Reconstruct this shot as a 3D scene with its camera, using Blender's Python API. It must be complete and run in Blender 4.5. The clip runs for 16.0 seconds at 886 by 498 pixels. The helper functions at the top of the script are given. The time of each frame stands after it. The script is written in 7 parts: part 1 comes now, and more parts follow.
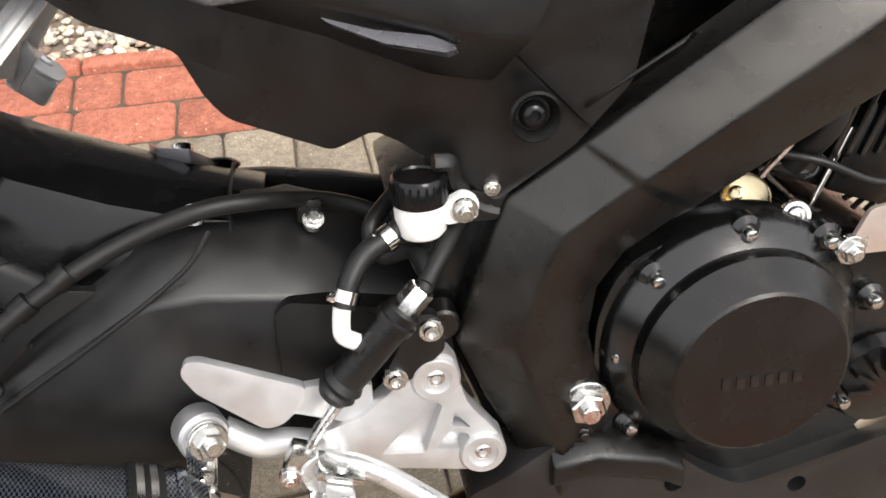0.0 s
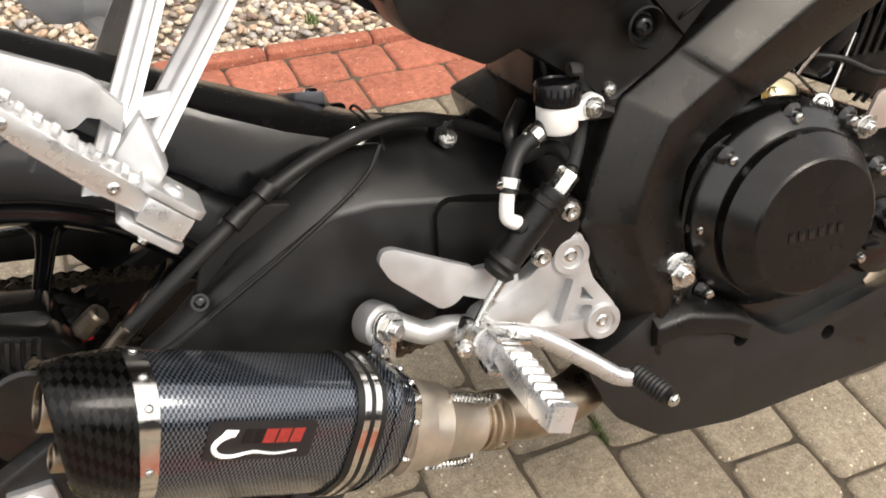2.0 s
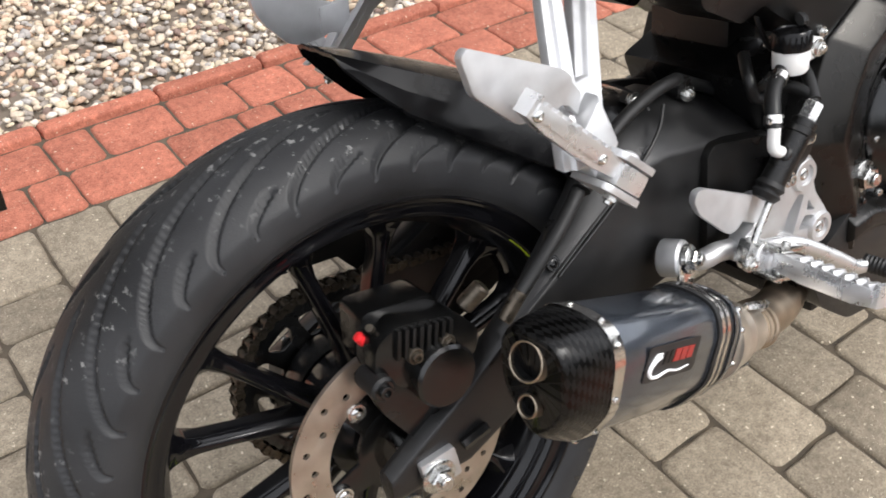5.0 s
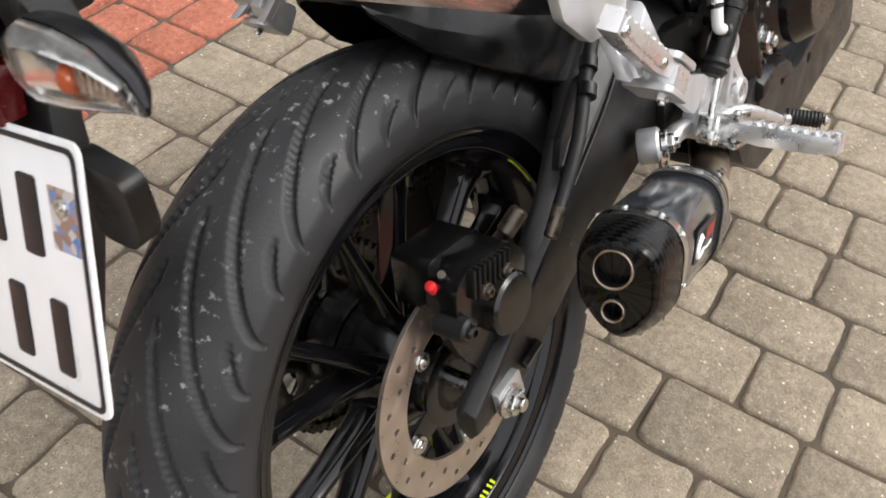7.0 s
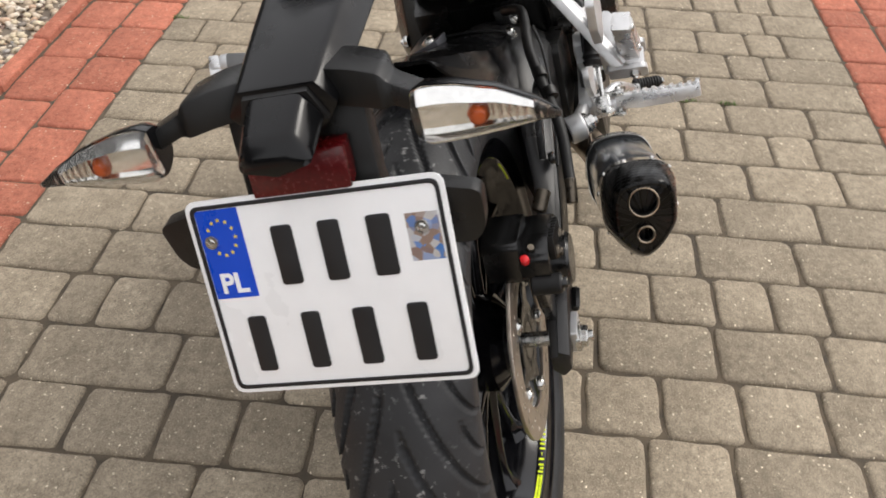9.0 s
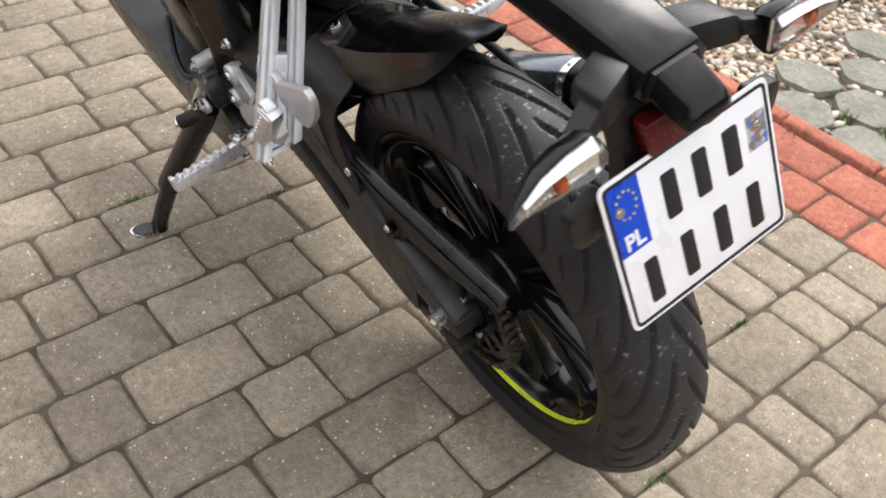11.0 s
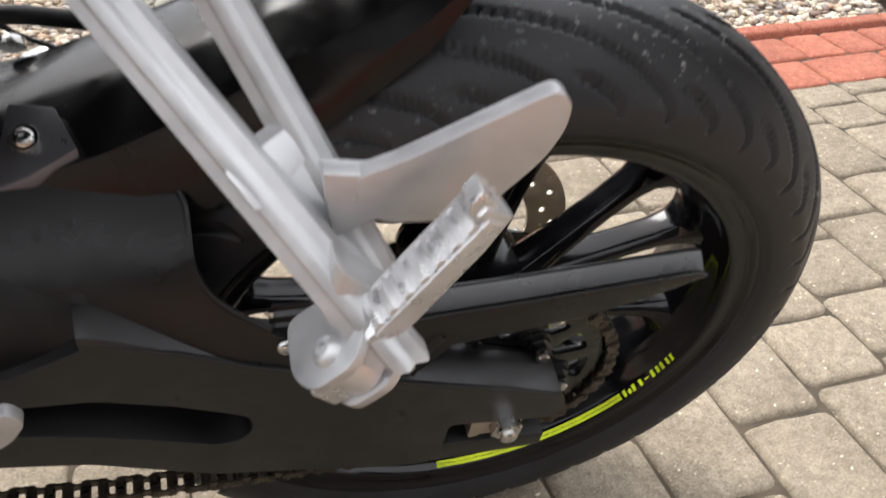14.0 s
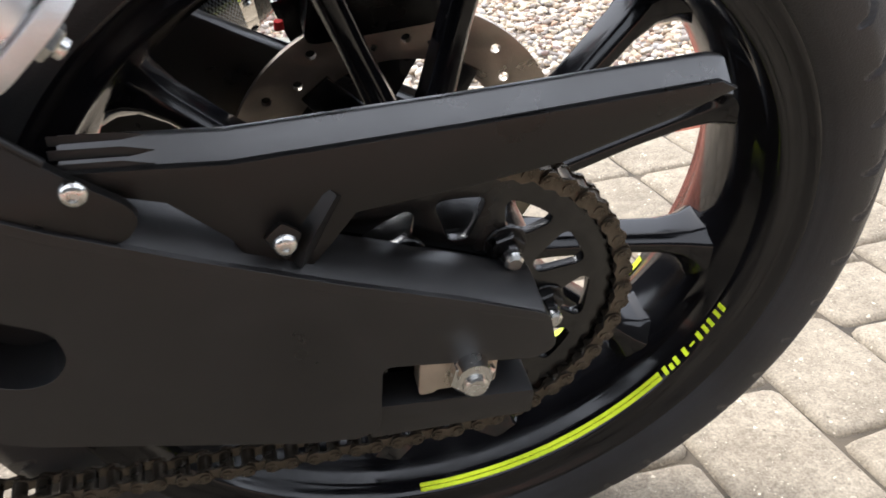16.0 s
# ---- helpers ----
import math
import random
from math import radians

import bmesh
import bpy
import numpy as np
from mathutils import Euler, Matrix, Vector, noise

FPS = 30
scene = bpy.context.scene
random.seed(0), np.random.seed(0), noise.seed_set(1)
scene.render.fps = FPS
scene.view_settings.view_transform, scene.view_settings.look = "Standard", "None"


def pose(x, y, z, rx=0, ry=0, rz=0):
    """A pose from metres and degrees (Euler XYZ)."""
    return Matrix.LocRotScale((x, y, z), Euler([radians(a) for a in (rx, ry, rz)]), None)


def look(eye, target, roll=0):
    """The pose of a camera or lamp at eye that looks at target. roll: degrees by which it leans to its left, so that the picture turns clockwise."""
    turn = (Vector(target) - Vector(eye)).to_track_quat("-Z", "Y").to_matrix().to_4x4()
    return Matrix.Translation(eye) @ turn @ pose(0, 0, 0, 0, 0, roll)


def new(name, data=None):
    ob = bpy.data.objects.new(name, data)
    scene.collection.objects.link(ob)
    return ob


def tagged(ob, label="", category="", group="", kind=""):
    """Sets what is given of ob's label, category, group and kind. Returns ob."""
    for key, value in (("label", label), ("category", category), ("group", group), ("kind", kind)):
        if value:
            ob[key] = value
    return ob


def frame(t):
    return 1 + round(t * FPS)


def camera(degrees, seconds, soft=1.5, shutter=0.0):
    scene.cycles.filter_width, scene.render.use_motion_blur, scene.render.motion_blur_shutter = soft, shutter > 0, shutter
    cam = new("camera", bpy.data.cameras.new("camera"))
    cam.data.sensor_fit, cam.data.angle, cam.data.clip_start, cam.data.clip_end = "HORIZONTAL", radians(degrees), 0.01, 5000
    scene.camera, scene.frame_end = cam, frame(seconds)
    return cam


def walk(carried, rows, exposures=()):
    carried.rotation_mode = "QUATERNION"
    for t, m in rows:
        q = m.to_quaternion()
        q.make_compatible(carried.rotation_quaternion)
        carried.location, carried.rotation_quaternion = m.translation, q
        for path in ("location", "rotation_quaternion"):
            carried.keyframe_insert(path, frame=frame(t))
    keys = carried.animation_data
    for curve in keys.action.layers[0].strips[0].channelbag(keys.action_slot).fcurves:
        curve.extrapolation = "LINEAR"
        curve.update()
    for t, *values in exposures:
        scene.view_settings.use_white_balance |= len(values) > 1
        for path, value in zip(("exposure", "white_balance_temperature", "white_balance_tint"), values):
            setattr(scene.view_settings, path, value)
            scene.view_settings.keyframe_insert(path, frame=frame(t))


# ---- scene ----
cam = camera(52.77, 16.0, soft=1.65, shutter=0.3)
# seconds, eye, then yaw (from +y to the left), pitch and roll in degrees
ROWS = [
    (0.0, 0.3887, -0.3632, 0.9486, -9.93, -43.01, 0.45),
    (0.5, 0.3377, -0.3778, 0.9461, -13.95, -42.00, 3.26),
    (1.0, 0.2637, -0.4047, 0.9447, -17.57, -40.80, 4.05),
    (1.5, 0.1985, -0.4297, 0.9594, -19.39, -39.76, 3.42),
    (2.0, 0.1356, -0.4630, 0.9427, -22.49, -40.20, 3.04),
    (2.5, 0.0650, -0.4815, 0.9363, -25.57, -39.20, 3.84),
    (3.0, -0.0013, -0.4913, 0.9428, -27.33, -37.80, 3.80),
    (3.5, -0.0659, -0.4898, 0.9629, -31.18, -36.83, 4.53),
    (4.0, -0.1561, -0.4706, 1.0028, -34.38, -36.67, 3.89),
    (4.5, -0.2168, -0.4371, 1.0020, -35.67, -38.25, 3.96),
    (5.0, -0.2694, -0.3569, 0.9808, -36.16, -40.80, 1.72),
    (7.5, -0.5644, -0.1459, 0.9807, -65.14, -43.66, 5.40),
    (8.0, -0.7250, -0.1011, 1.0432, -70.62, -39.96, 4.56),
    (10.5, -0.6802, 0.5685, 1.0436, -115.86, -42.76, 4.25),
    (11.0, -0.5999, 0.7621, 1.0723, -130.31, -41.25, 5.96),
    (11.5, -0.4532, 0.8309, 1.0454, -136.67, -41.62, 1.56),
    (12.0, -0.3076, 0.8567, 1.0236, -150.06, -41.49, 1.72),
    (12.5, -0.1683, 0.9606, 1.0016, -162.05, -38.51, 4.13),
    (13.0, -0.0100, 0.9178, 0.9448, -172.79, -36.50, 4.33),
    (13.5, 0.1012, 0.7733, 0.8563, -179.93, -34.66, -1.70),
    (14.0, 0.1799, 0.7016, 0.7614, -195.62, -34.84, 1.40),
    (14.5, 0.1966, 0.6685, 0.6023, -196.26, -28.68, 0.77),
    (15.0, 0.1807, 0.6670, 0.5622, -195.58, -26.04, 0.06),
    (15.5, 0.1320, 0.6570, 0.5419, -192.64, -26.59, -2.88),
    (16.0, 0.0801, 0.6333, 0.5242, -190.46, -25.91, -5.22),
]
walk(cam, [(t, pose(x, y, z, 0, 0, yaw) @ pose(0, 0, 0, 90 + pitch) @ pose(0, 0, 0, 0, 0, roll)) for t, x, y, z, yaw, pitch, roll in ROWS], ((0.0, 0.8, 6100, 10), (1.0, 0.68, 6250, 10), (3.0, 0.47, 6500, 10), (5.0, 0.52, 5900, 10), (7.5, 0.42, 6100, 10), (8.0, 0.25, 6150, 10), (10.5, 0.18, 6000, 10), (11.5, 1.0, 5850, 10), (12.5, 0.9, 5780, 10), (13.5, 0.75, 5850, 10), (14.5, 0.8, 6000, 10), (15.0, 1.2, 5850, 10), (16.0, 1.2, 5600, 10)))
# ---- end of camera ----

# ---- world, sun, exposure ----
world = bpy.data.worlds.new("overcast_sky")
scene.world = world
world.use_nodes = True
wn = world.node_tree.nodes
sky = wn.new("ShaderNodeTexSky")
sky.sky_type = "NISHITA"
sky.sun_disc = False
sky.sun_elevation, sky.sun_rotation = radians(52), radians(150)
sky.air_density, sky.dust_density = 1.2, 4.0
soft_sky = wn.new("ShaderNodeMixRGB")
soft_sky.blend_type = "MIX"
soft_sky.inputs["Fac"].default_value = 0.72
soft_sky.inputs["Color2"].default_value = (8.1, 7.5, 6.8, 1)
world.node_tree.links.new(sky.outputs["Color"], soft_sky.inputs["Color1"])
world.node_tree.links.new(soft_sky.outputs["Color"], wn["Background"].inputs["Color"])
wn["Background"].inputs["Strength"].default_value = 0.18

sun = new("sun", bpy.data.lights.new("sun", "SUN"))
sun.data.energy, sun.data.angle, sun.data.color = 1.5, radians(22), (1.0, 0.93, 0.82)
sun.matrix_world = look((1.2, -2.1, 3.1), (0, 0, 0))

# ---- materials ----


def node_material(name):
    m = bpy.data.materials.new(name)
    m.use_nodes = True
    return m, m.node_tree.nodes, m.node_tree.links, m.node_tree.nodes["Principled BSDF"]


def surface(name, color, rough, metal=0.0, vary=0.2, scale=30.0, grain=0.0, grain_scale=600.0, rough_vary=0.12, coat=0.0, dust=0.0, spec=0.5, shift=False):
    """A paint, plastic, metal or stone with broad and fine variation, a fine relief and, at will, a film of dust."""
    m, n, l, p = node_material(name)
    place = n.new("ShaderNodeTexCoord").outputs["Object"]
    if shift:
        info = n.new("ShaderNodeObjectInfo")
        mul = n.new("ShaderNodeVectorMath")
        mul.operation = "MULTIPLY_ADD"
        comb = n.new("ShaderNodeCombineXYZ")
        for k in range(3):
            l.new(info.outputs["Random"], comb.inputs[k])
        l.new(comb.outputs[0], mul.inputs[0])
        mul.inputs[1].default_value = (37, 91, 53)
        l.new(place, mul.inputs[2])
        place = mul.outputs[0]
    broad = n.new("ShaderNodeTexNoise")
    broad.inputs["Scale"].default_value, broad.inputs["Detail"].default_value = scale, 6
    l.new(place, broad.inputs["Vector"])
    ramp = n.new("ShaderNodeMapRange")
    ramp.inputs["From Min"].default_value, ramp.inputs["From Max"].default_value = 0.3, 0.7
    ramp.inputs["To Min"].default_value, ramp.inputs["To Max"].default_value = 1 - vary, 1 + vary
    l.new(broad.outputs["Fac"], ramp.inputs["Value"])
    tint = n.new("ShaderNodeMixRGB")
    tint.blend_type = "MULTIPLY"
    tint.inputs["Fac"].default_value = 1
    tint.inputs["Color1"].default_value = (*color, 1)
    l.new(ramp.outputs[0], tint.inputs["Color2"])
    last = tint.outputs[0]
    fine = n.new("ShaderNodeTexNoise")
    fine.inputs["Scale"].default_value, fine.inputs["Detail"].default_value = grain_scale, 3
    l.new(place, fine.inputs["Vector"])
    if dust:
        film = n.new("ShaderNodeMapRange")
        film.inputs["From Min"].default_value, film.inputs["From Max"].default_value = 0.52, 0.75
        film.inputs["To Max"].default_value = dust
        l.new(broad.outputs["Fac"], film.inputs["Value"])
        mix = n.new("ShaderNodeMixRGB")
        l.new(film.outputs[0], mix.inputs["Fac"])
        l.new(last, mix.inputs["Color1"])
        mix.inputs["Color2"].default_value = (0.25, 0.23, 0.2, 1)
        last = mix.outputs[0]
    l.new(last, p.inputs["Base Color"])
    worn = n.new("ShaderNodeMapRange")
    worn.inputs["From Min"].default_value, worn.inputs["From Max"].default_value = 0.3, 0.7
    worn.inputs["To Min"].default_value, worn.inputs["To Max"].default_value = max(0.02, rough - rough_vary), min(1, rough + rough_vary)
    l.new(broad.outputs["Fac"], worn.inputs["Value"])
    l.new(worn.outputs[0], p.inputs["Roughness"])
    p.inputs["Metallic"].default_value, p.inputs["Coat Weight"].default_value = metal, coat
    p.inputs["Coat Roughness"].default_value, p.inputs["Specular IOR Level"].default_value = 0.08, spec
    if grain:
        bump = n.new("ShaderNodeBump")
        bump.inputs["Strength"].default_value, bump.inputs["Distance"].default_value = grain, 0.001
        l.new(fine.outputs["Fac"], bump.inputs["Height"])
        l.new(bump.outputs[0], p.inputs["Normal"])
    return m


def speckled(name, color, color_b, chip, rough=0.85, dark=0.5):
    """Concrete: two tones over each piece, pale and amber chips of aggregate, pits and stains."""
    m, n, l, p = node_material(name)
    info = n.new("ShaderNodeObjectInfo")
    comb = n.new("ShaderNodeCombineXYZ")
    for k in range(3):
        l.new(info.outputs["Random"], comb.inputs[k])
    mul = n.new("ShaderNodeVectorMath")
    mul.operation = "MULTIPLY_ADD"
    mul.inputs[1].default_value = (37, 91, 53)
    l.new(comb.outputs[0], mul.inputs[0])
    l.new(n.new("ShaderNodeTexCoord").outputs["Object"], mul.inputs[2])
    place = mul.outputs[0]

    def tex(kind, scale, **inputs):
        t = n.new(kind)
        t.inputs["Scale"].default_value = scale
        for k, v in inputs.items():
            t.inputs[k].default_value = v
        l.new(place, t.inputs["Vector"])
        return t

    def span(socket, a, b, c=0.0, d=1.0):
        r = n.new("ShaderNodeMapRange")
        for k, v in zip(("From Min", "From Max", "To Min", "To Max"), (a, b, c, d)):
            r.inputs[k].default_value = v
        l.new(socket, r.inputs["Value"])
        return r.outputs[0]

    def mixed(fac, a, b, how="MIX"):
        x = n.new("ShaderNodeMixRGB")
        x.blend_type = how
        for s, v in zip(("Fac", "Color1", "Color2"), (fac, a, b)):
            if isinstance(v, tuple):
                x.inputs[s].default_value = (*v, 1)
            elif isinstance(v, float):
                x.inputs[s].default_value = v
            else:
                l.new(v, x.inputs[s])
        return x.outputs[0]

    stains = tex("ShaderNodeTexNoise", 14, Detail=5.0)
    sand = tex("ShaderNodeTexNoise", 330, Detail=7.0, Roughness=0.78)
    mottle = tex("ShaderNodeTexNoise", 75, Detail=4.0, Roughness=0.65)
    base = mixed(span(stains.outputs["Fac"], 0.32, 0.7), color, color_b)
    base = mixed(1.0, base, span(info.outputs["Random"], 0, 1, 0.84, 1.1), "MULTIPLY")
    base = mixed(1.0, base, span(sand.outputs["Fac"], 0.33, 0.67, 0.55, 1.35), "MULTIPLY")
    base = mixed(1.0, base, span(mottle.outputs["Fac"], 0.3, 0.7, 0.74, 1.2), "MULTIPLY")
    warp = tex("ShaderNodeTexNoise", 160, Detail=2.0)
    bent = n.new("ShaderNodeVectorMath")
    bent.operation = "MULTIPLY_ADD"
    bent.inputs[1].default_value = (0.008, 0.008, 0.008)
    l.new(warp.outputs["Color"], bent.inputs[0])
    l.new(place, bent.inputs[2])
    # small sharp flecks, and a few larger chips of bright stone
    for scale, near, far_off, least, strong in ((330, 0.3, 0.2, 0.84, 0.62), (135, 0.27, 0.2, 0.86, 0.95)):
        cell = tex("ShaderNodeTexVoronoi", scale)
        l.new(bent.outputs[0], cell.inputs["Vector"])
        pick = n.new("ShaderNodeSeparateColor")
        l.new(cell.outputs["Color"], pick.inputs[0])
        both = n.new("ShaderNodeMath")
        both.operation = "MULTIPLY"
        l.new(span(cell.outputs["Distance"], near, far_off), both.inputs[0])
        l.new(span(pick.outputs[0], least, least + 0.12, 0.0, strong), both.inputs[1])
        base = mixed(both.outputs[0], base, chip)
    pit = n.new("ShaderNodeMath")
    pit.operation = "MULTIPLY"
    cell_b = tex("ShaderNodeTexVoronoi", 95)
    pick_b = n.new("ShaderNodeSeparateColor")
    l.new(cell_b.outputs["Color"], pick_b.inputs[0])
    l.new(span(cell_b.outputs["Distance"], 0.22, 0.1), pit.inputs[0])
    l.new(span(pick_b.outputs[1], 0.86, 0.9), pit.inputs[1])
    base = mixed(pit.outputs[0], base, tuple(c * dark for c in color))
    l.new(base, p.inputs["Base Color"])
    p.inputs["Roughness"].default_value, p.inputs["Specular IOR Level"].default_value = rough, 0.3
    bump = n.new("ShaderNodeBump")
    bump.inputs["Strength"].default_value, bump.inputs["Distance"].default_value = 0.7, 0.0015
    l.new(sand.outputs["Fac"], bump.inputs["Height"])
    l.new(bump.outputs[0], p.inputs["Normal"])
    return m


def woven(name, dark, light, cell, rough, turn=0.0, coat=1.0, stretch=1.0):
    """Twill cloth under lacquer: over and under threads in a checker of slanted steps."""
    m, n, l, p = node_material(name)
    uv = n.new("ShaderNodeTexCoord").outputs["UV"]
    mp = n.new("ShaderNodeMapping")
    mp.inputs["Rotation"].default_value, mp.inputs["Scale"].default_value = (0, 0, turn), (1, stretch, 1)
    l.new(uv, mp.inputs["Vector"])
    chk = n.new("ShaderNodeTexChecker")
    chk.inputs["Scale"].default_value = 1 / cell
    chk.inputs["Color1"].default_value, chk.inputs["Color2"].default_value = (*dark, 1), (*light, 1)
    l.new(mp.outputs[0], chk.inputs["Vector"])
    l.new(chk.outputs["Color"], p.inputs["Base Color"])
    r = n.new("ShaderNodeMapRange")
    r.inputs["To Min"].default_value, r.inputs["To Max"].default_value = rough, rough * 0.6
    l.new(chk.outputs["Fac"], r.inputs["Value"])
    l.new(r.outputs[0], p.inputs["Roughness"])
    p.inputs["Metallic"].default_value = 0.75
    p.inputs["Coat Weight"].default_value, p.inputs["Coat Roughness"].default_value = coat, 0.12
    bump = n.new("ShaderNodeBump")
    bump.inputs["Strength"].default_value, bump.inputs["Distance"].default_value = 0.4, 0.0006
    l.new(chk.outputs["Fac"], bump.inputs["Height"])
    l.new(bump.outputs[0], p.inputs["Normal"])
    return m


def pebbly(name, stops, rough=0.7):
    """Pebbles, each of its own tone."""
    m, n, l, p = node_material(name)
    geo = n.new("ShaderNodeNewGeometry")
    ramp = n.new("ShaderNodeValToRGB")
    ramp.color_ramp.interpolation = "CONSTANT"
    while len(ramp.color_ramp.elements) < len(stops):
        ramp.color_ramp.elements.new(0.5)
    for e, (at, c) in zip(ramp.color_ramp.elements, stops):
        e.position, e.color = at, (*c, 1)
    l.new(geo.outputs["Random Per Island"], ramp.inputs["Fac"])
    noisy = n.new("ShaderNodeTexNoise")
    noisy.inputs["Scale"].default_value = 160
    l.new(n.new("ShaderNodeTexCoord").outputs["Object"], noisy.inputs["Vector"])
    r = n.new("ShaderNodeMapRange")
    r.inputs["From Min"].default_value, r.inputs["From Max"].default_value = 0.3, 0.7
    r.inputs["To Min"].default_value, r.inputs["To Max"].default_value = 0.75, 1.15
    l.new(noisy.outputs["Fac"], r.inputs["Value"])
    mix = n.new("ShaderNodeMixRGB")
    mix.blend_type, mix.inputs["Fac"].default_value = "MULTIPLY", 1
    l.new(ramp.outputs[0], mix.inputs["Color1"])
    l.new(r.outputs[0], mix.inputs["Color2"])
    l.new(mix.outputs[0], p.inputs["Base Color"])
    p.inputs["Roughness"].default_value = rough
    return m


def clear(name, color, rough=0.03):
    m, n, l, p = node_material(name)
    p.inputs["Base Color"].default_value = (*color, 1)
    p.inputs["Transmission Weight"].default_value, p.inputs["Roughness"].default_value, p.inputs["IOR"].default_value = 1.0, rough, 1.45
    return m


PLASTIC = surface("black_grained_plastic", (0.0042, 0.004, 0.0038), 0.35, vary=0.18, grain=0.22, grain_scale=2200, dust=0.006, spec=0.42)
COVER = surface("satin_black_cover_paint", (0.04, 0.039, 0.038), 0.26, metal=0.9, vary=0.1, grain=0.1, grain_scale=1500)
# guard plastic lifted in base colour to paint in the top face's sheen
GUARD_SHEEN = surface("black_guard_plastic_painted_sheen", (0.022, 0.022, 0.0225), 0.34, vary=0.15, grain=0.15, grain_scale=2200, spec=1.0)
PLASTIC_GLOSS = surface("black_gloss_plastic", (0.004, 0.004, 0.0045), 0.2, vary=0.1, dust=0.004, spec=0.3)
FRAME = surface("black_satin_frame_paint", (0.044, 0.0425, 0.04), 0.3, metal=0.9, vary=0.1, grain=0.12, grain_scale=2500)
ARM = surface("black_satin_swingarm_paint", (0.009, 0.0089, 0.009), 0.38, metal=0.0, vary=0.16, grain=0.18, grain_scale=2500, dust=0.006, spec=0.55)
GLOSS = surface("black_gloss_wheel_paint", (0.004, 0.004, 0.005), 0.14, vary=0.1, dust=0.004, spec=0.42)
ENGINE = surface("black_engine_enamel", (0.004, 0.004, 0.004), 0.2, vary=0.15, grain=0.12, grain_scale=900, dust=0.01, spec=0.6)
RUBBER = surface("black_rubber", (0.008, 0.008, 0.008), 0.5, vary=0.25, grain=0.2, spec=0.4)
SILVER = surface("cast_silver_aluminium", (0.6, 0.603, 0.608), 0.4, metal=0.7, vary=0.08, scale=60, grain=0.25, grain_scale=1500)
POLISHED = surface("polished_aluminium", (0.7, 0.7, 0.7), 0.32, metal=0.75, vary=0.06, scale=80, grain=0.1)
ZINC = surface("zinc_plated_steel", (0.6, 0.6, 0.58), 0.22, metal=1.0, vary=0.12, scale=150)
CHROME = surface("bright_stainless_steel", (0.72, 0.7, 0.67), 0.14, metal=1.0, vary=0.15, scale=90)
BRASSY = surface("gold_passivated_steel", (0.55, 0.47, 0.3), 0.28, metal=1.0, vary=0.15, scale=90)
DISC = surface("brake_disc_steel", (0.5, 0.44, 0.37), 0.36, metal=0.9, vary=0.14, scale=50, grain=0.2, grain_scale=800)
TITAN = surface("heat_tinted_steel_pipe", (0.4, 0.33, 0.25), 0.36, metal=1.0, vary=0.35, scale=26)
REFLECTOR = surface("silvered_reflector_plastic", (0.85, 0.85, 0.83), 0.07, metal=0.95, vary=0.08, scale=200)
SLEEVE = surface("brushed_steel", (0.58, 0.52, 0.44), 0.4, metal=0.85, vary=0.2, scale=40)
CHAIN = surface("oily_dark_chain_steel", (0.1, 0.085, 0.066), 0.34, metal=0.8, vary=0.4, scale=140)
WHITE_PLASTIC = surface("milky_white_plastic", (0.8, 0.8, 0.78), 0.4, vary=0.05)
WHITE = surface("white_reflective_sheet", (0.95, 0.95, 0.95), 0.35, vary=0.04, scale=20)
INK = surface("black_embossed_ink", (0.012, 0.012, 0.013), 0.4, vary=0.1)
BLUE = surface("blue_reflective_sheet", (0.006, 0.07, 0.6), 0.35, vary=0.05)
YELLOW = surface("yellow_star_ink", (0.85, 0.65, 0.04), 0.4, vary=0.05)
LIME = surface("fluorescent_yellow_rim_tape", (0.75, 0.9, 0.02), 0.4, vary=0.08, scale=200)
RED = surface("red_reflector", (0.08, 0.004, 0.005), 0.2, vary=0.25, scale=300)
BADGE_RED = surface("faded_red_print", (0.3, 0.03, 0.025), 0.45, vary=0.25, scale=300)
RED_RUBBER = surface("red_rubber_cap", (0.7, 0.02, 0.025), 0.4, vary=0.1)
AMBER = surface("amber_bulb_glass", (0.42, 0.08, 0.018), 0.2, vary=0.1)
GREY_COWL = surface("dark_grey_metallic_paint", (0.19, 0.19, 0.21), 0.34, metal=0.6, vary=0.06, coat=0.3)
HOLO = node_material("holographic_sticker")
foil = HOLO[1].new("ShaderNodeTexVoronoi")
foil.inputs["Scale"].default_value = 190
HOLO[2].new(HOLO[1].new("ShaderNodeTexCoord").outputs["Object"], foil.inputs["Vector"])
sheen = HOLO[1].new("ShaderNodeValToRGB")
sheen.color_ramp.elements[0].color, sheen.color_ramp.elements[1].color = (0.7, 0.68, 0.66, 1), (0.3, 0.22, 0.26, 1)
for at, tone in ((0.3, (0.75, 0.75, 0.78, 1)), (0.45, (0.12, 0.3, 0.75, 1)), (0.6, (0.55, 0.45, 0.4, 1)), (0.75, (0.42, 0.3, 0.24, 1))):
    sheen.color_ramp.elements.new(at).color = tone
HOLO[2].new(foil.outputs["Color"], sheen.inputs["Fac"])
HOLO[2].new(sheen.outputs[0], HOLO[3].inputs["Base Color"])
HOLO[3].inputs["Roughness"].default_value, HOLO[3].inputs["Metallic"].default_value = 0.3, 0.5
HOLO = HOLO[0]
CARBON = woven("black_carbon_twill", (0.004, 0.004, 0.004), (0.014, 0.014, 0.014), 0.0036, 0.42, turn=0.62, coat=0.15, stretch=0.35)
BLUE_CARBON = woven("blue_grey_woven_sleeve", (0.012, 0.014, 0.018), (0.13, 0.15, 0.185), 0.0015, 0.3, turn=0.0, coat=1.0, stretch=0.5)
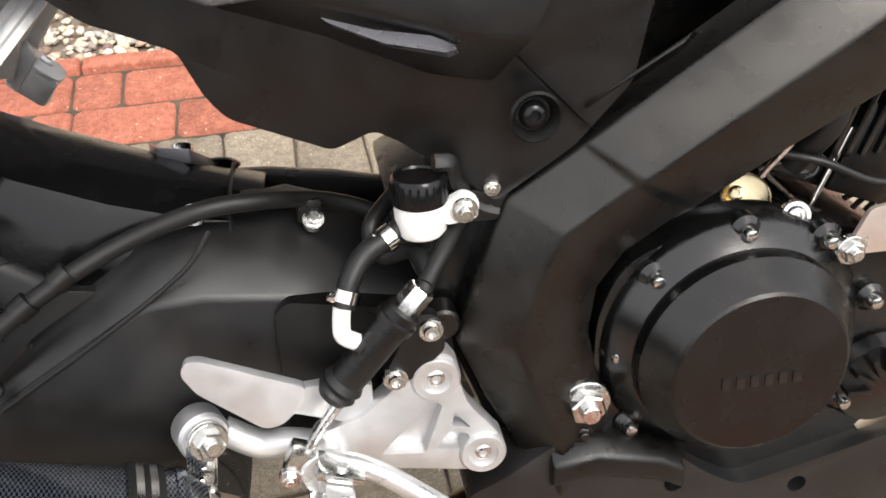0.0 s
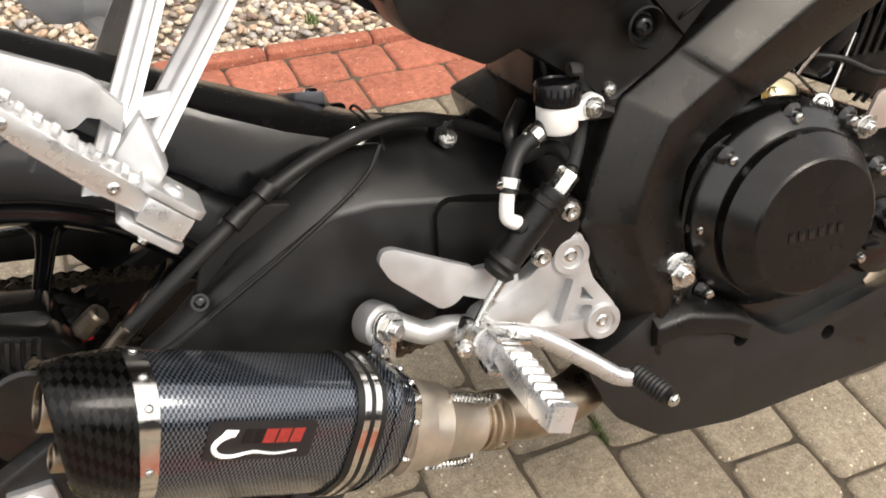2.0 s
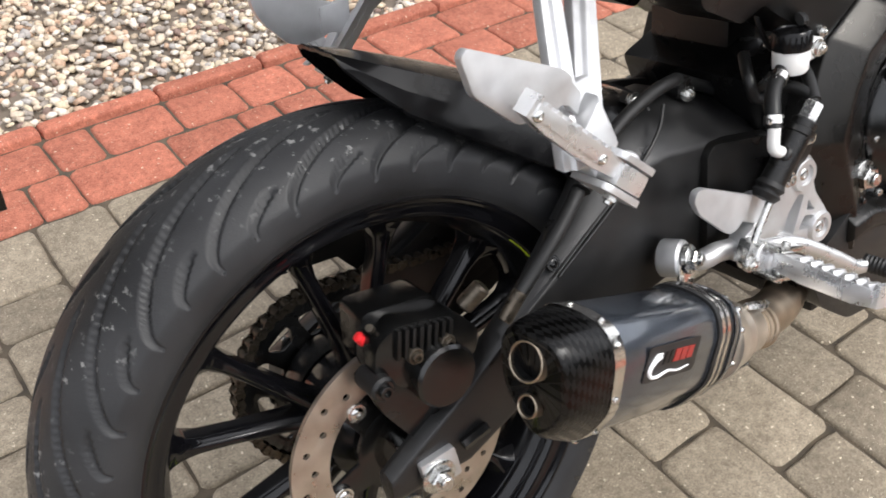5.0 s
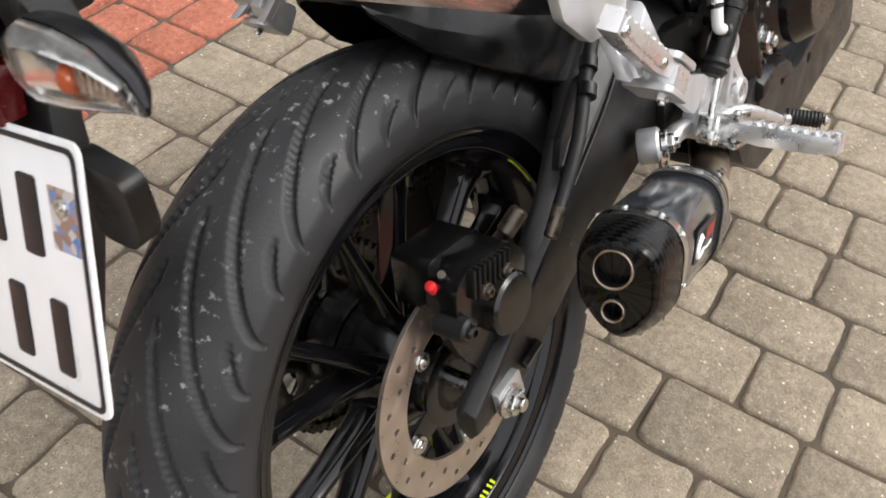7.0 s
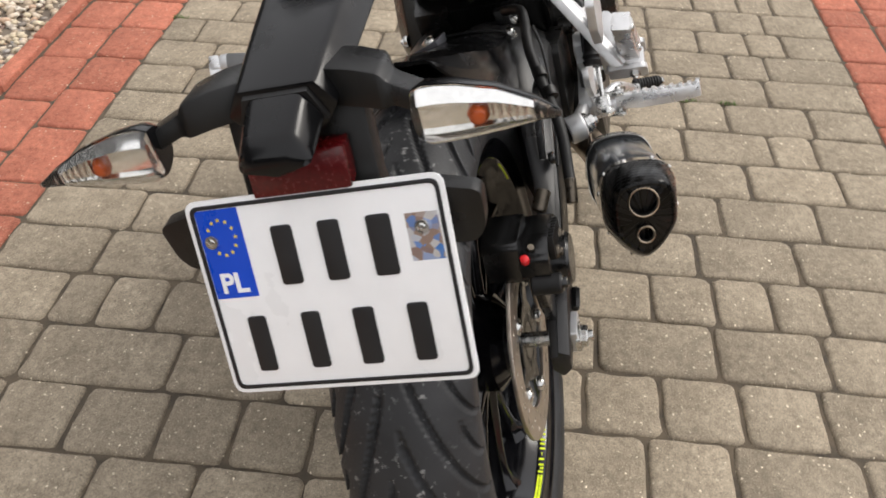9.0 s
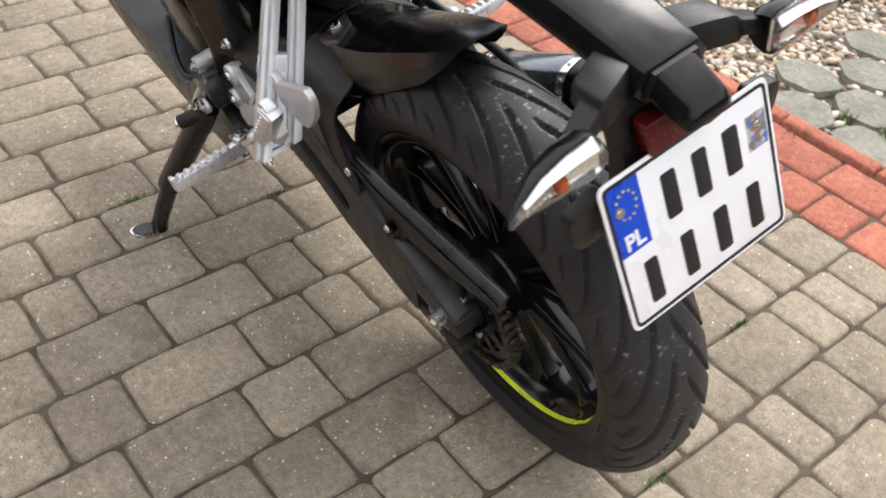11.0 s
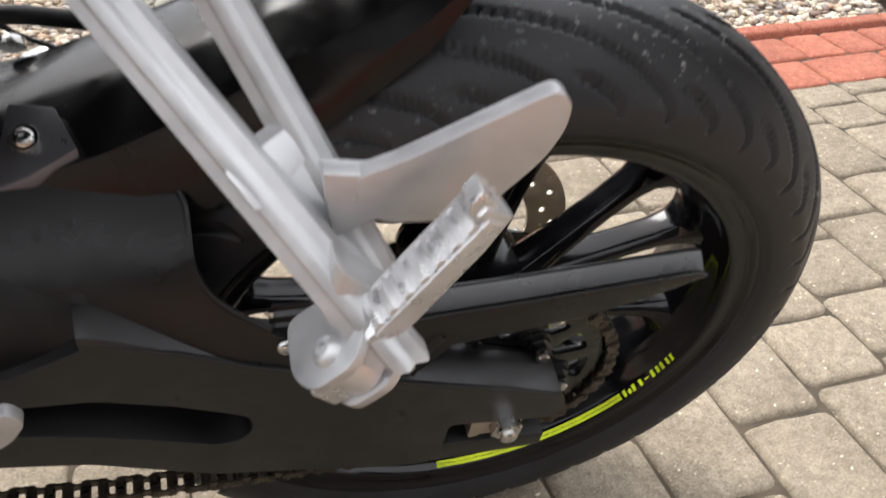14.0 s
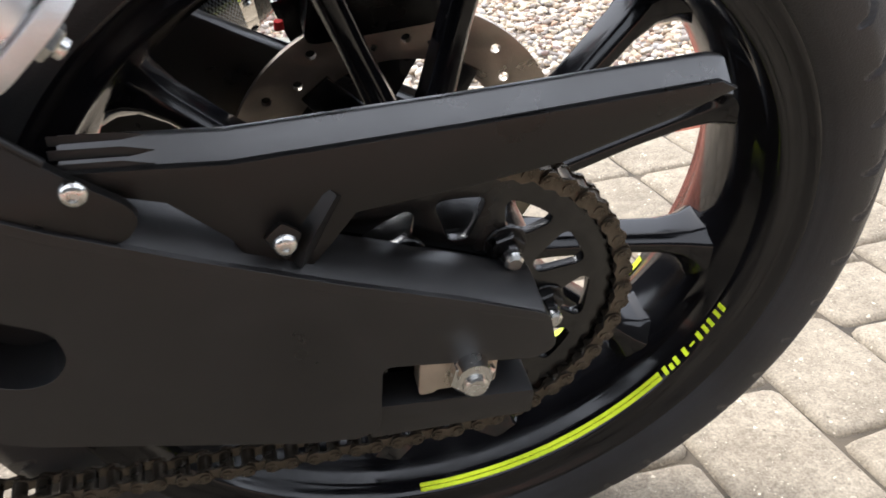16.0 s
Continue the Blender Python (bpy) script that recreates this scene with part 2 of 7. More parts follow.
LENS = clear("clear_lens_plastic", (0.95, 0.95, 0.95))
CONCRETE = speckled("sandy_concrete", (0.345, 0.29, 0.214), (0.265, 0.22, 0.16), (0.85, 0.74, 0.56))
RED_BRICK = speckled("red_concrete_brick", (0.46, 0.165, 0.105), (0.36, 0.125, 0.08), (0.65, 0.5, 0.36))
MOSS_STONE = speckled("grey_green_concrete", (0.3, 0.285, 0.24), (0.2, 0.2, 0.15), (0.5, 0.45, 0.36))
SAND = surface("joint_sand", (0.08, 0.063, 0.043), 0.95, vary=0.5, scale=25, grain=0.8, grain_scale=300)
EARTH = surface("bare_soil", (0.16, 0.13, 0.1), 0.95, vary=0.2, scale=5, grain=0.6, grain_scale=80)
# for the unseen walls added to darken what the bike reflects
SHADE_WALL = surface("dark_grey_render", (0.05, 0.05, 0.05), 0.9, vary=0.25, scale=2, grain=0.3, grain_scale=60)
GRASS = surface("green_grass", (0.1, 0.16, 0.035), 0.7, vary=0.4, scale=60)
PEBBLES = pebbly("mixed_river_pebbles", [(0.0, (0.62, 0.52, 0.4)), (0.18, (0.45, 0.36, 0.26)), (0.32, (0.7, 0.62, 0.52)), (0.5, (0.3, 0.26, 0.22)), (0.6, (0.52, 0.36, 0.25)), (0.72, (0.66, 0.56, 0.4)), (0.86, (0.4, 0.37, 0.34)), (0.94, (0.22, 0.15, 0.12))])

# ---- mesh helpers ----
Y_AXIS = Vector((0, 1, 0))


def finish(bm, angle=38):
    bmesh.ops.recalc_face_normals(bm, faces=bm.faces)
    me = bpy.data.meshes.new("mesh")
    bm.to_mesh(me)
    bm.free()
    me.shade_smooth()
    me.set_sharp_from_angle(angle=radians(angle))
    return me


seat_at = Vector((0, 0, 0))


def part(name, bm, material, parent=None, label="", angle=38):
    """A bmesh as one mesh object, under a thing or a part; seat_at moves a group of parts that belong together."""
    me = finish(bm, angle) if isinstance(bm, bmesh.types.BMesh) else bm
    if seat_at.length > 0:
        me.transform(Matrix.Translation(seat_at))
    if not me.materials:
        me.materials.append(material)
    ob = new(name, me)
    ob.parent = parent
    return tagged(ob, label)


def soften(bm, edges, width, segments=2):
    if width > 0:
        bmesh.ops.bevel(bm, geom=edges, offset=width, segments=segments, profile=0.6, affect="EDGES", clamp_overlap=True)


def sharp_edges(bm, least=25):
    bm.normal_update()
    return [e for e in bm.edges if len(e.link_faces) == 2 and e.calc_face_angle(0) > radians(least)]


def box(c, size, turn=(0, 0, 0), bevel=0.002, bm=None):
    piece = bmesh.new()
    bmesh.ops.create_cube(piece, size=1, matrix=pose(*c, *turn) @ Matrix.Diagonal((*size, 1)))
    soften(piece, piece.edges[:], bevel)
    return merge(bm, piece)


def merge(bm, piece):
    if bm is None:
        return piece
    me = bpy.data.meshes.new("tmp")
    piece.to_mesh(me)
    piece.free()
    bm.from_mesh(me)
    bpy.data.meshes.remove(me)
    return bm


def lathe(profile, origin, axis, seg=40, bm=None, start=0.0, sweep=None):
    """Turns a profile of (along, radius) about an axis through origin."""
    axis = Vector(axis).normalized()
    side = axis.orthogonal().normalized()
    other = axis.cross(side)
    o = Vector(origin)
    piece = bmesh.new()
    rings = []
    for k in range(seg):
        a = 2 * math.pi * k / seg
        d = side * math.cos(a) + other * math.sin(a)
        rings.append([piece.verts.new(o + axis * t + d * r) for t, r in profile])
    for k in range(seg):
        a, b = rings[k], rings[(k + 1) % seg]
        for i in range(len(profile) - 1):
            piece.faces.new((a[i], b[i], b[i + 1], a[i + 1]))
    bmesh.ops.remove_doubles(piece, verts=piece.verts, dist=1e-6)
    return merge(bm, piece)


def rod(a, b, r, r2=None, seg=20, bevel=0.0, bm=None):
    """A capped round bar from a to b."""
    a, b = Vector(a), Vector(b)
    n = (b - a).length
    r2 = r if r2 is None else r2
    e = min(bevel, n / 3, r / 2, r2 / 2)
    prof = [(0, 0), (0, r - e), (e, r), (n - e, r2), (n, r2 - e), (n, 0)] if e else [(0, 0), (0, r), (n, r2), (n, 0)]
    return lathe(prof, a, b - a, seg, bm)


def smooth_path(pts, per=6):
    """A curve through the points."""
    p = [Vector(q) for q in pts]
    p = [2 * p[0] - p[1], *p, 2 * p[-1] - p[-2]]
    out = []
    for i in range(1, len(p) - 2):
        for k in range(per):
            t = k / per
            out.append(0.5 * (2 * p[i] + (p[i + 1] - p[i - 1]) * t + (2 * p[i - 1] - 5 * p[i] + 4 * p[i + 1] - p[i + 2]) * t * t + (3 * p[i] - p[i - 1] - 3 * p[i + 1] + p[i + 2]) * t**3))
    return [*out, p[-2]]


def hose(pts, r, seg=12, per=6, bm=None, flat=1.0):
    """A round bar bent through the points; r may be one radius or one for each point of the curve."""
    path = smooth_path(pts, per)
    piece = bmesh.new()
    up = None
    rings = []
    for i, q in enumerate(path):
        d = (path[min(i + 1, len(path) - 1)] - path[max(i - 1, 0)]).normalized()
        up = d.orthogonal().normalized() if up is None else (up - d * up.dot(d)).normalized()
        w = d.cross(up)
        rad = r if isinstance(r, float) else r[0] + (r[1] - r[0]) * i / (len(path) - 1)
        rings.append([piece.verts.new(q + (up * math.cos(2 * math.pi * k / seg) * flat + w * math.sin(2 * math.pi * k / seg)) * rad) for k in range(seg)])
    for a, b in zip(rings, rings[1:]):
        for k in range(seg):
            piece.faces.new((a[k], a[(k + 1) % seg], b[(k + 1) % seg], b[k]))
    piece.faces.new(rings[0][::-1])
    piece.faces.new(rings[-1])
    return merge(bm, piece)


def slab(outline, y0, y1, bevel=0.003, holes=(), bm=None, m=None, segments=2):
    """An outline in x and z, with holes, given thickness from y0 to y1 and rounded edges; m lays it elsewhere."""
    piece = bmesh.new()
    edges = []
    for loop in (outline, *holes):
        vs = [piece.verts.new((x, y0, z)) for x, z in loop]
        edges += [piece.edges.new((a, b)) for a, b in zip(vs, vs[1:] + vs[:1])]
    bmesh.ops.triangle_fill(piece, edges=edges, use_beauty=True)
    got = bmesh.ops.extrude_face_region(piece, geom=piece.faces[:])
    bmesh.ops.translate(piece, verts=[v for v in got["geom"] if isinstance(v, bmesh.types.BMVert)], vec=(0, y1 - y0, 0))
    bmesh.ops.recalc_face_normals(piece, faces=piece.faces)
    if bevel:
        flat = [e for e in piece.edges if len(e.link_faces) == 2 and abs(e.verts[0].co.y - e.verts[1].co.y) < 1e-7 and e.calc_face_angle(0) > 1.2]
        soften(piece, flat, bevel, segments)
    if m is not None:
        bmesh.ops.transform(piece, matrix=m, verts=piece.verts)
    return merge(bm, piece)


def rounded(outline, r, n=4):
    """An outline with its corners rounded."""
    out = []
    k = len(outline)
    for i in range(k):
        a, b, c = (Vector(outline[j % k]) for j in (i - 1, i, i + 1))
        e = min(r, (a - b).length * 0.45, (c - b).length * 0.45)
        p, q = b + (a - b).normalized() * e, b + (c - b).normalized() * e
        out += [tuple((1 - t) ** 2 * p + 2 * t * (1 - t) * b + t * t * q) for t in (j / n for j in range(n + 1))]
    return out


def loft(sections, bevel=0.0, caps=True, bm=None, least=25, close=True):
    """A skin over closed sections of equally many points."""
    piece = bmesh.new()
    rings = [[piece.verts.new(p) for p in s] for s in sections]
    n = len(rings[0])
    for a, b in zip(rings, rings[1:]):
        for k in range(n if close else n - 1):
            piece.faces.new((a[k], a[(k + 1) % n], b[(k + 1) % n], b[k]))
    if caps:
        piece.faces.new(rings[0][::-1])
        piece.faces.new(rings[-1])
    bmesh.ops.recalc_face_normals(piece, faces=piece.faces)
    soften(piece, sharp_edges(piece, least), bevel)
    return merge(bm, piece)


def circle(c, r, n=20):
    return [(c[0] + r * math.cos(2 * math.pi * k / n), c[1] + r * math.sin(2 * math.pi * k / n)) for k in range(n)]


def bolt(parent, at, axis, r=0.008, kind="hex", material=None, name="bolt", washer=True):
    """A bolt head with its washer: hex, socket or button."""
    at, axis = Vector(at), Vector(axis).normalized()
    bm = lathe([(-0.004, 0), (-0.004, r * 1.5), (0.0008, r * 1.5), (0.0016, r * 1.4), (0.0016, 0)], at, axis, 20) if washer else bmesh.new()
    if kind == "hex":
        h = r * 0.85
        lathe([(0, 0), (0, r * 1.1), (h * 0.85, r * 1.1), (h, r * 0.95), (h, 0)], at, axis, 6, bm)
        lathe([(0, 0), (0, r * 0.6), (h * 1.5, r * 0.6), (h * 1.6, r * 0.5), (h * 1.6, 0)], at, axis, 14, bm)
    elif kind == "socket":
        h = r * 1.0
        lathe([(0, r * 0.95), (h * 0.85, r), (h, r * 0.9), (h, r * 0.55), (h * 0.4, r * 0.5), (h * 0.4, 0)], at, axis, 18, bm)
    else:
        h = r * 0.6
        lathe([(0, r * 1.1), (h * 0.5, r * 1.0), (h * 0.85, r * 0.75), (h, r * 0.5), (h, r * 0.42), (h * 0.45, r * 0.38), (h * 0.45, 0)], at, axis, 18, bm)
    return part(name, bm, material or ZINC, parent)


def mirror(pts, s):
    return [(x, y * s, z) for x, y, z in pts]


# ---- the bike's root: x ahead, y to its left, z up its own middle plane; it leans on its stand ----
bike = tagged(new("motorcycle"), "black naked motorcycle leaning on its side stand on the pavers", "motorcycle")
bike.matrix_world = pose(0, 0.0407, 0, -15.38, 0, 0)

# ---- rear wheel ----
HUB = Vector((0, 0, 0.311))
TYRE_R = 0.302
MID = Vector((0, 0.008, 0.308))  # the middle of rim and tyre


def tyre_mesh():
    """The tyre as a fine grid round the axle, with curved grooves cut into its crown."""
    around, across = 1440, 96
    half = [(y, TYRE_R - (TYRE_R - 0.2665) * (y / 0.066) ** 2.8) for y in np.linspace(0, 0.066, 10)]
    half += [(0.0668, 0.259), (0.0661, 0.251), (0.0642, 0.244), (0.0615, 0.2385), (0.0575, 0.2345), (0.053, 0.232)]
    prof = np.array([(-y, r) for y, r in half[:0:-1]] + half)
    run = np.r_[0, np.cumsum(np.linalg.norm(np.diff(prof, axis=0), axis=1))]
    s = np.linspace(0, run[-1], across)
    py, pr = np.interp(s, run, prof[:, 0]), np.interp(s, run, prof[:, 1])
    for _ in range(2):
        py[1:-1], pr[1:-1] = (py[:-2] + 2 * py[1:-1] + py[2:]) / 4, (pr[:-2] + 2 * pr[1:-1] + pr[2:]) / 4
    th = np.linspace(0, 2 * np.pi, around, endpoint=False)
    T, S = np.meshgrid(th, s - run[-1] / 2, indexing="ij")
    side, q = np.sign(S), np.abs(S) / 0.08
    pitch = 2 * np.pi / 23
    depth = np.zeros_like(T)
    for start, end, bend, width, offset in ((0.06, 1.08, 0.57, 0.0021, 0.0), (0.75, 1.06, 0.95, 0.002, 0.5)):
        lane = T - bend * np.clip(1 - q, 0, 1) ** 1.55 - np.where(side > 0, radians(8.4), radians(1.0)) + offset * pitch
        away = np.abs((lane / pitch + 0.5) % 1 - 0.5) * pitch * TYRE_R
        slope = 1 / np.sqrt(1 + (bend * 1.55 * np.clip(1 - q, 0, 1) ** 0.55 * TYRE_R / 0.08) ** 2)
        groove = np.clip((1.55 - away * slope / width) * 2.0, 0, 1) * np.clip((q - start) / 0.04, 0, 1) * np.clip((end - q) / 0.04, 0, 1)
        depth = np.maximum(depth, groove)
    R = pr[None, :] - 0.0058 * depth
    # a step where the tread ends, and moulded rings on each sidewall
    R = R - 0.0022 / (1 + np.exp(-(np.abs(S) - 0.0835) / 0.0005))
    for ring in (0.093, 0.1005, 0.1065):
        R = R + 0.0011 * np.exp(-(((np.abs(S) - ring) / 0.0015) ** 2))
    X, Z = -R * np.cos(T), R * np.sin(T) + MID.z
    verts = np.stack([X, np.broadcast_to(py + MID.y, T.shape), Z], -1).reshape(-1, 3)
    i, j = np.meshgrid(np.arange(around), np.arange(across - 1), indexing="ij")
    a, b = i * across + j, ((i + 1) % around) * across + j
    faces = np.stack([a, b, b + 1, a + 1], -1).reshape(-1, 4)
    me = bpy.data.meshes.new("tyre")
    me.from_pydata(verts.tolist(), [], faces.tolist())
    me.shade_smooth()
    return me


def tyre_material():
    """Worn rubber with pale scuffs on the crown."""
    m = surface("worn_tyre_rubber", (0.024, 0.0245, 0.026), 0.5, vary=0.3, scale=18, grain=0.3, grain_scale=900, spec=0.36)
    n, l, p = m.node_tree.nodes, m.node_tree.links, m.node_tree.nodes["Principled BSDF"]
    base = p.inputs["Base Color"].links[0].from_socket
    co = n.new("ShaderNodeTexCoord").outputs["Object"]
    spots = n.new("ShaderNodeTexNoise")
    spots.inputs["Scale"].default_value, spots.inputs["Detail"].default_value, spots.inputs["Roughness"].default_value = 120, 6, 0.6
    l.new(co, spots.inputs["Vector"])
    patch = n.new("ShaderNodeTexNoise")
    patch.inputs["Scale"].default_value = 9
    l.new(co, patch.inputs["Vector"])
    both = n.new("ShaderNodeMath")
    both.operation = "MULTIPLY"
    for k, (sock, lo, hi) in enumerate(((spots.outputs["Fac"], 0.6, 0.66), (patch.outputs["Fac"], 0.38, 0.55))):
        r = n.new("ShaderNodeMapRange")
        r.inputs["From Min"].default_value, r.inputs["From Max"].default_value = lo, hi
        l.new(sock, r.inputs["Value"])
        l.new(r.outputs[0], both.inputs[k])
    # scuffs lie on the running surface only
    away = n.new("ShaderNodeVectorMath")
    away.operation = "DISTANCE"
    flat = n.new("ShaderNodeVectorMath")
    flat.operation = "MULTIPLY"
    flat.inputs[1].default_value = (1, 0, 1)
    l.new(co, flat.inputs[0])
    l.new(flat.outputs[0], away.inputs[0])
    away.inputs[1].default_value = (MID.x, 0, MID.z)
    crown = n.new("ShaderNodeMapRange")
    crown.inputs["From Min"].default_value, crown.inputs["From Max"].default_value = 0.268, 0.286
    crown.inputs["To Max"].default_value = 0.72
    l.new(away.outputs["Value"], crown.inputs["Value"])
    amount = n.new("ShaderNodeMath")
    amount.operation = "MULTIPLY"
    l.new(both.outputs[0], amount.inputs[0])
    l.new(crown.outputs[0], amount.inputs[1])
    mix = n.new("ShaderNodeMixRGB")
    l.new(amount.outputs[0], mix.inputs["Fac"])
    l.new(base, mix.inputs["Color1"])
    mix.inputs["Color2"].default_value = (0.3, 0.3, 0.29, 1)
    l.new(mix.outputs[0], p.inputs["Base Color"])
    return m


def on_wheel(angle, r, y=0.0):
    """A place on the wheel: the angle counts from the rear over the top."""
    return HUB + Vector((-r * math.cos(radians(angle)), y, r * math.sin(radians(angle))))


def on_rim(angle, r, y=0.0):
    return MID + Vector((-r * math.cos(radians(angle)), y, r * math.sin(radians(angle))))


RIM_HALF = [(0.0, 0.196), (0.015, 0.1968), (0.025, 0.2), (0.0335, 0.2055), (0.039, 0.209), (0.0415, 0.2103), (0.0505, 0.2125), (0.0522, 0.2145), (0.0526, 0.2185), (0.0535, 0.2235), (0.0552, 0.2278), (0.0578, 0.2302), (0.0588, 0.2325), (0.0578, 0.2352), (0.0548, 0.2358), (0.05, 0.234), (0.046, 0.222), (0.03, 0.212)]
RIM_PROFILE = [(-y, r) for y, r in RIM_HALF[:0:-1]] + RIM_HALF
wheel = part("rear_wheel", lathe(RIM_PROFILE + RIM_PROFILE[:1], MID, Y_AXIS, 144), GLOSS, bike, "gloss black cast rear wheel with six pairs of slim spokes", angle=50)
tyre = part("tyre", tyre_mesh(), tyre_material(), wheel, "worn black rubber tyre with curved grooves and pale scuffs")
hub_profile = [(-0.062, 0.0), (-0.062, 0.03), (-0.055, 0.036), (-0.04, 0.04), (-0.028, 0.056), (0.036, 0.058), (0.044, 0.053), (0.06, 0.05), (0.08, 0.04), (0.084, 0.034), (0.084, 0.0)]
part("hub", lathe(hub_profile, HUB, Y_AXIS, 48), GLOSS, wheel)


def spoke_mesh(turn):
    """One spoke of a pair: it leaves the hub on the pair's middle line (+x) and leans to the rim, ridged on both faces and flared at its root."""
    sections = []
    lean = 0.233 * turn
    for r, w, d in ((0.044, 0.015, 0.024), (0.062, 0.011, 0.0195), (0.09, 0.0085, 0.0165), (0.135, 0.0076, 0.0145), (0.165, 0.0082, 0.015), (0.18, 0.0112, 0.0175), (0.19, 0.018, 0.022), (0.1975, 0.028, 0.027)):
        off = max(0.0, r - 0.042) * math.tan(lean) * 1.3
        sections.append([(r, -d, off - w * 0.4), (r, -d * 0.6, off - w), (r, d * 0.6, off - w), (r, d, off - w * 0.4), (r, d, off + w * 0.4), (r, d * 0.6, off + w), (r, -d * 0.6, off + w), (r, -d, off + w * 0.4)])
    return finish(loft(sections, 0.0016), 30)


for turn in (-1, 1):
    spoke = spoke_mesh(turn)
    spoke.materials.append(GLOSS)
    for k in range(6):
        s = new("spoke", spoke)
        s.parent = wheel
        s.matrix_local = Matrix.Translation(MID) @ Matrix.Rotation(radians(180 - 32.2 - 60 * k), 4, Vector((0, -1, 0)))


def tape_band(a0, a1, side, q0, q1, step=1.5):
    """A thin band on the rim's inner shoulder, from q0 to q1 of its width."""
    n = max(2, int(abs(a1 - a0) / step))
    sec = []
    for k in range(n + 1):
        a = a0 + (a1 - a0) * k / n
        sec.append([on_rim(a, 0.2107 + 0.0015 * q - lift, side * (0.0432 + 0.0062 * q)) for q, lift in ((q0, -0.0006), (q1, -0.0006), (q1, 0.0006), (q0, 0.0006))])
    return loft(sec)


for side, a0, a1, way in ((1, -95, -40.5, 1), (-1, -31, -83, -1), (-1, 152, 138, 0)):
    for q0, q1 in ((0.0, 0.45), (0.56, 1.0)) if way else ((0.6, 1.0),):
        part("rim_tape", tape_band(a0, a1, side, q0, q1), LIME, wheel, "fluorescent yellow rim tape")
    # the printed word is kept as plain bars
    for b0, wide, q0, q1 in ((1.0, 0.9, 0, 1), (2.6, 0.9, 0.3, 1), (4.1, 0.9, 0, 1), (6.6, 0.9, 0, 1), (8.6, 1.3, 0.4, 0.6), (11.0, 0.9, 0, 1), (13.0, 0.8, 0, 1), (14.7, 0.8, 0, 1), (16.9, 0.8, 0, 1), (18.6, 0.8, 0, 1)):
        if way:
            part("rim_mark", tape_band(a1 + way * b0, a1 + way * (b0 + wide), side, q0, q1), LIME, wheel, "fluorescent yellow printed bar")


# moulded marks on the sidewalls: thin lines across and rows of bars for the lettering
for s in (-1, 1):
    for k in range(12):
        a = 11 + 30 * k
        p0, p1 = on_rim(a, 0.2405, s * 0.0624), on_rim(a, 0.262, s * 0.0662)
        part("sidewall_line", rod(p0, p1, 0.0005, seg=6), RUBBER, tyre)
    for a0, n in ((-20, 7), (-75, 9), (40, 8), (110, 9), (170, 7), (230, 8)):
        for k in range(n):
            a = a0 + 2.2 * k
            part("sidewall_mark", rod(on_rim(a, 0.2475, s * 0.065), on_rim(a, 0.2545, s * 0.066), 0.0005, seg=6), RUBBER, tyre)

# rear brake disc, with its carrier and drilled holes
disc_holes = [circle((HUB.x + r * math.cos(a), HUB.z + r * math.sin(a)), 0.0033, 8) for k in range(30) for r, a in [((0.09, 0.1)[k % 2], 2 * math.pi * k / 30)]]
part("brake_disc", slab(circle((HUB.x, HUB.z), 0.1125, 96), -0.0645, -0.060, 0.0006, [circle((HUB.x, HUB.z), 0.076, 60), *disc_holes]), DISC, wheel, "drilled steel brake disc")
carrier = slab(circle((HUB.x, HUB.z), 0.046, 40), -0.062, -0.0565, 0.001, [circle((HUB.x, HUB.z), 0.02, 24)])
for k in range(5):
    a = radians(20 + 72 * k)
    m = Matrix.Translation(HUB) @ Matrix.Rotation(a, 4, Y_AXIS)
    slab([(0.03, -0.016), (0.082, -0.011), (0.082, 0.011), (0.03, 0.016)], -0.0615, -0.057, 0.001, bm=carrier, m=m)
part("disc_carrier", carrier, ENGINE, wheel)
for k in range(5):
    a = 20 + 72 * k
    bolt(wheel, HUB + Vector((0.07 * math.cos(radians(a)), -0.0645, -0.07 * math.sin(radians(a)))), (0, -1, 0), 0.0062, "button", ZINC)

# sprocket: toothed plate with windows
seat_at = Vector((0, -0.009, 0))
teeth = []
for k in range(48 * 4):
    a = 2 * math.pi * k / (48 * 4)
    r = 0.0995 if k % 4 in (1, 2) else 0.0925
    teeth.append((HUB.x + r * math.cos(a), HUB.z + r * math.sin(a)))
windows = []
for k in range(12):
    # wider windows over the bolts, narrower and deeper ones between them
    mid, half, r_in, r_out = (60 * (k // 2) - 4, 11.5, 0.0625, 0.0795) if k % 2 == 0 else (60 * (k // 2) + 26, 10.0, 0.052, 0.079)
    win = []
    for r, q in ((r_in, -0.55), (r_out - 0.004, -1.0), (r_out, -0.85), (r_out, -0.3), (r_out, 0.3), (r_out, 0.85), (r_out - 0.004, 1.0), (r_in, 0.55)):
        p = on_wheel(mid + half * q, r)
        win.append((p.x, p.z))
    windows.append(rounded(win, 0.004, 3))
part("sprocket", slab(teeth, 0.0935, 0.1, 0.0008, [*windows, circle((HUB.x, HUB.z), 0.03, 30)]), ENGINE, wheel, "black steel sprocket with arms in pairs")
part("sprocket_carrier", lathe([(0.05, 0.03), (0.05, 0.058), (0.072, 0.0575), (0.09, 0.052), (0.0932, 0.047), (0.0932, 0.03)], HUB, Y_AXIS, 48), ENGINE, wheel)
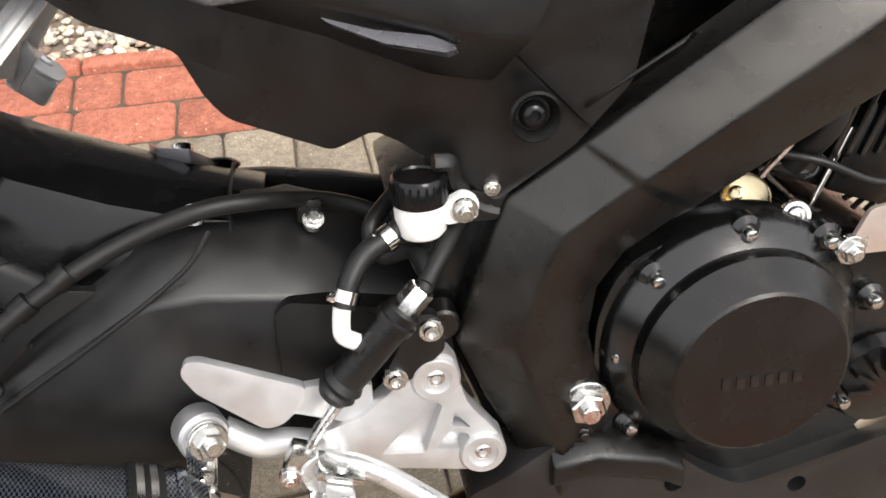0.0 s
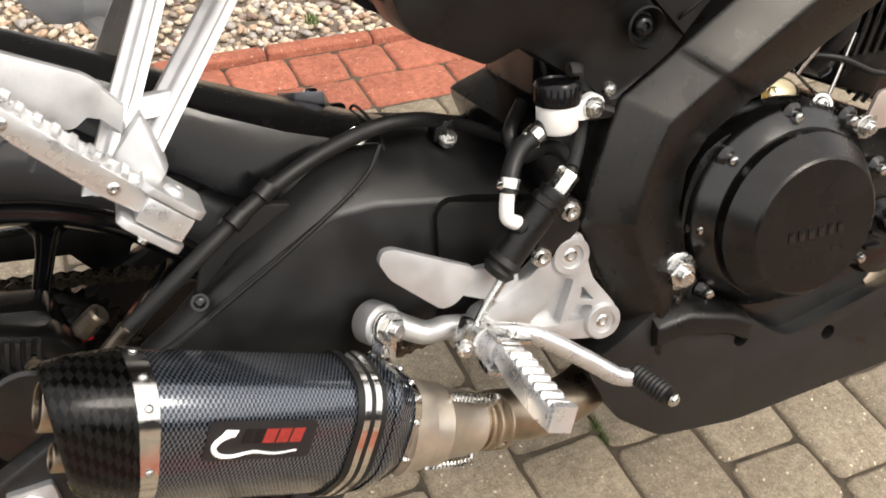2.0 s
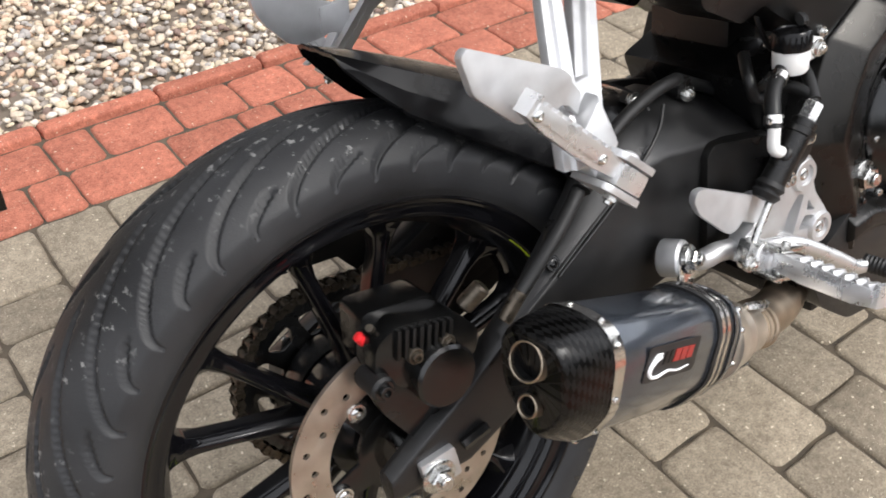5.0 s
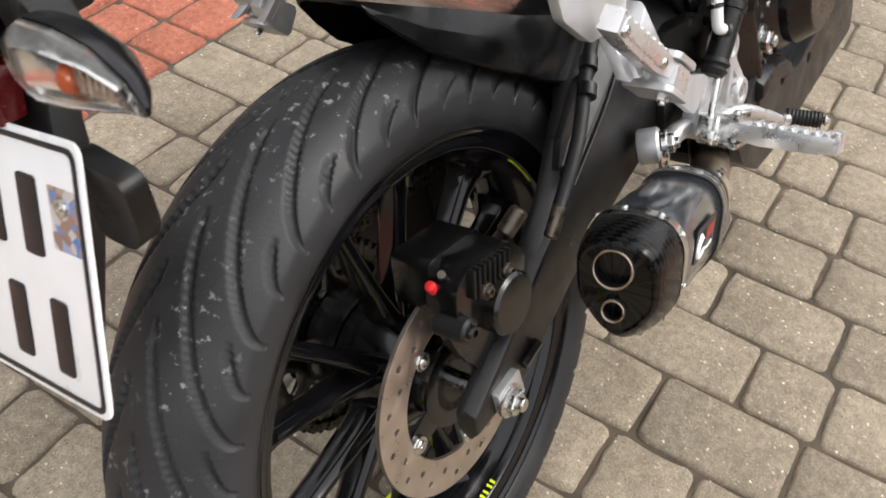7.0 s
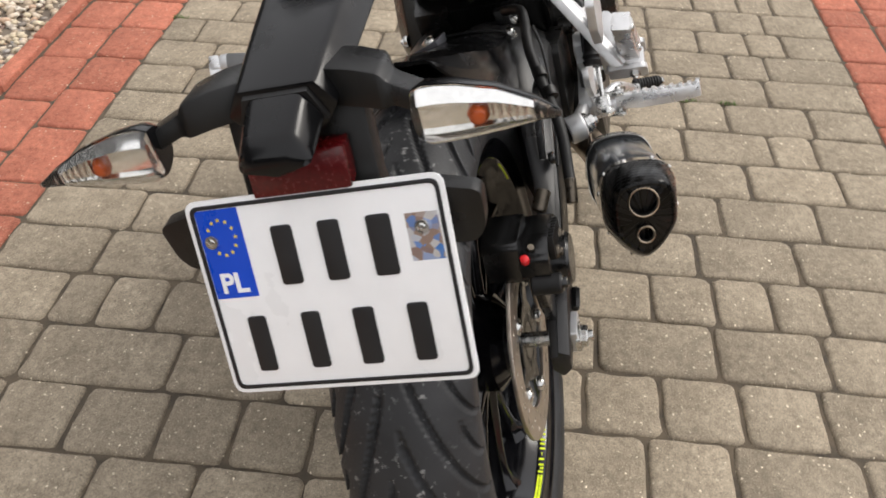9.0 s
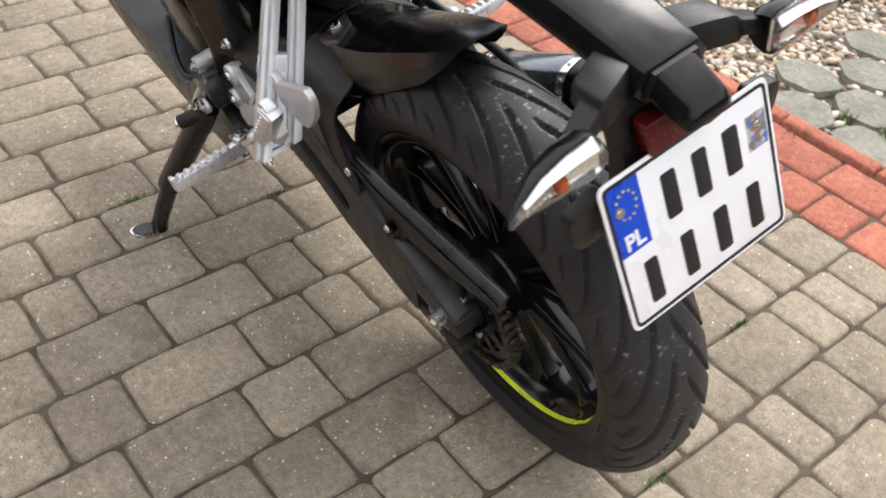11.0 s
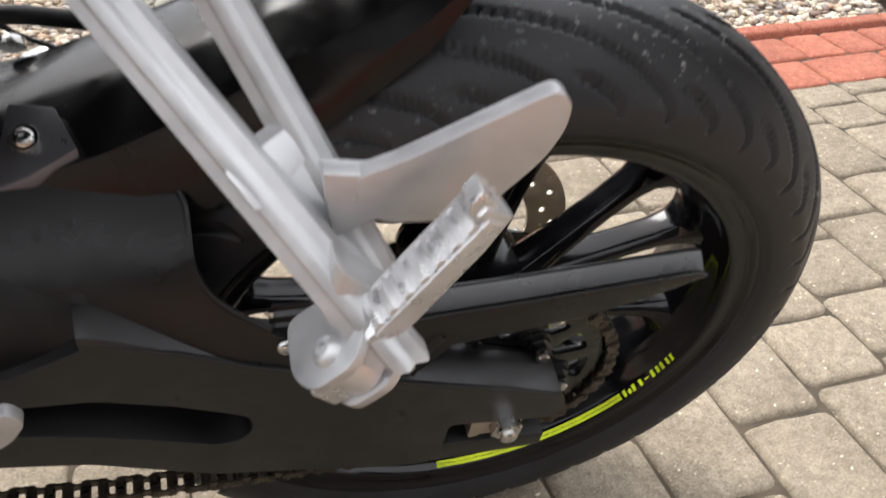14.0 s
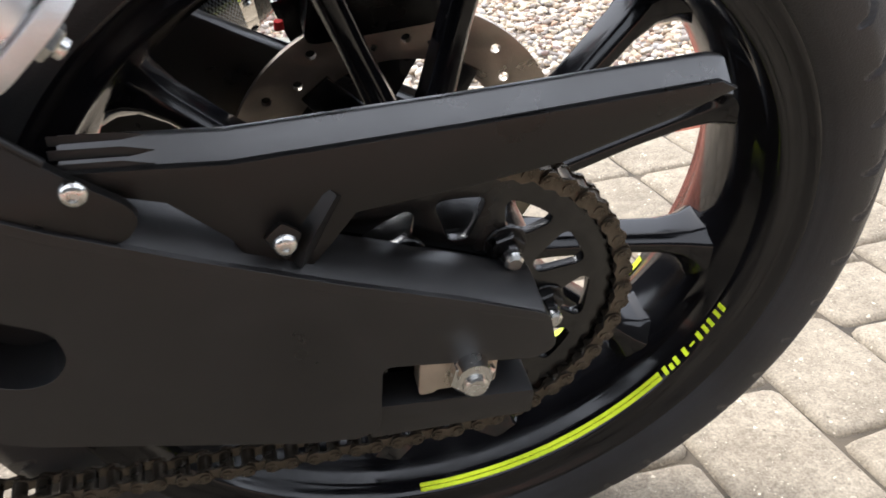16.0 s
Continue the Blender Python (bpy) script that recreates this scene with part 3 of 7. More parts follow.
for k in range(6):
    at = on_wheel(60 * k - 3, 0.0535, 0.1)
    bm = rod(at, at + Vector((0, 0.007, 0)), 0.0098, seg=6, bevel=0.001)
    rod(at, at + Vector((0, 0.002, 0)), 0.0118, seg=20, bevel=0.0006, bm=bm)
    rod(at, at + Vector((0, 0.013, 0)), 0.0058, seg=12, bevel=0.001, bm=bm)
    part("sprocket_bolt", bm, ENGINE, wheel)
    part("bolt_end", rod(at + Vector((0, 0.0128, 0)), at + Vector((0, 0.0185, 0)), 0.0052, seg=12, bevel=0.0015), ZINC, wheel)

# axle with its nuts and the chain adjusters
seat_at = Vector((0, 0, 0.003))
axle = part("axle", rod((0, -0.125, HUB.z - 0.003), (0, 0.14, HUB.z - 0.003), 0.009), ZINC, bike)
bolt(bike, (0, -0.12, HUB.z - 0.003), (0, -1, 0), 0.011, "hex", ZINC, "axle_nut")
bolt(bike, (0.0, 0.127, 0.3025), (0, 1, 0), 0.0115, "hex", ZINC, "axle_nut", washer=False)
part("adjuster_block", slab(rounded([(0.026, 0.315), (-0.016, 0.311), (-0.014, 0.288), (0.018, 0.290), (0.02, 0.288), (0.028, 0.288)], 0.003), 0.115, 0.1275, 0.0015), DISC, bike, "silver chain adjuster block")
part("adjuster_block", slab(rounded([(-0.015, 0.326), (0.02, 0.329), (0.024, 0.297), (-0.011, 0.294)], 0.003), -0.119, -0.105, 0.0015), SILVER, bike, "silver chain adjuster block")
adj = rod((0.03, -0.116, 0.322), (0.058, -0.116, 0.328), 0.0055, seg=6, bevel=0.001)
part("adjuster_bolt", adj, ENGINE, bike)

# ---- swingarm ----
seat_at = Vector((0, 0, 0))
sw = []
for x, yo, zb, zr, yi, zi in ((-0.042, 0.112, 0.29, 0.322, 0.09, 0.322), (0.04, 0.112, 0.29, 0.368, 0.088, 0.372), (0.133, 0.108, 0.325, 0.422, 0.08, 0.436), (0.2, 0.105, 0.342, 0.463, 0.066, 0.49), (0.262, 0.103, 0.355, 0.5, 0.04, 0.537), (0.3, 0.101, 0.36, 0.502, 0.018, 0.546), (0.36, 0.1, 0.362, 0.494, 0.0, 0.536), (0.47, 0.098, 0.365, 0.446, 0.0, 0.492)):
    sw.append([(x, -yo, zb + 0.012), (x, -yo, zr), (x, -(yo - 0.33 * (yo - yi)), zr + 0.62 * (zi - zr)), (x, -(yo - 0.7 * (yo - yi)), zr + 0.95 * (zi - zr)), (x, -yi, zi), (x, -yi, zb + 0.012), (x, -(yo + yi) / 2, zb)])
arm = part("swingarm", loft(sw, 0.004, least=40), ARM, bike, "satin black cast swingarm", angle=32)
part("arm_ridge", loft([[(x, -y - 0.001, z - 0.003), (x, -y + 0.0005, z + 0.0022), (x, -y + 0.012, z + 0.0075), (x, -y + 0.015, z - 0.01)] for x, y, z in ((-0.041, 0.112, 0.321), (0.04, 0.112, 0.368), (0.133, 0.108, 0.422), (0.2, 0.105, 0.463), (0.258, 0.103, 0.4975))], 0.0008), ARM, arm)
part("swingarm_seam", hose([(0.311, -0.088, 0.546), (0.291, -0.097, 0.522), (0.234, -0.1065, 0.485), (0.157, -0.1085, 0.437)], 0.0018, seg=8), RUBBER, arm)
part("pivot_cover", slab(rounded([(0.347, 0.372), (0.347, 0.487), (0.356, 0.496), (0.45, 0.478), (0.47, 0.45), (0.47, 0.372)], 0.008), -0.109, -0.09, 0.004), PLASTIC, bike)
left_outline = rounded([(-0.042, 0.338), (-0.047, 0.313), (-0.036, 0.307), (0.046, 0.322), (0.05, 0.276), (0.06, 0.269), (0.0911, 0.2743), (0.2174, 0.3136), (0.2916, 0.357), (0.36, 0.378), (0.47, 0.39), (0.47, 0.457), (0.4, 0.46), (0.35, 0.4635), (0.315, 0.466), (0.285, 0.478), (0.262, 0.4885), (0.222, 0.4665), (0.177, 0.4395), (0.124, 0.4125), (0.063, 0.384), (0.0, 0.3575)], 0.006)
slot = rounded([(0.187, 0.384), (0.186, 0.366), (0.196, 0.3545), (0.2097, 0.353), (0.2496, 0.374), (0.2836, 0.391), (0.342, 0.412), (0.34, 0.44), (0.2745, 0.431), (0.2306, 0.411)], 0.008)
part("swingarm_left", slab(left_outline, 0.092, 0.131, 0.006, [slot], segments=3), ARM, bike, "satin black swingarm side with a long slot")
bevel_rows = ((0.272, 0.493), (0.262, 0.4905), (0.222, 0.465), (0.177, 0.438), (0.124, 0.411), (0.063, 0.3825), (0.0, 0.356), (-0.04, 0.3385))
part("arm_bevel", loft([[(x, 0.1312, z - 0.0035), (x, 0.1295, z + 0.0008), (x + 0.001, 0.113, z + 0.0075), (x + 0.001, 0.1, z + 0.0075), (x, 0.098, z - 0.02), (x, 0.1295, z - 0.02)] for x, z in bevel_rows], 0.0012), ARM, bike)
part("arm_shoulder", loft([[(x, 0.128, z - 0.03), (x, 0.1235, z), (x, 0.108, z + up * 0.5), (x, 0.082, z + up), (x, 0.06, z + up + 0.004), (x, 0.06, z - 0.03)] for x, z, up in ((0.262, 0.483, 0.04), (0.285, 0.477, 0.05), (0.315, 0.468, 0.055), (0.345, 0.4655, 0.056), (0.4, 0.463, 0.05), (0.45, 0.4615, 0.04), (0.49, 0.4595, 0.03))], 0.006), PLASTIC, bike)
part("slot_wall", slab(rounded([(0.18, 0.33), (0.36, 0.39), (0.35, 0.44), (0.18, 0.4)], 0.01), 0.09, 0.103, 0.002), ARM, bike)
part("axle_plate", slab(rounded([(0.055, 0.289), (0.056, 0.264), (-0.036, 0.259), (-0.037, 0.277)], 0.002), 0.104, 0.128, 0.0015), ARM, bike)
part("swingarm_bridge", loft([[(x, -0.1, z0), (x, 0.11, z0), (x, 0.088, z1), (x, 0.03, z1 + 0.03), (x, -0.03, z1 + 0.03), (x, -0.1, z1)] for x, z0, z1 in ((0.315, 0.4, 0.49), (0.36, 0.37, 0.495), (0.47, 0.37, 0.455))], 0.006), ARM, bike)

# ---- inner mudguard over the tyre ----
hug = []
for x, zc, w, drop in ((0.019, 0.6625, 0.034, 0.004), (0.021, 0.6635, 0.0365, 0.01), (0.04, 0.657, 0.044, 0.026), (0.065, 0.6475, 0.053, 0.042), (0.12, 0.624, 0.063, 0.056), (0.187, 0.593, 0.07, 0.07), (0.243, 0.571, 0.072, 0.078), (0.3, 0.551, 0.07, 0.07), (0.345, 0.536, 0.06, 0.045)):
    outer = [(x, -w, zc - drop), (x, -w * 0.95, zc - drop * 0.55), (x, -w * 0.78, zc - drop * 0.16), (x, -w * 0.3, zc - 0.001), (x, 0, zc), (x, w * 0.3, zc - 0.001), (x, w * 0.78, zc - drop * 0.16), (x, w * 0.95, zc - drop * 0.55), (x, w, zc - drop)]
    inner = [(px + 0.001, py * 0.955, pz - 0.0035) for px, py, pz in outer[::-1]]
    hug.append(outer + inner)
hugger = part("inner_mudguard", loft(hug, 0.0), PLASTIC_GLOSS, bike, "glossy black plastic inner mudguard with a square-cut tail", angle=22)
# the left flank sweeps down to a lug on the swingarm
skirt = slab(rounded([(0.216, 0.543), (0.204, 0.528), (0.205, 0.51), (0.199, 0.493), (0.189, 0.481), (0.166, 0.462), (0.143, 0.446), (0.138, 0.436), (0.147, 0.425), (0.168, 0.432), (0.222, 0.464), (0.27, 0.498), (0.325, 0.525), (0.318, 0.543), (0.25, 0.551)], 0.006), 0.0, 0.005, 0.0018, segments=3)
bmesh.ops.subdivide_edges(skirt, edges=[e for e in skirt.edges if e.calc_length() > 0.02], cuts=3, use_grid_fill=True)
for v in skirt.verts:
    v.co.y += 0.124 - 0.38 * max(0.0, v.co.z - 0.45) - 0.34 * max(0.0, v.co.z - 0.5) - 0.9 * max(0.0, v.co.z - 0.515)
part("mudguard_skirt", skirt, PLASTIC, hugger)
rim = [(0.214, 0.064, 0.538), (0.206, 0.078, 0.53), (0.207, 0.104, 0.51), (0.2, 0.115, 0.494), (0.188, 0.1205, 0.481), (0.168, 0.1265, 0.465)]
part("skirt_rim", hose([(x, y - 0.004, z) for x, y, z in rim], 0.002, seg=10), PLASTIC, hugger)
# grey tab on the left flank with its bolt; on the right the bolt sits in a hollow
tab = loft([[(0.3085, 0.058, 0.5385 - d), (0.285, 0.058, 0.548 - d), (0.257, 0.053, 0.561 - d), (0.268, 0.024, 0.567 - d), (0.2925, 0.017, 0.5665 - d)] for d in (0.0, 0.012)], 0.0015)
part("mudguard_tab", tab, GREY_COWL, hugger, "small grey painted tab")
bolt(bike, (0.2845, 0.04, 0.5605), (0, 0.45, 0.85), 0.0055, "button", ZINC)
bolt(bike, (0.299, -0.064, 0.548), (0, -0.8, 0.4), 0.0055, "button", ZINC)
part("mudguard_seam", hose([(0.318, -0.066, 0.5), (0.322, -0.058, 0.53), (0.322, -0.03, 0.545), (0.322, 0.03, 0.545), (0.322, 0.058, 0.53)], 0.0015, seg=6), RUBBER, hugger)

# ---- chain guard and chain ----
seat_at = Vector((0, -0.0085, 0.001))
guard_side = [(0.166, 0.458), (0.1, 0.4505), (0.0, 0.4515), (-0.118, 0.455), (-0.127, 0.45), (-0.099, 0.4395), (-0.046, 0.4245), (-0.006, 0.4195), (0.05, 0.415), (0.062, 0.4), (0.072, 0.389), (0.086, 0.385), (0.098, 0.393), (0.106, 0.412), (0.128, 0.436), (0.15, 0.444)]
guard = part("chain_guard", slab(guard_side, 0.126, 0.1305, 0.0015), PLASTIC, bike, "matt black plastic chain guard")
# top face in the lighter guard colour, its soft highlight painted in
part("guard_top", loft([[(x, 0.1298, z - 0.004), (x, 0.115, z + 0.0078), (x, 0.111, z + 0.0072), (x, 0.111, z + 0.003), (x, 0.126, z - 0.007)] for x, z in ((0.165, 0.457), (0.1, 0.45), (0.0, 0.4505), (-0.09, 0.4525), (-0.118, 0.453), (-0.126, 0.4505))], 0.0012), GUARD_SHEEN, guard)
for k in range(3):
    part("guard_fin", loft([[(x, y0 - 0.0018, z - 0.002), (x, y0 + 0.0005, z + 0.002), (x, y0 + 0.0018, z - 0.002)] for x, y0, z in ((0.168, 0.1265 - 0.0055 * k, 0.4585 + 0.0032 * k), (0.14, 0.126 - 0.0055 * k, 0.4555 + 0.0032 * k), (0.128, 0.1255 - 0.0055 * k, 0.4515 + 0.0032 * k))]), PLASTIC, guard)
part("guard_crease", loft([[(0.062, 0.129, 0.432), (0.058, 0.1325, 0.428), (0.054, 0.129, 0.424)], [(0.078, 0.13, 0.41), (0.074, 0.138, 0.406), (0.068, 0.13, 0.402)], [(0.082, 0.13, 0.396), (0.078, 0.137, 0.394), (0.074, 0.13, 0.392)]]), PLASTIC, guard)
part("guard_lug", loft([[(x + dx, y, z + dz) for dx, dz in ((-0.009, 0.004), (0.0, -0.011), (0.009, 0.004), (0.0, 0.012))] for x, y, z in ((0.084, 0.128, 0.405), (0.0835, 0.134, 0.408), (0.083, 0.138, 0.411))], 0.003), PLASTIC, guard)
bolt(bike, (0.16, 0.1365, 0.452), (0, 1, 0.1), 0.0056, "button", ZINC, washer=False)
bolt(bike, (0.083, 0.139, 0.411), (0, 1, 0.1), 0.005, "button", ZINC, washer=False)


seat_at = Vector((0, 0, 0))


def chain_path():
    """Centres and headings of the links, round both sprockets."""
    rear, front, ra, rb = Vector((HUB.x, HUB.z)), Vector((0.53, 0.316)), 0.0985, 0.036
    pts = []
    for k in range(0, 181, 3):
        a = radians(90 + k)
        pts.append(rear + Vector((math.cos(a), math.sin(a))) * ra)
    low, end = pts[-1], front + Vector((0, -rb))
    for k in range(1, 40):
        t = k / 40
        pts.append(low.lerp(end, t) - Vector((0, 0.018 * 4 * t * (1 - t))))
    for k in range(0, 181, 10):
        a = radians(-90 + k)
        pts.append(front + Vector((math.cos(a), math.sin(a))) * rb)
    pts.append(pts[0])
    dist = [0]
    for a, b in zip(pts, pts[1:]):
        dist.append(dist[-1] + (b - a).length)
    n = int(dist[-1] / 0.0127)
    n -= n % 2
    step = dist[-1] / n
    places = []
    for k in range(n + 1):
        d = min(k * step, dist[-1] - 1e-6)
        j = max(i for i in range(len(dist)) if dist[i] <= d)
        places.append(pts[j].lerp(pts[min(j + 1, len(pts) - 1)], (d - dist[j]) / max(1e-9, dist[min(j + 1, len(dist) - 1)] - dist[j])))
    return places


def link_mesh(outer):
    bm = bmesh.new()
    y = 0.0078 if outer else 0.0058
    shape = [(-0.0105, 0), (-0.009, 0.0042), (-0.0055, 0.0055), (0, 0.0036), (0.0055, 0.0055), (0.009, 0.0042), (0.0105, 0), (0.009, -0.0042), (0.0055, -0.0055), (0, -0.0036), (-0.0055, -0.0055), (-0.009, -0.0042)]
    for s in (-1, 1):
        slab(shape, s * y - 0.0009, s * y + 0.0009, 0.0, bm=bm)
    for x in (-0.00635, 0.00635):
        rod((x, -0.0095 if outer else -0.005, 0), (x, 0.0095 if outer else 0.005, 0), 0.0031 if outer else 0.0044, seg=10, bm=bm)
    me = finish(bm)
    me.materials.append(CHAIN)
    return me


chain = tagged(new("chain"), "oily dark drive chain")
chain.parent = bike
link_pair = (link_mesh(True), link_mesh(False))
places = chain_path()
for k, (a, b) in enumerate(zip(places, places[1:])):
    c, d = (a + b) / 2, (b - a).normalized()
    link = new("chain_link", link_pair[k % 2])
    link.parent = chain
    link.matrix_local = Matrix.Translation((c.x, 0.088, c.y)) @ Matrix.Rotation(-math.atan2(d.y, d.x), 4, Y_AXIS)

# ---- rear brake caliper ----
seat_at = Vector((0, -0.012, 0.003))
cal = part("brake_caliper", slab(rounded([(-0.036, 0.425), (-0.03, 0.452), (-0.008, 0.462), (0.048, 0.448), (0.066, 0.425), (0.06, 0.402), (0.03, 0.398), (-0.01, 0.402)], 0.008), -0.098, -0.068, 0.005), ENGINE, bike, "black rear brake caliper with red bleed cap")
part("caliper_back", slab(rounded([(-0.03, 0.415), (-0.024, 0.466), (0.045, 0.456), (0.055, 0.41)], 0.01), -0.068, -0.03, 0.005), ENGINE, cal)
part("piston_housing", lathe([(0, 0.0), (0, 0.0285), (0.016, 0.0285), (0.019, 0.026), (0.02, 0.0)], (0.022, -0.094, 0.404), (0, -1, 0), 40), ENGINE, cal)
for k in range(8):
    part("caliper_rib", box((-0.012 + 0.0068 * k, -0.0995, 0.447 - 0.0016 * k), (0.0036, 0.008, 0.026), (0, 12, 0), 0.001), PLASTIC, cal)
bolt(cal, (0.0, -0.104, 0.432), (0, -1, 0), 0.0048, "socket", CHAIN)
bolt(cal, (0.031, -0.104, 0.43), (0, -1, 0), 0.0048, "socket", CHAIN)
part("caliper_bracket", slab(rounded([(-0.04, 0.412), (-0.03, 0.38), (0.0, 0.33), (0.03, 0.33), (0.06, 0.39), (0.07, 0.42), (0.02, 0.4)], 0.008), -0.088, -0.078, 0.003), ENGINE, cal)
part("slide_pin", rod((-0.034, -0.076, 0.418), (-0.034, -0.108, 0.418), 0.011, bevel=0.002), RUBBER, cal)
bolt(cal, (-0.034, -0.107, 0.418), (0, -1, 0), 0.006, "socket", ENGINE)
part("bleed_nipple", rod((-0.02, -0.078, 0.452), (-0.025, -0.082, 0.461), 0.0035, seg=10), CHAIN, cal)
part("bleed_cap", lathe([(0, 0), (0, 0.005), (0.008, 0.0045), (0.009, 0.0025), (0.009, 0)], (-0.0285, -0.074, 0.446), (-0.5, -0.05, 0.8), 14), RED_RUBBER, cal, "small red rubber cap")
part("bleed_cap", lathe([(0, 0), (0, 0.0032), (0.005, 0.0028), (0.005, 0)], (0.0662, -0.048, 0.4146), (0, 0, 1), 12), RED_RUBBER, cal, "small red rubber cap")
part("hose_banjo", rod((0.064, -0.08, 0.438), (0.082, -0.088, 0.455), 0.0085, seg=14, bevel=0.002), CHAIN, cal)
seat_at = Vector((0, 0, 0))
hose_end = rod((0.08, -0.128, 0.436), (0.1, -0.128, 0.456), 0.0065, seg=12, bevel=0.001)
part("hose_ferrule", hose_end, CHAIN, bike)
line = [(0.094, -0.128, 0.45), (0.15, -0.121, 0.49), (0.205, -0.102, 0.522), (0.255, -0.087, 0.543), (0.305, -0.08, 0.557), (0.342, -0.07, 0.556), (0.376, -0.045, 0.543), (0.408, -0.03, 0.528), (0.45, -0.03, 0.508)]
part("brake_hose", hose(line, 0.0065), RUBBER, bike, "black rubber brake hose")
for at in ((0.19, -0.111, 0.516), (0.215, -0.1, 0.529)):
    part("hose_clip", lathe([(-0.006, 0.0), (-0.006, 0.0085), (0.006, 0.0085), (0.006, 0.0)], at, (0.75, 0.3, 0.5), 14), PLASTIC, bike)
part("hose_guide", box((0.378, -0.042, 0.535), (0.018, 0.02, 0.02), (0, 10, 0), 0.003), PLASTIC, bike)
bolt(bike, (0.38, -0.054, 0.53), (0.1, -0.7, 0.7), 0.0055, "hex", ZINC)
bolt(bike, (0.153, -0.106, 0.452), (0, -1, 0.3), 0.005, "button", ENGINE)
part("swingarm_gusset", slab(rounded([(0.15, 0.45), (0.185, 0.485), (0.235, 0.515), (0.2, 0.52), (0.16, 0.48)], 0.006), -0.098, -0.09, 0.002), ARM, bike)

# ---- silencer ----
M_A, M_B = Vector((0.05, -0.205, 0.430)), Vector((0.32, -0.158, 0.322))
M_W = (M_B - M_A).normalized()
M_H = (Vector((0, -1, 0)) - M_W * Vector((0, -1, 0)).dot(M_W)).normalized()
M_V = M_H.cross(M_W).normalized()
if M_V.z < 0:
    M_V = -M_V
SHAPE = rounded([(0.0, 0.055), (0.028, 0.0505), (0.04, 0.031), (0.04, -0.016), (0.02, -0.047), (0.0, -0.062), (-0.02, -0.047), (-0.04, -0.016), (-0.04, 0.031), (-0.028, 0.0505)], 0.012, 3)


def can(spans, inner=None):
    """A tube of the silencer's section along its axis, with cloth laid over it; spans are (along, scale) pairs."""
    bm = bmesh.new()
    uv = bm.loops.layers.uv.new("cloth")
    n = len(SHAPE)
    per = [0.0]
    for a, b in zip(SHAPE, SHAPE[1:] + SHAPE[:1]):
        per.append(per[-1] + (Vector(b) - Vector(a)).length)
    rings = [[bm.verts.new(M_A + M_W * (t - 0.39 * v * k * min(1.0, max(0.0, 1 - t / 0.09))) + M_H * h * k + M_V * (v * k + dv)) for h, v in SHAPE] for t, k, dv in spans]
    for (ta, ka, _), (tb, kb, _), a, b in zip(spans, spans[1:], rings, rings[1:]):
        for i in range(n):
            f = bm.faces.new((a[i], a[(i + 1) % n], b[(i + 1) % n], b[i]))
            for loop, c in zip(f.loops, ((ta, per[i]), (ta, per[i + 1]), (tb, per[i + 1]), (tb, per[i]))):
                loop[uv].uv = c
    return bm


def m_at(t, h, v):
    return M_A + M_W * t + M_H * h + M_V * v


muffler = part("silencer", can([(0.044, 0.985, 0), (0.046, 1.0, 0), (0.09, 1.0, 0), (0.222, 1.0, 0), (0.224, 0.985, 0)]), BLUE_CARBON, bike, "blue-grey woven carbon silencer with twin outlets")
cap_bm = can([(-0.003, 0.68, 0.0), (-0.0042, 0.74, 0.0), (-0.003, 0.79, 0.0), (0.001, 0.84, 0), (0.012, 0.91, 0), (0.03, 0.985, 0), (0.045, 1.02, 0), (0.046, 0.99, 0)])
part("end_cap", cap_bm, CARBON, muffler, "black carbon end cap")
part("cap_face", can([(-0.002, 0.72, 0), (-0.0035, 0.68, 0), (-0.0035, 0.0, 0)]), CARBON, muffler)
for z, y, r in ((0.454, -0.206, 0.0166), (0.412, -0.204, 0.0101)):
    rel = Vector((0.044, y, z)) - M_A
    o = m_at(-0.39 * rel.dot(M_V) * 0.9 - 0.010, rel.dot(M_H), rel.dot(M_V))
    part("outlet", lathe([(0.0, r - 0.0022), (-0.0006, r - 0.0012), (0.0, r - 0.0003), (0.03, r), (0.03, r - 0.002), (0.02, r - 0.0022), (0.0, r - 0.0022)], o, M_W, 36), TITAN, muffler)
    part("outlet_bore", lathe([(0.028, 0), (0.028, r - 0.002), (0.003, r - 0.0024)], o, M_W, 32), RUBBER, muffler)
part("cap_band", can([(0.041, 1.02, 0), (0.041, 1.035, 0), (0.053, 1.035, 0), (0.053, 1.0, 0)]), CHROME, muffler, "bright riveted steel band")
for i in range(0, len(SHAPE), 4):
    h, v = SHAPE[i]
    part("rivet", lathe([(0, 0.0032), (0.0012, 0.0028), (0.002, 0.0015), (0.0022, 0)], m_at(0.047 - 0.186 * v, h * 1.04, v * 1.04), M_H * h + M_V * v, 10), ZINC, muffler)
part("strap_rubber", can([(0.19, 1.0, 0), (0.19, 1.045, 0), (0.214, 1.045, 0), (0.214, 1.0, 0)]), RUBBER, muffler)
part("strap", can([(0.195, 1.045, 0), (0.195, 1.062, 0), (0.2, 1.062, 0), (0.2, 1.045, 0)]), CHROME, muffler, "bright steel clamp")
part("strap", can([(0.204, 1.045, 0), (0.204, 1.062, 0), (0.209, 1.062, 0), (0.209, 1.045, 0)]), CHROME, muffler, "bright steel clamp")
part("front_cone", can([(0.222, 1.02, 0), (0.228, 1.02, 0), (0.232, 0.97, 0), (0.245, 0.84, 0), (0.258, 0.7, 0.0), (0.262, 0.56, 0.0)]), BLUE_CARBON, muffler)
part("cone_band", can([(0.244, 0.86, 0), (0.244, 0.885, 0), (0.252, 0.82, 0), (0.252, 0.77, 0)]), CHROME, muffler, "bright riveted steel band")
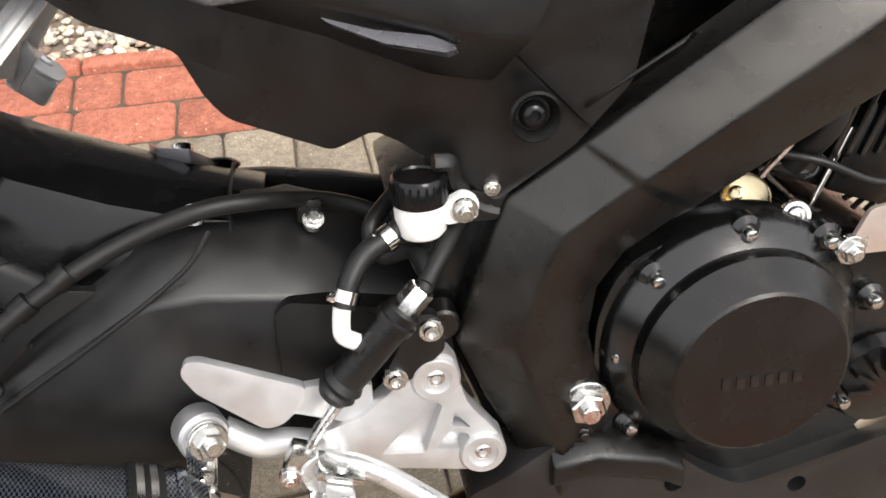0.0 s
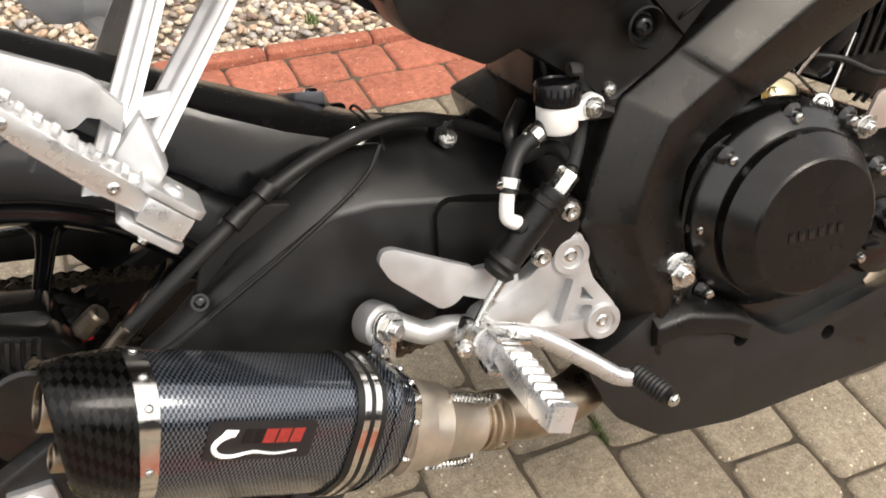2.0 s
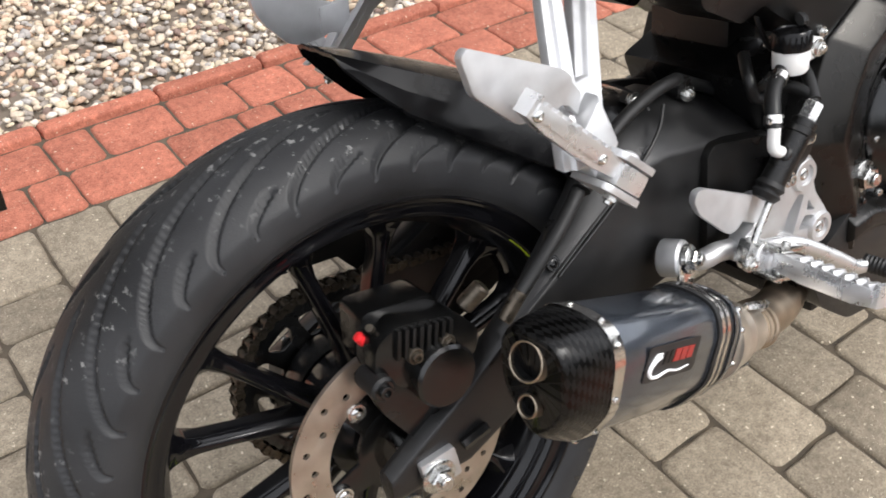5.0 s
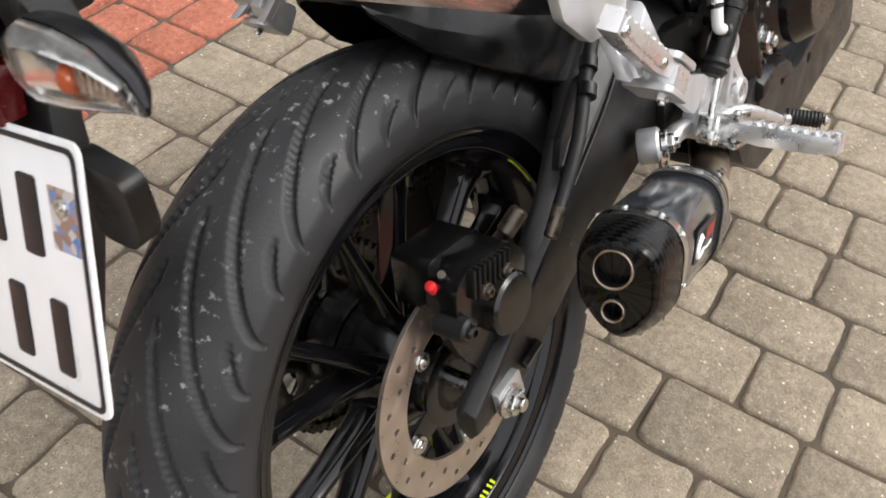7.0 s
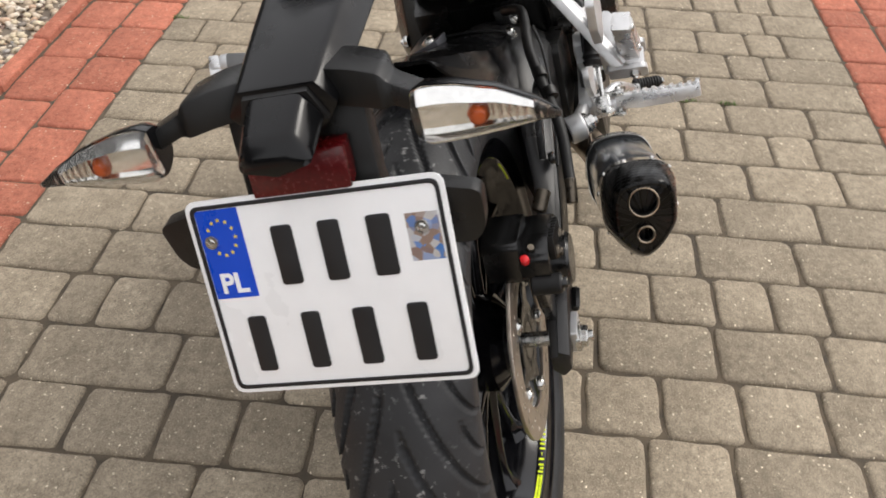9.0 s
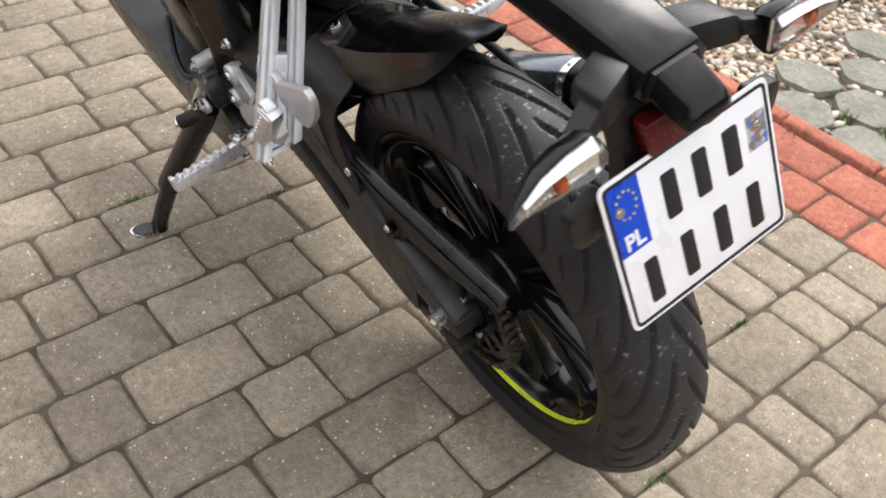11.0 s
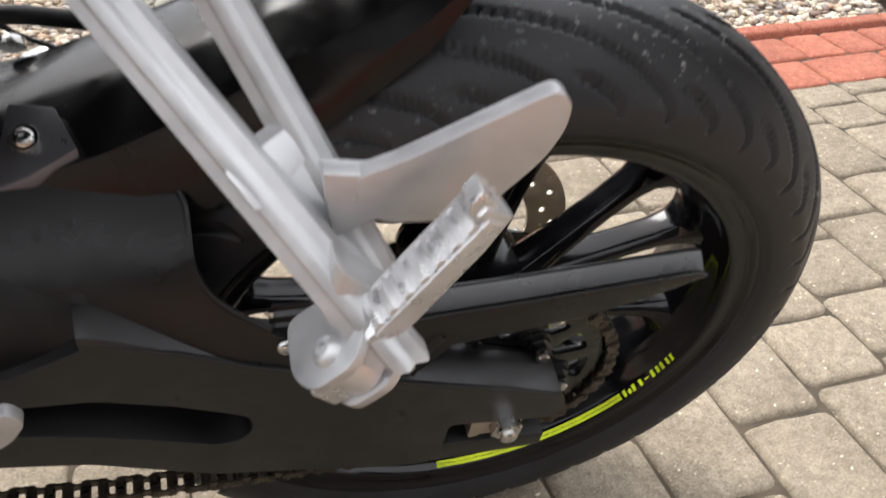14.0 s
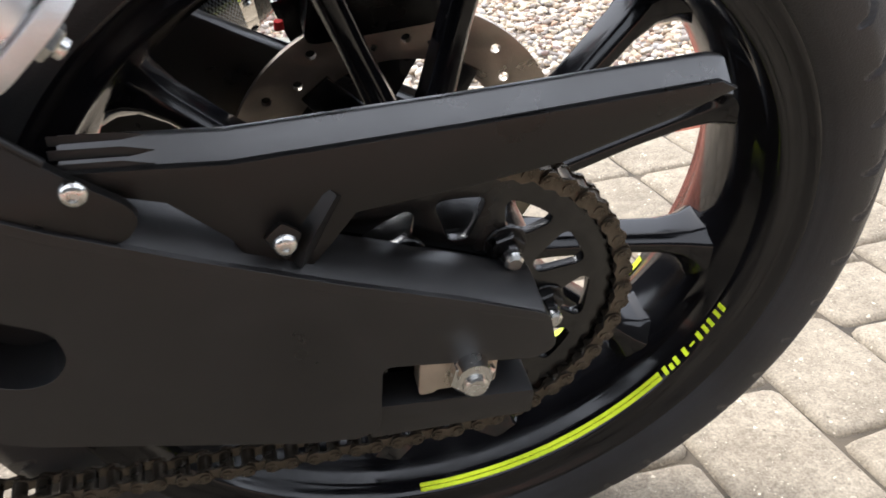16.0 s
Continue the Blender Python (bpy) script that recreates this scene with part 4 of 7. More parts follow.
for k in range(12):
    h, v = SHAPE[(k * len(SHAPE)) // 12]
    part("rivet", lathe([(0, 0.0032), (0.0014, 0.0028), (0.0024, 0.0015), (0.0024, 0)], m_at(0.2475, h * 0.86, v * 0.86), M_H * h + M_V * v, 10), ZINC, muffler)
# badge on the flank: plate, red block, white swoosh
bm_m = Matrix.Translation(m_at(0.0, 0.0405, 0)) @ Matrix((M_W, -M_H, M_V)).transposed().to_4x4()
part("badge", slab(rounded([(0.08, 0.003), (0.158, 0.003), (0.158, 0.034), (0.08, 0.034)], 0.004), -0.0006, 0.0004, 0.0002, m=bm_m), INK, muffler, "black badge plate")
for x0, x1, paint in ((0.1045, 0.1105, PLASTIC), (0.1125, 0.118, PLASTIC), (0.1195, 0.128, BADGE_RED), (0.1295, 0.138, BADGE_RED), (0.1395, 0.148, BADGE_RED)):
    part("badge_mark", slab([(x0, 0.0165), (x1, 0.0165), (x1 + 0.0015, 0.0275), (x0 + 0.0015, 0.0275)], -0.0012, -0.0006, 0.0, m=bm_m), paint, muffler, "block on the badge")
sw_pts = [(0.147, 0.0095), (0.13, 0.0075), (0.115, 0.0095), (0.1, 0.0065), (0.09, 0.008), (0.086, 0.0145), (0.09, 0.021), (0.097, 0.025)]
part("badge_swoosh", hose([bm_m @ Vector((x, -0.001, z)) for x, z in sw_pts], (0.0006, 0.0026), seg=8), WHITE, muffler, "white curved mark")
part("badge_swoosh", slab([(0.0885, 0.022), (0.092, 0.0275), (0.101, 0.027), (0.099, 0.0215), (0.094, 0.0225)], -0.0012, -0.0006, 0.0, m=bm_m), WHITE, muffler, "white curved mark")

# ---- exhaust pipe ----
pipe_pts = [M_B - M_W * 0.02, M_B + M_W * 0.03, (0.378, -0.138, 0.298), (0.419, -0.128, 0.283), (0.465, -0.112, 0.274), (0.52, -0.085, 0.274), (0.6, -0.05, 0.262), (0.8, 0.0, 0.24)]
pipe = part("exhaust_pipe", hose(pipe_pts, 0.0235, seg=28, per=8), TITAN, bike, "brown heat-tinted steel exhaust pipe")
part("pipe_sleeve", lathe([(-0.036, 0.024), (-0.036, 0.0415), (-0.014, 0.0375), (-0.012, 0.0345), (0.004, 0.0345), (0.006, 0.0325), (0.03, 0.0275), (0.045, 0.0258), (0.047, 0.022)], M_B - M_W * 0.01, M_W, 36), SLEEVE, pipe, "brushed steel sleeve")
for t in (0.042, 0.05, 0.062):
    part("weld", lathe([(-0.0018, 0.0225), (-0.001, 0.0248), (0.001, 0.0248), (0.0018, 0.0225)], M_B + M_W * t, M_W + Vector((0, 0.05, 0.04)), 30), TITAN, pipe)
for a in (1.1, -1.2):
    n = (M_V * math.sin(a) + M_H * math.cos(a) * 0.8).normalized()
    s0, s1 = M_B + n * 0.036 - M_W * 0.005, M_B + n * 0.034 + M_W * 0.04
    spring = [s0.lerp(s1, k / 60) + (M_W.cross(n) * math.cos(k * 1.25) + n * math.sin(k * 1.25)) * 0.0035 for k in range(61)]
    part("spring", hose(spring, 0.0011, seg=6, per=1), ZINC, pipe)
    for q in (s0, s1):
        part("spring_lug", rod(q - n * 0.012, q + n * 0.003, 0.0028, seg=8), ZINC, pipe)

# silencer hanger: arm with a rubber bush
seat_at = Vector((0, -0.004, -0.014))
hang = part("hanger_arm", hose([(0.3, -0.112, 0.416), (0.325, -0.116, 0.402), (0.345, -0.12, 0.404), (0.372, -0.124, 0.4)], 0.0105, seg=14), SILVER, bike, "cast silver exhaust hanger arm")
eye_at, eye_axis = Vector((0.286, -0.118, 0.421)), Vector((0.38, -0.9, 0.12)).normalized()
part("hanger_eye", lathe([(-0.012, 0.0135), (-0.012, 0.017), (-0.01, 0.0185), (0.008, 0.0185), (0.0105, 0.0165), (0.0105, 0.0135)], eye_at, eye_axis, 36), SILVER, hang)
part("bush", lathe([(-0.014, 0.0), (-0.014, 0.0138), (0.012, 0.0138), (0.014, 0.012), (0.014, 0)], eye_at, eye_axis, 28), RUBBER, hang)
bolt(bike, eye_at + eye_axis * 0.016, eye_axis, 0.0095, "hex", ZINC)
lug = slab(rounded([(0.277, 0.424), (0.298, 0.424), (0.293, 0.384), (0.273, 0.384)], 0.004), -0.1345, -0.1315, 0.001)
part("hanger_lug", lug, CHROME, muffler, "bright folded steel lug")
part("hanger_lug", box((0.278, -0.152, 0.39), (0.018, 0.028, 0.012), (15, 20, 0), 0.002), CHROME, muffler)

# ---- rider's foot controls, right side ----
seat_at = Vector((-0.002, -0.006, -0.004))
hanger_poly = rounded([(0.437, 0.449), (0.447, 0.465), (0.466, 0.462), (0.47, 0.44), (0.476, 0.418), (0.498, 0.388), (0.503, 0.37), (0.492, 0.357), (0.474, 0.358), (0.405, 0.372), (0.372, 0.372), (0.358, 0.388), (0.368, 0.408), (0.4, 0.418)], 0.006)
tri1 = rounded([(0.412, 0.383), (0.449, 0.424), (0.458, 0.42), (0.444, 0.379)], 0.003)
tri2 = rounded([(0.452, 0.381), (0.461, 0.395), (0.476, 0.391), (0.478, 0.377)], 0.003)
tri3 = rounded([(0.464, 0.4), (0.466, 0.412), (0.478, 0.396)], 0.002)
hanger_r = part("foot_hanger", slab(hanger_poly, -0.133, -0.116, 0.0022, [tri1, tri2, tri3]), SILVER, bike, "cast silver footrest hanger")
part("hanger_web", slab(rounded([(0.41, 0.382), (0.45, 0.432), (0.47, 0.43), (0.488, 0.38), (0.47, 0.37)], 0.004), -0.1215, -0.117, 0.001), SILVER, hanger_r)
for x, z in ((0.454, 0.444), (0.486, 0.373)):
    part("hanger_boss", lathe([(-0.02, 0.0), (-0.02, 0.0175), (0.002, 0.0175), (0.004, 0.016), (0.004, 0.011), (0.0015, 0.0105), (0.0015, 0)], (x, -0.133, z), (0, -1, 0), 32), SILVER, hanger_r)
    bolt(hanger_r, (x, -0.131, z), (0, -1, 0), 0.008, "button", ZINC, washer=False)
heel = slab(rounded([(0.287, 0.478), (0.291, 0.487), (0.3, 0.487), (0.366, 0.456), (0.36, 0.44), (0.347, 0.428), (0.335, 0.426), (0.295, 0.462)], 0.005), -0.142, -0.1345, 0.0025)
part("heel_guard", heel, SILVER, hanger_r, "matt silver heel plate")
part("heel_bracket", loft([[(0.352, -0.136, 0.432), (0.352, -0.136, 0.452), (0.352, -0.128, 0.452), (0.352, -0.128, 0.432)], [(0.385, -0.13, 0.415), (0.385, -0.13, 0.448), (0.385, -0.12, 0.448), (0.385, -0.12, 0.415)], [(0.41, -0.126, 0.4), (0.41, -0.126, 0.44), (0.41, -0.118, 0.44), (0.41, -0.118, 0.4)]], 0.002), SILVER, hanger_r)
# pedal with rubber toe piece
pedal = part("brake_pedal", hose([(0.352, -0.138, 0.395), (0.375, -0.15, 0.4), (0.405, -0.163, 0.396), (0.445, -0.176, 0.37), (0.472, -0.184, 0.35), (0.492, -0.19, 0.346)], 0.0105, seg=14, flat=0.72), POLISHED, bike, "silver brake pedal with a rubber toe")
part("pedal_pivot", lathe([(-0.012, 0), (-0.012, 0.0165), (0.01, 0.0165), (0.012, 0.015), (0.012, 0)], (0.37, -0.146, 0.392), (0.1, -1, 0.1), 28), POLISHED, pedal)
toe0, toe1 = Vector((0.487, -0.186, 0.35)), Vector((0.499, -0.224, 0.345))
prof = [(0, 0), (0, 0.009)] + [p for k in range(9) for p in ((0.003 + k * 0.004, 0.0098), (0.005 + k * 0.004, 0.0086))] + [(0.039, 0.009), (0.039, 0)]
part("toe_rubber", lathe(prof, toe0, toe1 - toe0, 20), RUBBER, pedal)
part("toe_stud", rod(toe1, toe1 + (toe1 - toe0).normalized() * 0.006, 0.006, seg=14, bevel=0.002), ZINC, pedal)
link_b = [(0.352, -0.15, 0.394), (0.372, -0.148, 0.425), (0.39, -0.146, 0.448)]
part("push_rod", hose(link_b, 0.0038, seg=10), ZINC, pedal)
part("clevis", box((0.355, -0.148, 0.402), (0.018, 0.016, 0.024), (0, 25, 0), 0.003), ZINC, pedal, "zinc clevis")
bolt(pedal, (0.348, -0.157, 0.394), (0, -1, 0), 0.0052, "hex", ZINC)


def foot_peg(base, tip, parent, up, name="foot_peg", hinge=True, wide=0.0125, high=1.0):
    """A cast peg with a saw-toothed upper edge, on its hinge."""
    base, tip, up = Vector(base), Vector(tip), Vector(up)
    d = (tip - base).normalized()
    n = (tip - base).length
    up = (up - d * up.dot(d)).normalized()
    w = d.cross(up)
    teeth = []
    k = 7
    for i in range(k):
        t = n * (0.2 + 0.74 * i / k)
        dt = n * 0.74 / k
        teeth += [(t, 0.0105), (t + dt * 0.25, 0.0145), (t + dt * 0.6, 0.0145), (t + dt * 0.85, 0.0095)]
    outline = [(0, -0.006), (0, 0.011), (n * 0.16, 0.012), *teeth, (n * 0.95, 0.017), (n, 0.0165), (n, -0.0045), (n * 0.8, -0.0085), (n * 0.3, -0.01)]
    m = Matrix.Translation(base) @ Matrix((d, w, up)).transposed().to_4x4()
    peg = part(name, slab([(a, b * high) for a, b in outline], -wide, wide, 0.002 * high, m=m), POLISHED, parent, "silver cast footpeg with saw teeth")
    for s in (-1, 1):
        part("peg_rail", slab([(0.02, -0.003), (n - 0.004, -0.001), (n - 0.004, 0.011 * high), (n * 0.2, 0.0115 * high), (0.02, 0.009 * high)], s * wide - 0.0015, s * wide + 0.0015, 0.0006, m=m), POLISHED, peg)
    if hinge:
        bm = box((0, 0, 0), (0.026, 0.032, 0.006), bevel=0.0015)
        bmesh.ops.transform(bm, matrix=m @ Matrix.Translation((0, 0, 0.016)), verts=bm.verts)
        low = box((0, 0, 0), (0.026, 0.032, 0.005), bevel=0.0015)
        bmesh.ops.transform(low, matrix=m @ Matrix.Translation((0, 0, -0.013)), verts=low.verts)
        part("peg_hinge", merge(bm, low), ZINC, peg)
        part("hinge_pin", rod(base + up * -0.02 + d * 0.004, base + up * 0.022 + d * 0.004, 0.0045, seg=12, bevel=0.001), ZINC, peg)
    return peg


foot_peg((0.378, -0.165, 0.388), (0.372, -0.277, 0.392), bike, (0.3, 0, 1), wide=0.0095)
# the pegs splay backwards a little
part("peg_mount", rod((0.378, -0.12, 0.388), (0.378, -0.165, 0.388), 0.013, seg=20, bevel=0.002), SILVER, hanger_r)

# rear master cylinder with reservoir, hoses and clips
seat_at = Vector((0, -0.002, -0.005))
mc0, mc1 = Vector((0.384, -0.146, 0.452)), Vector((0.434, -0.149, 0.512))
mc = part("master_cylinder", rod(mc0, mc1, 0.0125, seg=24, bevel=0.002), PLASTIC, bike, "black rear master cylinder")
md = (mc1 - mc0).normalized()
part("dust_boot", lathe([(-0.006, 0), (-0.006, 0.011), (0.0, 0.0145), (0.003, 0.012), (0.007, 0.015), (0.012, 0.0125)], mc0, md, 24), RUBBER, mc)
part("cylinder_collar", lathe([(0, 0.0125), (0.001, 0.0145), (0.007, 0.0145), (0.008, 0.0125)], mc1 - md * 0.016, md, 24), PLASTIC, mc)
part("banjo_bolt", lathe([(0, 0), (0, 0.0095), (0.016, 0.0095), (0.018, 0.008), (0.018, 0)], mc1, md, 6), ZINC, mc)
part("outlet_stub", rod(mc0.lerp(mc1, 0.5), (0.4, -0.148, 0.49), 0.01, seg=18, bevel=0.002), PLASTIC, mc)
part("cylinder_flange", slab(rounded([(0.415, 0.45), (0.432, 0.446), (0.46, 0.47), (0.455, 0.498), (0.44, 0.5)], 0.006), -0.14, -0.13, 0.002), PLASTIC, mc)
for x, z in ((0.424, 0.451), (0.45, 0.487)):
    bolt(mc, (x, -0.141, z), (0, -1, 0), 0.0058, "socket", ZINC)
part("elbow", hose([(0.401, -0.148, 0.489), (0.392, -0.147, 0.495), (0.3915, -0.146, 0.505), (0.393, -0.145, 0.516)], 0.006, seg=14), WHITE_PLASTIC, mc, "white plastic elbow")
feed = [(0.394, -0.144, 0.514), (0.4, -0.137, 0.53), (0.412, -0.128, 0.543), (0.43, -0.12, 0.55), (0.44, -0.117, 0.556)]
part("feed_hose", hose(feed, 0.0075, seg=16), RUBBER, mc)
for a, b in (((0.3965, -0.141, 0.521), (0.3985, -0.139, 0.526)), ((0.428, -0.121, 0.549), (0.434, -0.119, 0.552))):
    a, b = Vector(a), Vector(b)
    part("hose_clamp", lathe([(-0.004, 0.0078), (-0.004, 0.0092), (0.004, 0.0092), (0.004, 0.0078)], a, b - a, 20), CHROME, mc, "bright spring clamp")
    part("clamp_ear", box(tuple(a + Vector((-0.009, -0.003, 0.002))), (0.006, 0.004, 0.006), (0, 30, 0), 0.001), CHROME, mc)
part("pressure_hose", hose([(0.444, -0.149, 0.52), (0.45, -0.14, 0.53), (0.445, -0.115, 0.535), (0.425, -0.1, 0.525), (0.418, -0.095, 0.545), (0.44, -0.07, 0.56)], 0.006, seg=12), RUBBER, mc)
part("pressure_hose", hose([(0.447, -0.148, 0.527), (0.462, -0.13, 0.54), (0.475, -0.11, 0.55), (0.49, -0.09, 0.56)], 0.006, seg=12), RUBBER, mc)
res = part("fluid_reservoir", lathe([(0.0, 0.006), (0.001, 0.0145), (0.004, 0.0168), (0.022, 0.0172), (0.024, 0.0165), (0.024, 0.0)], (0.45, -0.117, 0.5475), (0, 0, 1), 40), WHITE_PLASTIC, bike, "milky white brake fluid reservoir with black cap")
part("reservoir_cap", lathe([(0, 0.0155), (0.0, 0.0183), (0.003, 0.0188), (0.0165, 0.0182), (0.0185, 0.0165), (0.0185, 0.0145), (0.017, 0.0135), (0.017, 0.0)], (0.45, -0.117, 0.5715), (0, 0, 1), 44), PLASTIC_GLOSS, res, "ribbed black screw cap")
for k in range(22):
    a = 2 * math.pi * k / 22
    part("cap_rib", box((0.45 + 0.0183 * math.cos(a), -0.117 + 0.0183 * math.sin(a), 0.5805), (0.0016, 0.0016, 0.013), (0, 0, math.degrees(a)), 0.0004), PLASTIC_GLOSS, res)
part("reservoir_lug", slab(rounded([(0.464, 0.556), (0.486, 0.558), (0.488, 0.572), (0.478, 0.578), (0.462, 0.57)], 0.005), -0.126, -0.118, 0.0015), WHITE_PLASTIC, res)
bolt(res, (0.4775, -0.127, 0.566), (0, -1, 0), 0.006, "hex", ZINC)
part("reservoir_bracket", hose([(0.515, -0.112, 0.553), (0.49, -0.112, 0.562), (0.4755, -0.112, 0.58), (0.472, -0.114, 0.594), (0.46, -0.117, 0.597)], 0.004, seg=8, flat=1.6), PLASTIC, res)
part("bracket_plate", slab(rounded([(0.468, 0.552), (0.48, 0.575), (0.515, 0.567), (0.52, 0.55)], 0.004), -0.115, -0.111, 0.001, [circle((0.497, 0.56), 0.0025, 8)]), PLASTIC, res)
bolt(res, (0.498, -0.116, 0.575), (0, -1, 0), 0.004, "hex", ZINC)

# ---- passenger footrest brackets, both sides ----
seat_at = Vector((0, 0, 0))
for s in (-1, 1):
    front, rear = (((0.1343, 0.1836), (0.2784, 0.0220)), ((0.1148, 0.1857), (0.1965, 0.0647))) if s < 0 else (((0.132, 0.2186), (0.26, 0.08)), ((0.1255, 0.1842), (0.2025, 0.085)))

    def strut(ends, half, deep):
        """A strut between its places at two heights, with a raised rib along its outer face."""
        (xa, ya), (xb, yb) = ends
        rows = []
        for z in (0.585, 0.6, 0.64, 0.7, 0.76, 0.8):
            q = (z - 0.6) / 0.15
            x, y = xa + (xb - xa) * q, ya + (yb - ya) * q
            w = half * (1.12 - 0.9 * (z - 0.585))
            rows.append([(x - w, s * (y - deep), z), (x - w, s * (y + deep * 0.45), z), (x - w * 0.45, s * (y + deep * 0.5), z), (x - w * 0.25, s * (y + deep), z), (x + w * 0.25, s * (y + deep), z), (x + w * 0.45, s * (y + deep * 0.5), z), (x + w, s * (y + deep * 0.45), z), (x + w, s * (y - deep), z)])
        return loft(rows, 0.0012)

    root = part("passenger_bracket", strut(front, 0.0118, 0.0075), SILVER, bike, "silver V-shaped passenger footrest bracket", angle=25)
    part("rear_strut", strut(rear, 0.0098, 0.0075), SILVER, root, angle=25)

    def between(q, z, out=0.0):
        """A place q of the way from the rear strut to the front one at a height."""
        k = (z - 0.6) / 0.15
        a = Vector((rear[0][0] + (rear[1][0] - rear[0][0]) * k, s * (rear[0][1] + (rear[1][1] - rear[0][1]) * k + out), z))
        b = Vector((front[0][0] + (front[1][0] - front[0][0]) * k, s * (front[0][1] + (front[1][1] - front[0][1]) * k + out), z))
        return a.lerp(b, q)

    # recessed web between the struts, closed above and below by a ledge
    part("bracket_web", loft([[between(-0.1, z, -0.006), between(1.1, z, -0.006), between(1.1, z, 0.0), between(-0.1, z, 0.0)] for z in ((0.585, 0.605, 0.628) if s < 0 else (0.585, 0.62, 0.652))], 0.001), SILVER, root)
    part("bracket_ledge", loft([[between(q, z, -0.004), between(q, z + 0.012, -0.004), between(q, z + 0.012, 0.006), between(q, z, 0.007)] for z in ((0.618,) if s < 0 else (0.642,)) for q in (-0.15, 0.5, 1.15)], 0.0015), SILVER, root)
    # foot under the struts: a block that runs out to the hinge of the peg
    hinge = Vector((0.138, s * 0.208, 0.5705)) if s < 0 else Vector((0.1395, s * 0.2215, 0.577))
    top = between(0.5, 0.6)
    lean_d = Vector((0.66, 0, 0.75))
    ahead = Vector((0.75, 0, -0.66))
    outwards = Vector((0, s, 0))
    foot_rows = []
    for q, wide, thick in ((0.0, 0.021, 0.011), (0.45, 0.0205, 0.013), (0.8, 0.02, 0.014)):
        c = (top + Vector((0, 0, 0.012))).lerp(hinge - outwards * 0.018, q)
        foot_rows.append([c + lean_d * a * wide + outwards * b * thick for a, b in ((-1, -0.6), (1, -0.6), (1, 0.6), (0.8, 1), (-0.8, 1), (-1, 0.6))])
    part("bracket_foot", loft(foot_rows, 0.002), SILVER, root)

    def lay_side(outline, y0, y1, bevel, holes=()):
        """A plate across the bike, on this side of it."""
        return slab(outline, s * y0, s * y1, bevel, holes)

    # open clevis: two cheeks with rounded ends and a web round the hinge block of the peg
    for k in (-1, 1):
        c = hinge + lean_d * 0.0125 * k
        m = Matrix.Translation(c) @ Matrix((ahead, lean_d, outwards)).transposed().to_4x4()
        part("peg_clevis", slab(rounded([(-0.019, -0.024), (0.019, -0.024), (0.021, 0.004), (0.012, 0.017), (-0.012, 0.017), (-0.021, 0.004)] if s > 0 else [(-0.02, -0.024), (0.02, -0.024), (0.021, 0.012), (0.016, 0.016), (-0.016, 0.016), (-0.021, 0.012)], 0.007 if s > 0 else 0.003), -0.0026, 0.0026, 0.0016, m=m), SILVER, root)
        bolt(root, c + lean_d * 0.0026 * k + outwards * 0.003, lean_d * k, 0.0068 if k > 0 else 0.0052, "button" if k > 0 else "hex", SILVER if k > 0 else ZINC, washer=False)
    part("clevis_web", box(tuple(hinge - outwards * 0.021), (0.038, 0.006, 0.026), (0, 41, 0), 0.0018), SILVER, root)
    if s < 0:
        part("hinge_block", box(tuple(hinge + outwards * 0.001), (0.026, 0.026, 0.017), (0, 41, 0), 0.0015), POLISHED, root)
    else:
        part("hinge_block", lathe([(-0.0098, 0), (-0.0098, 0.0125), (-0.0085, 0.0138), (0.0085, 0.0138), (0.0098, 0.0125), (0.0098, 0)], hinge + outwards * 0.0015, lean_d, 24), POLISHED, root)
    part("hinge_stop", box(tuple(hinge + ahead * 0.009 + outwards * 0.003), (0.018, 0.02, 0.017), (0, 41, 0), 0.002), POLISHED, root)
    outline = [(0.0305, 0.682), (0.036, 0.687), (0.112, 0.653), (0.1205, 0.645), (0.118, 0.635), (0.1, 0.622), (0.07, 0.6255), (0.0375, 0.655)] if s < 0 else [(0.0438, 0.667), (0.0434, 0.681), (0.051, 0.6885), (0.112, 0.6585), (0.131, 0.652), (0.13, 0.632), (0.1157, 0.6225), (0.088, 0.6195), (0.0727, 0.6245), (0.0505, 0.651)]
    part("heel_guard", lay_side(rounded(outline, 0.0035 if s < 0 else 0.006), 0.179, 0.187, 0.0025), SILVER, root, "matt silver heel plate")
    part("heel_bracket", loft([[(x - 0.002, s * (y - 0.005), z - h), (x + 0.002, s * (y - 0.005), z + h), (x + 0.002, s * (y + 0.005), z + h), (x - 0.002, s * (y + 0.005), z - h)] for x, y, z, h in (((0.105, 0.181, 0.64, 0.011), (0.118, 0.181, 0.634, 0.009), (0.128, 0.179, 0.622, 0.008)) if s < 0 else ((0.11, 0.181, 0.638, 0.013), (0.126, 0.181, 0.638, 0.014), (0.142, 0.179, 0.634, 0.02)))], 0.0015), SILVER, root)
    base, tip = (Vector((0.134, -0.21, 0.576)), Vector((0.06, -0.206, 0.645))) if s < 0 else (Vector((0.136, 0.2205, 0.583)), Vector((0.079, 0.2125, 0.6575)))
    along = (tip - base).normalized()
    if s < 0:
        foot_peg(base, tip, root, (0.66, s * 0.12, 0.75), "folded_peg", hinge=False, wide=0.0085, high=0.8)
        for q in (0.25, 0.92):
            bolt(root, base.lerp(tip, q) + outwards * 0.009, (0, s, 0), 0.0042, "button", ZINC, washer=False)
    else:
        # toothed edge towards the heel plate, hooked at its tip
        peg = foot_peg(base, tip, root, (0.78, 0.2, 0.6), "folded_peg", hinge=False, wide=0.0085, high=0.8)
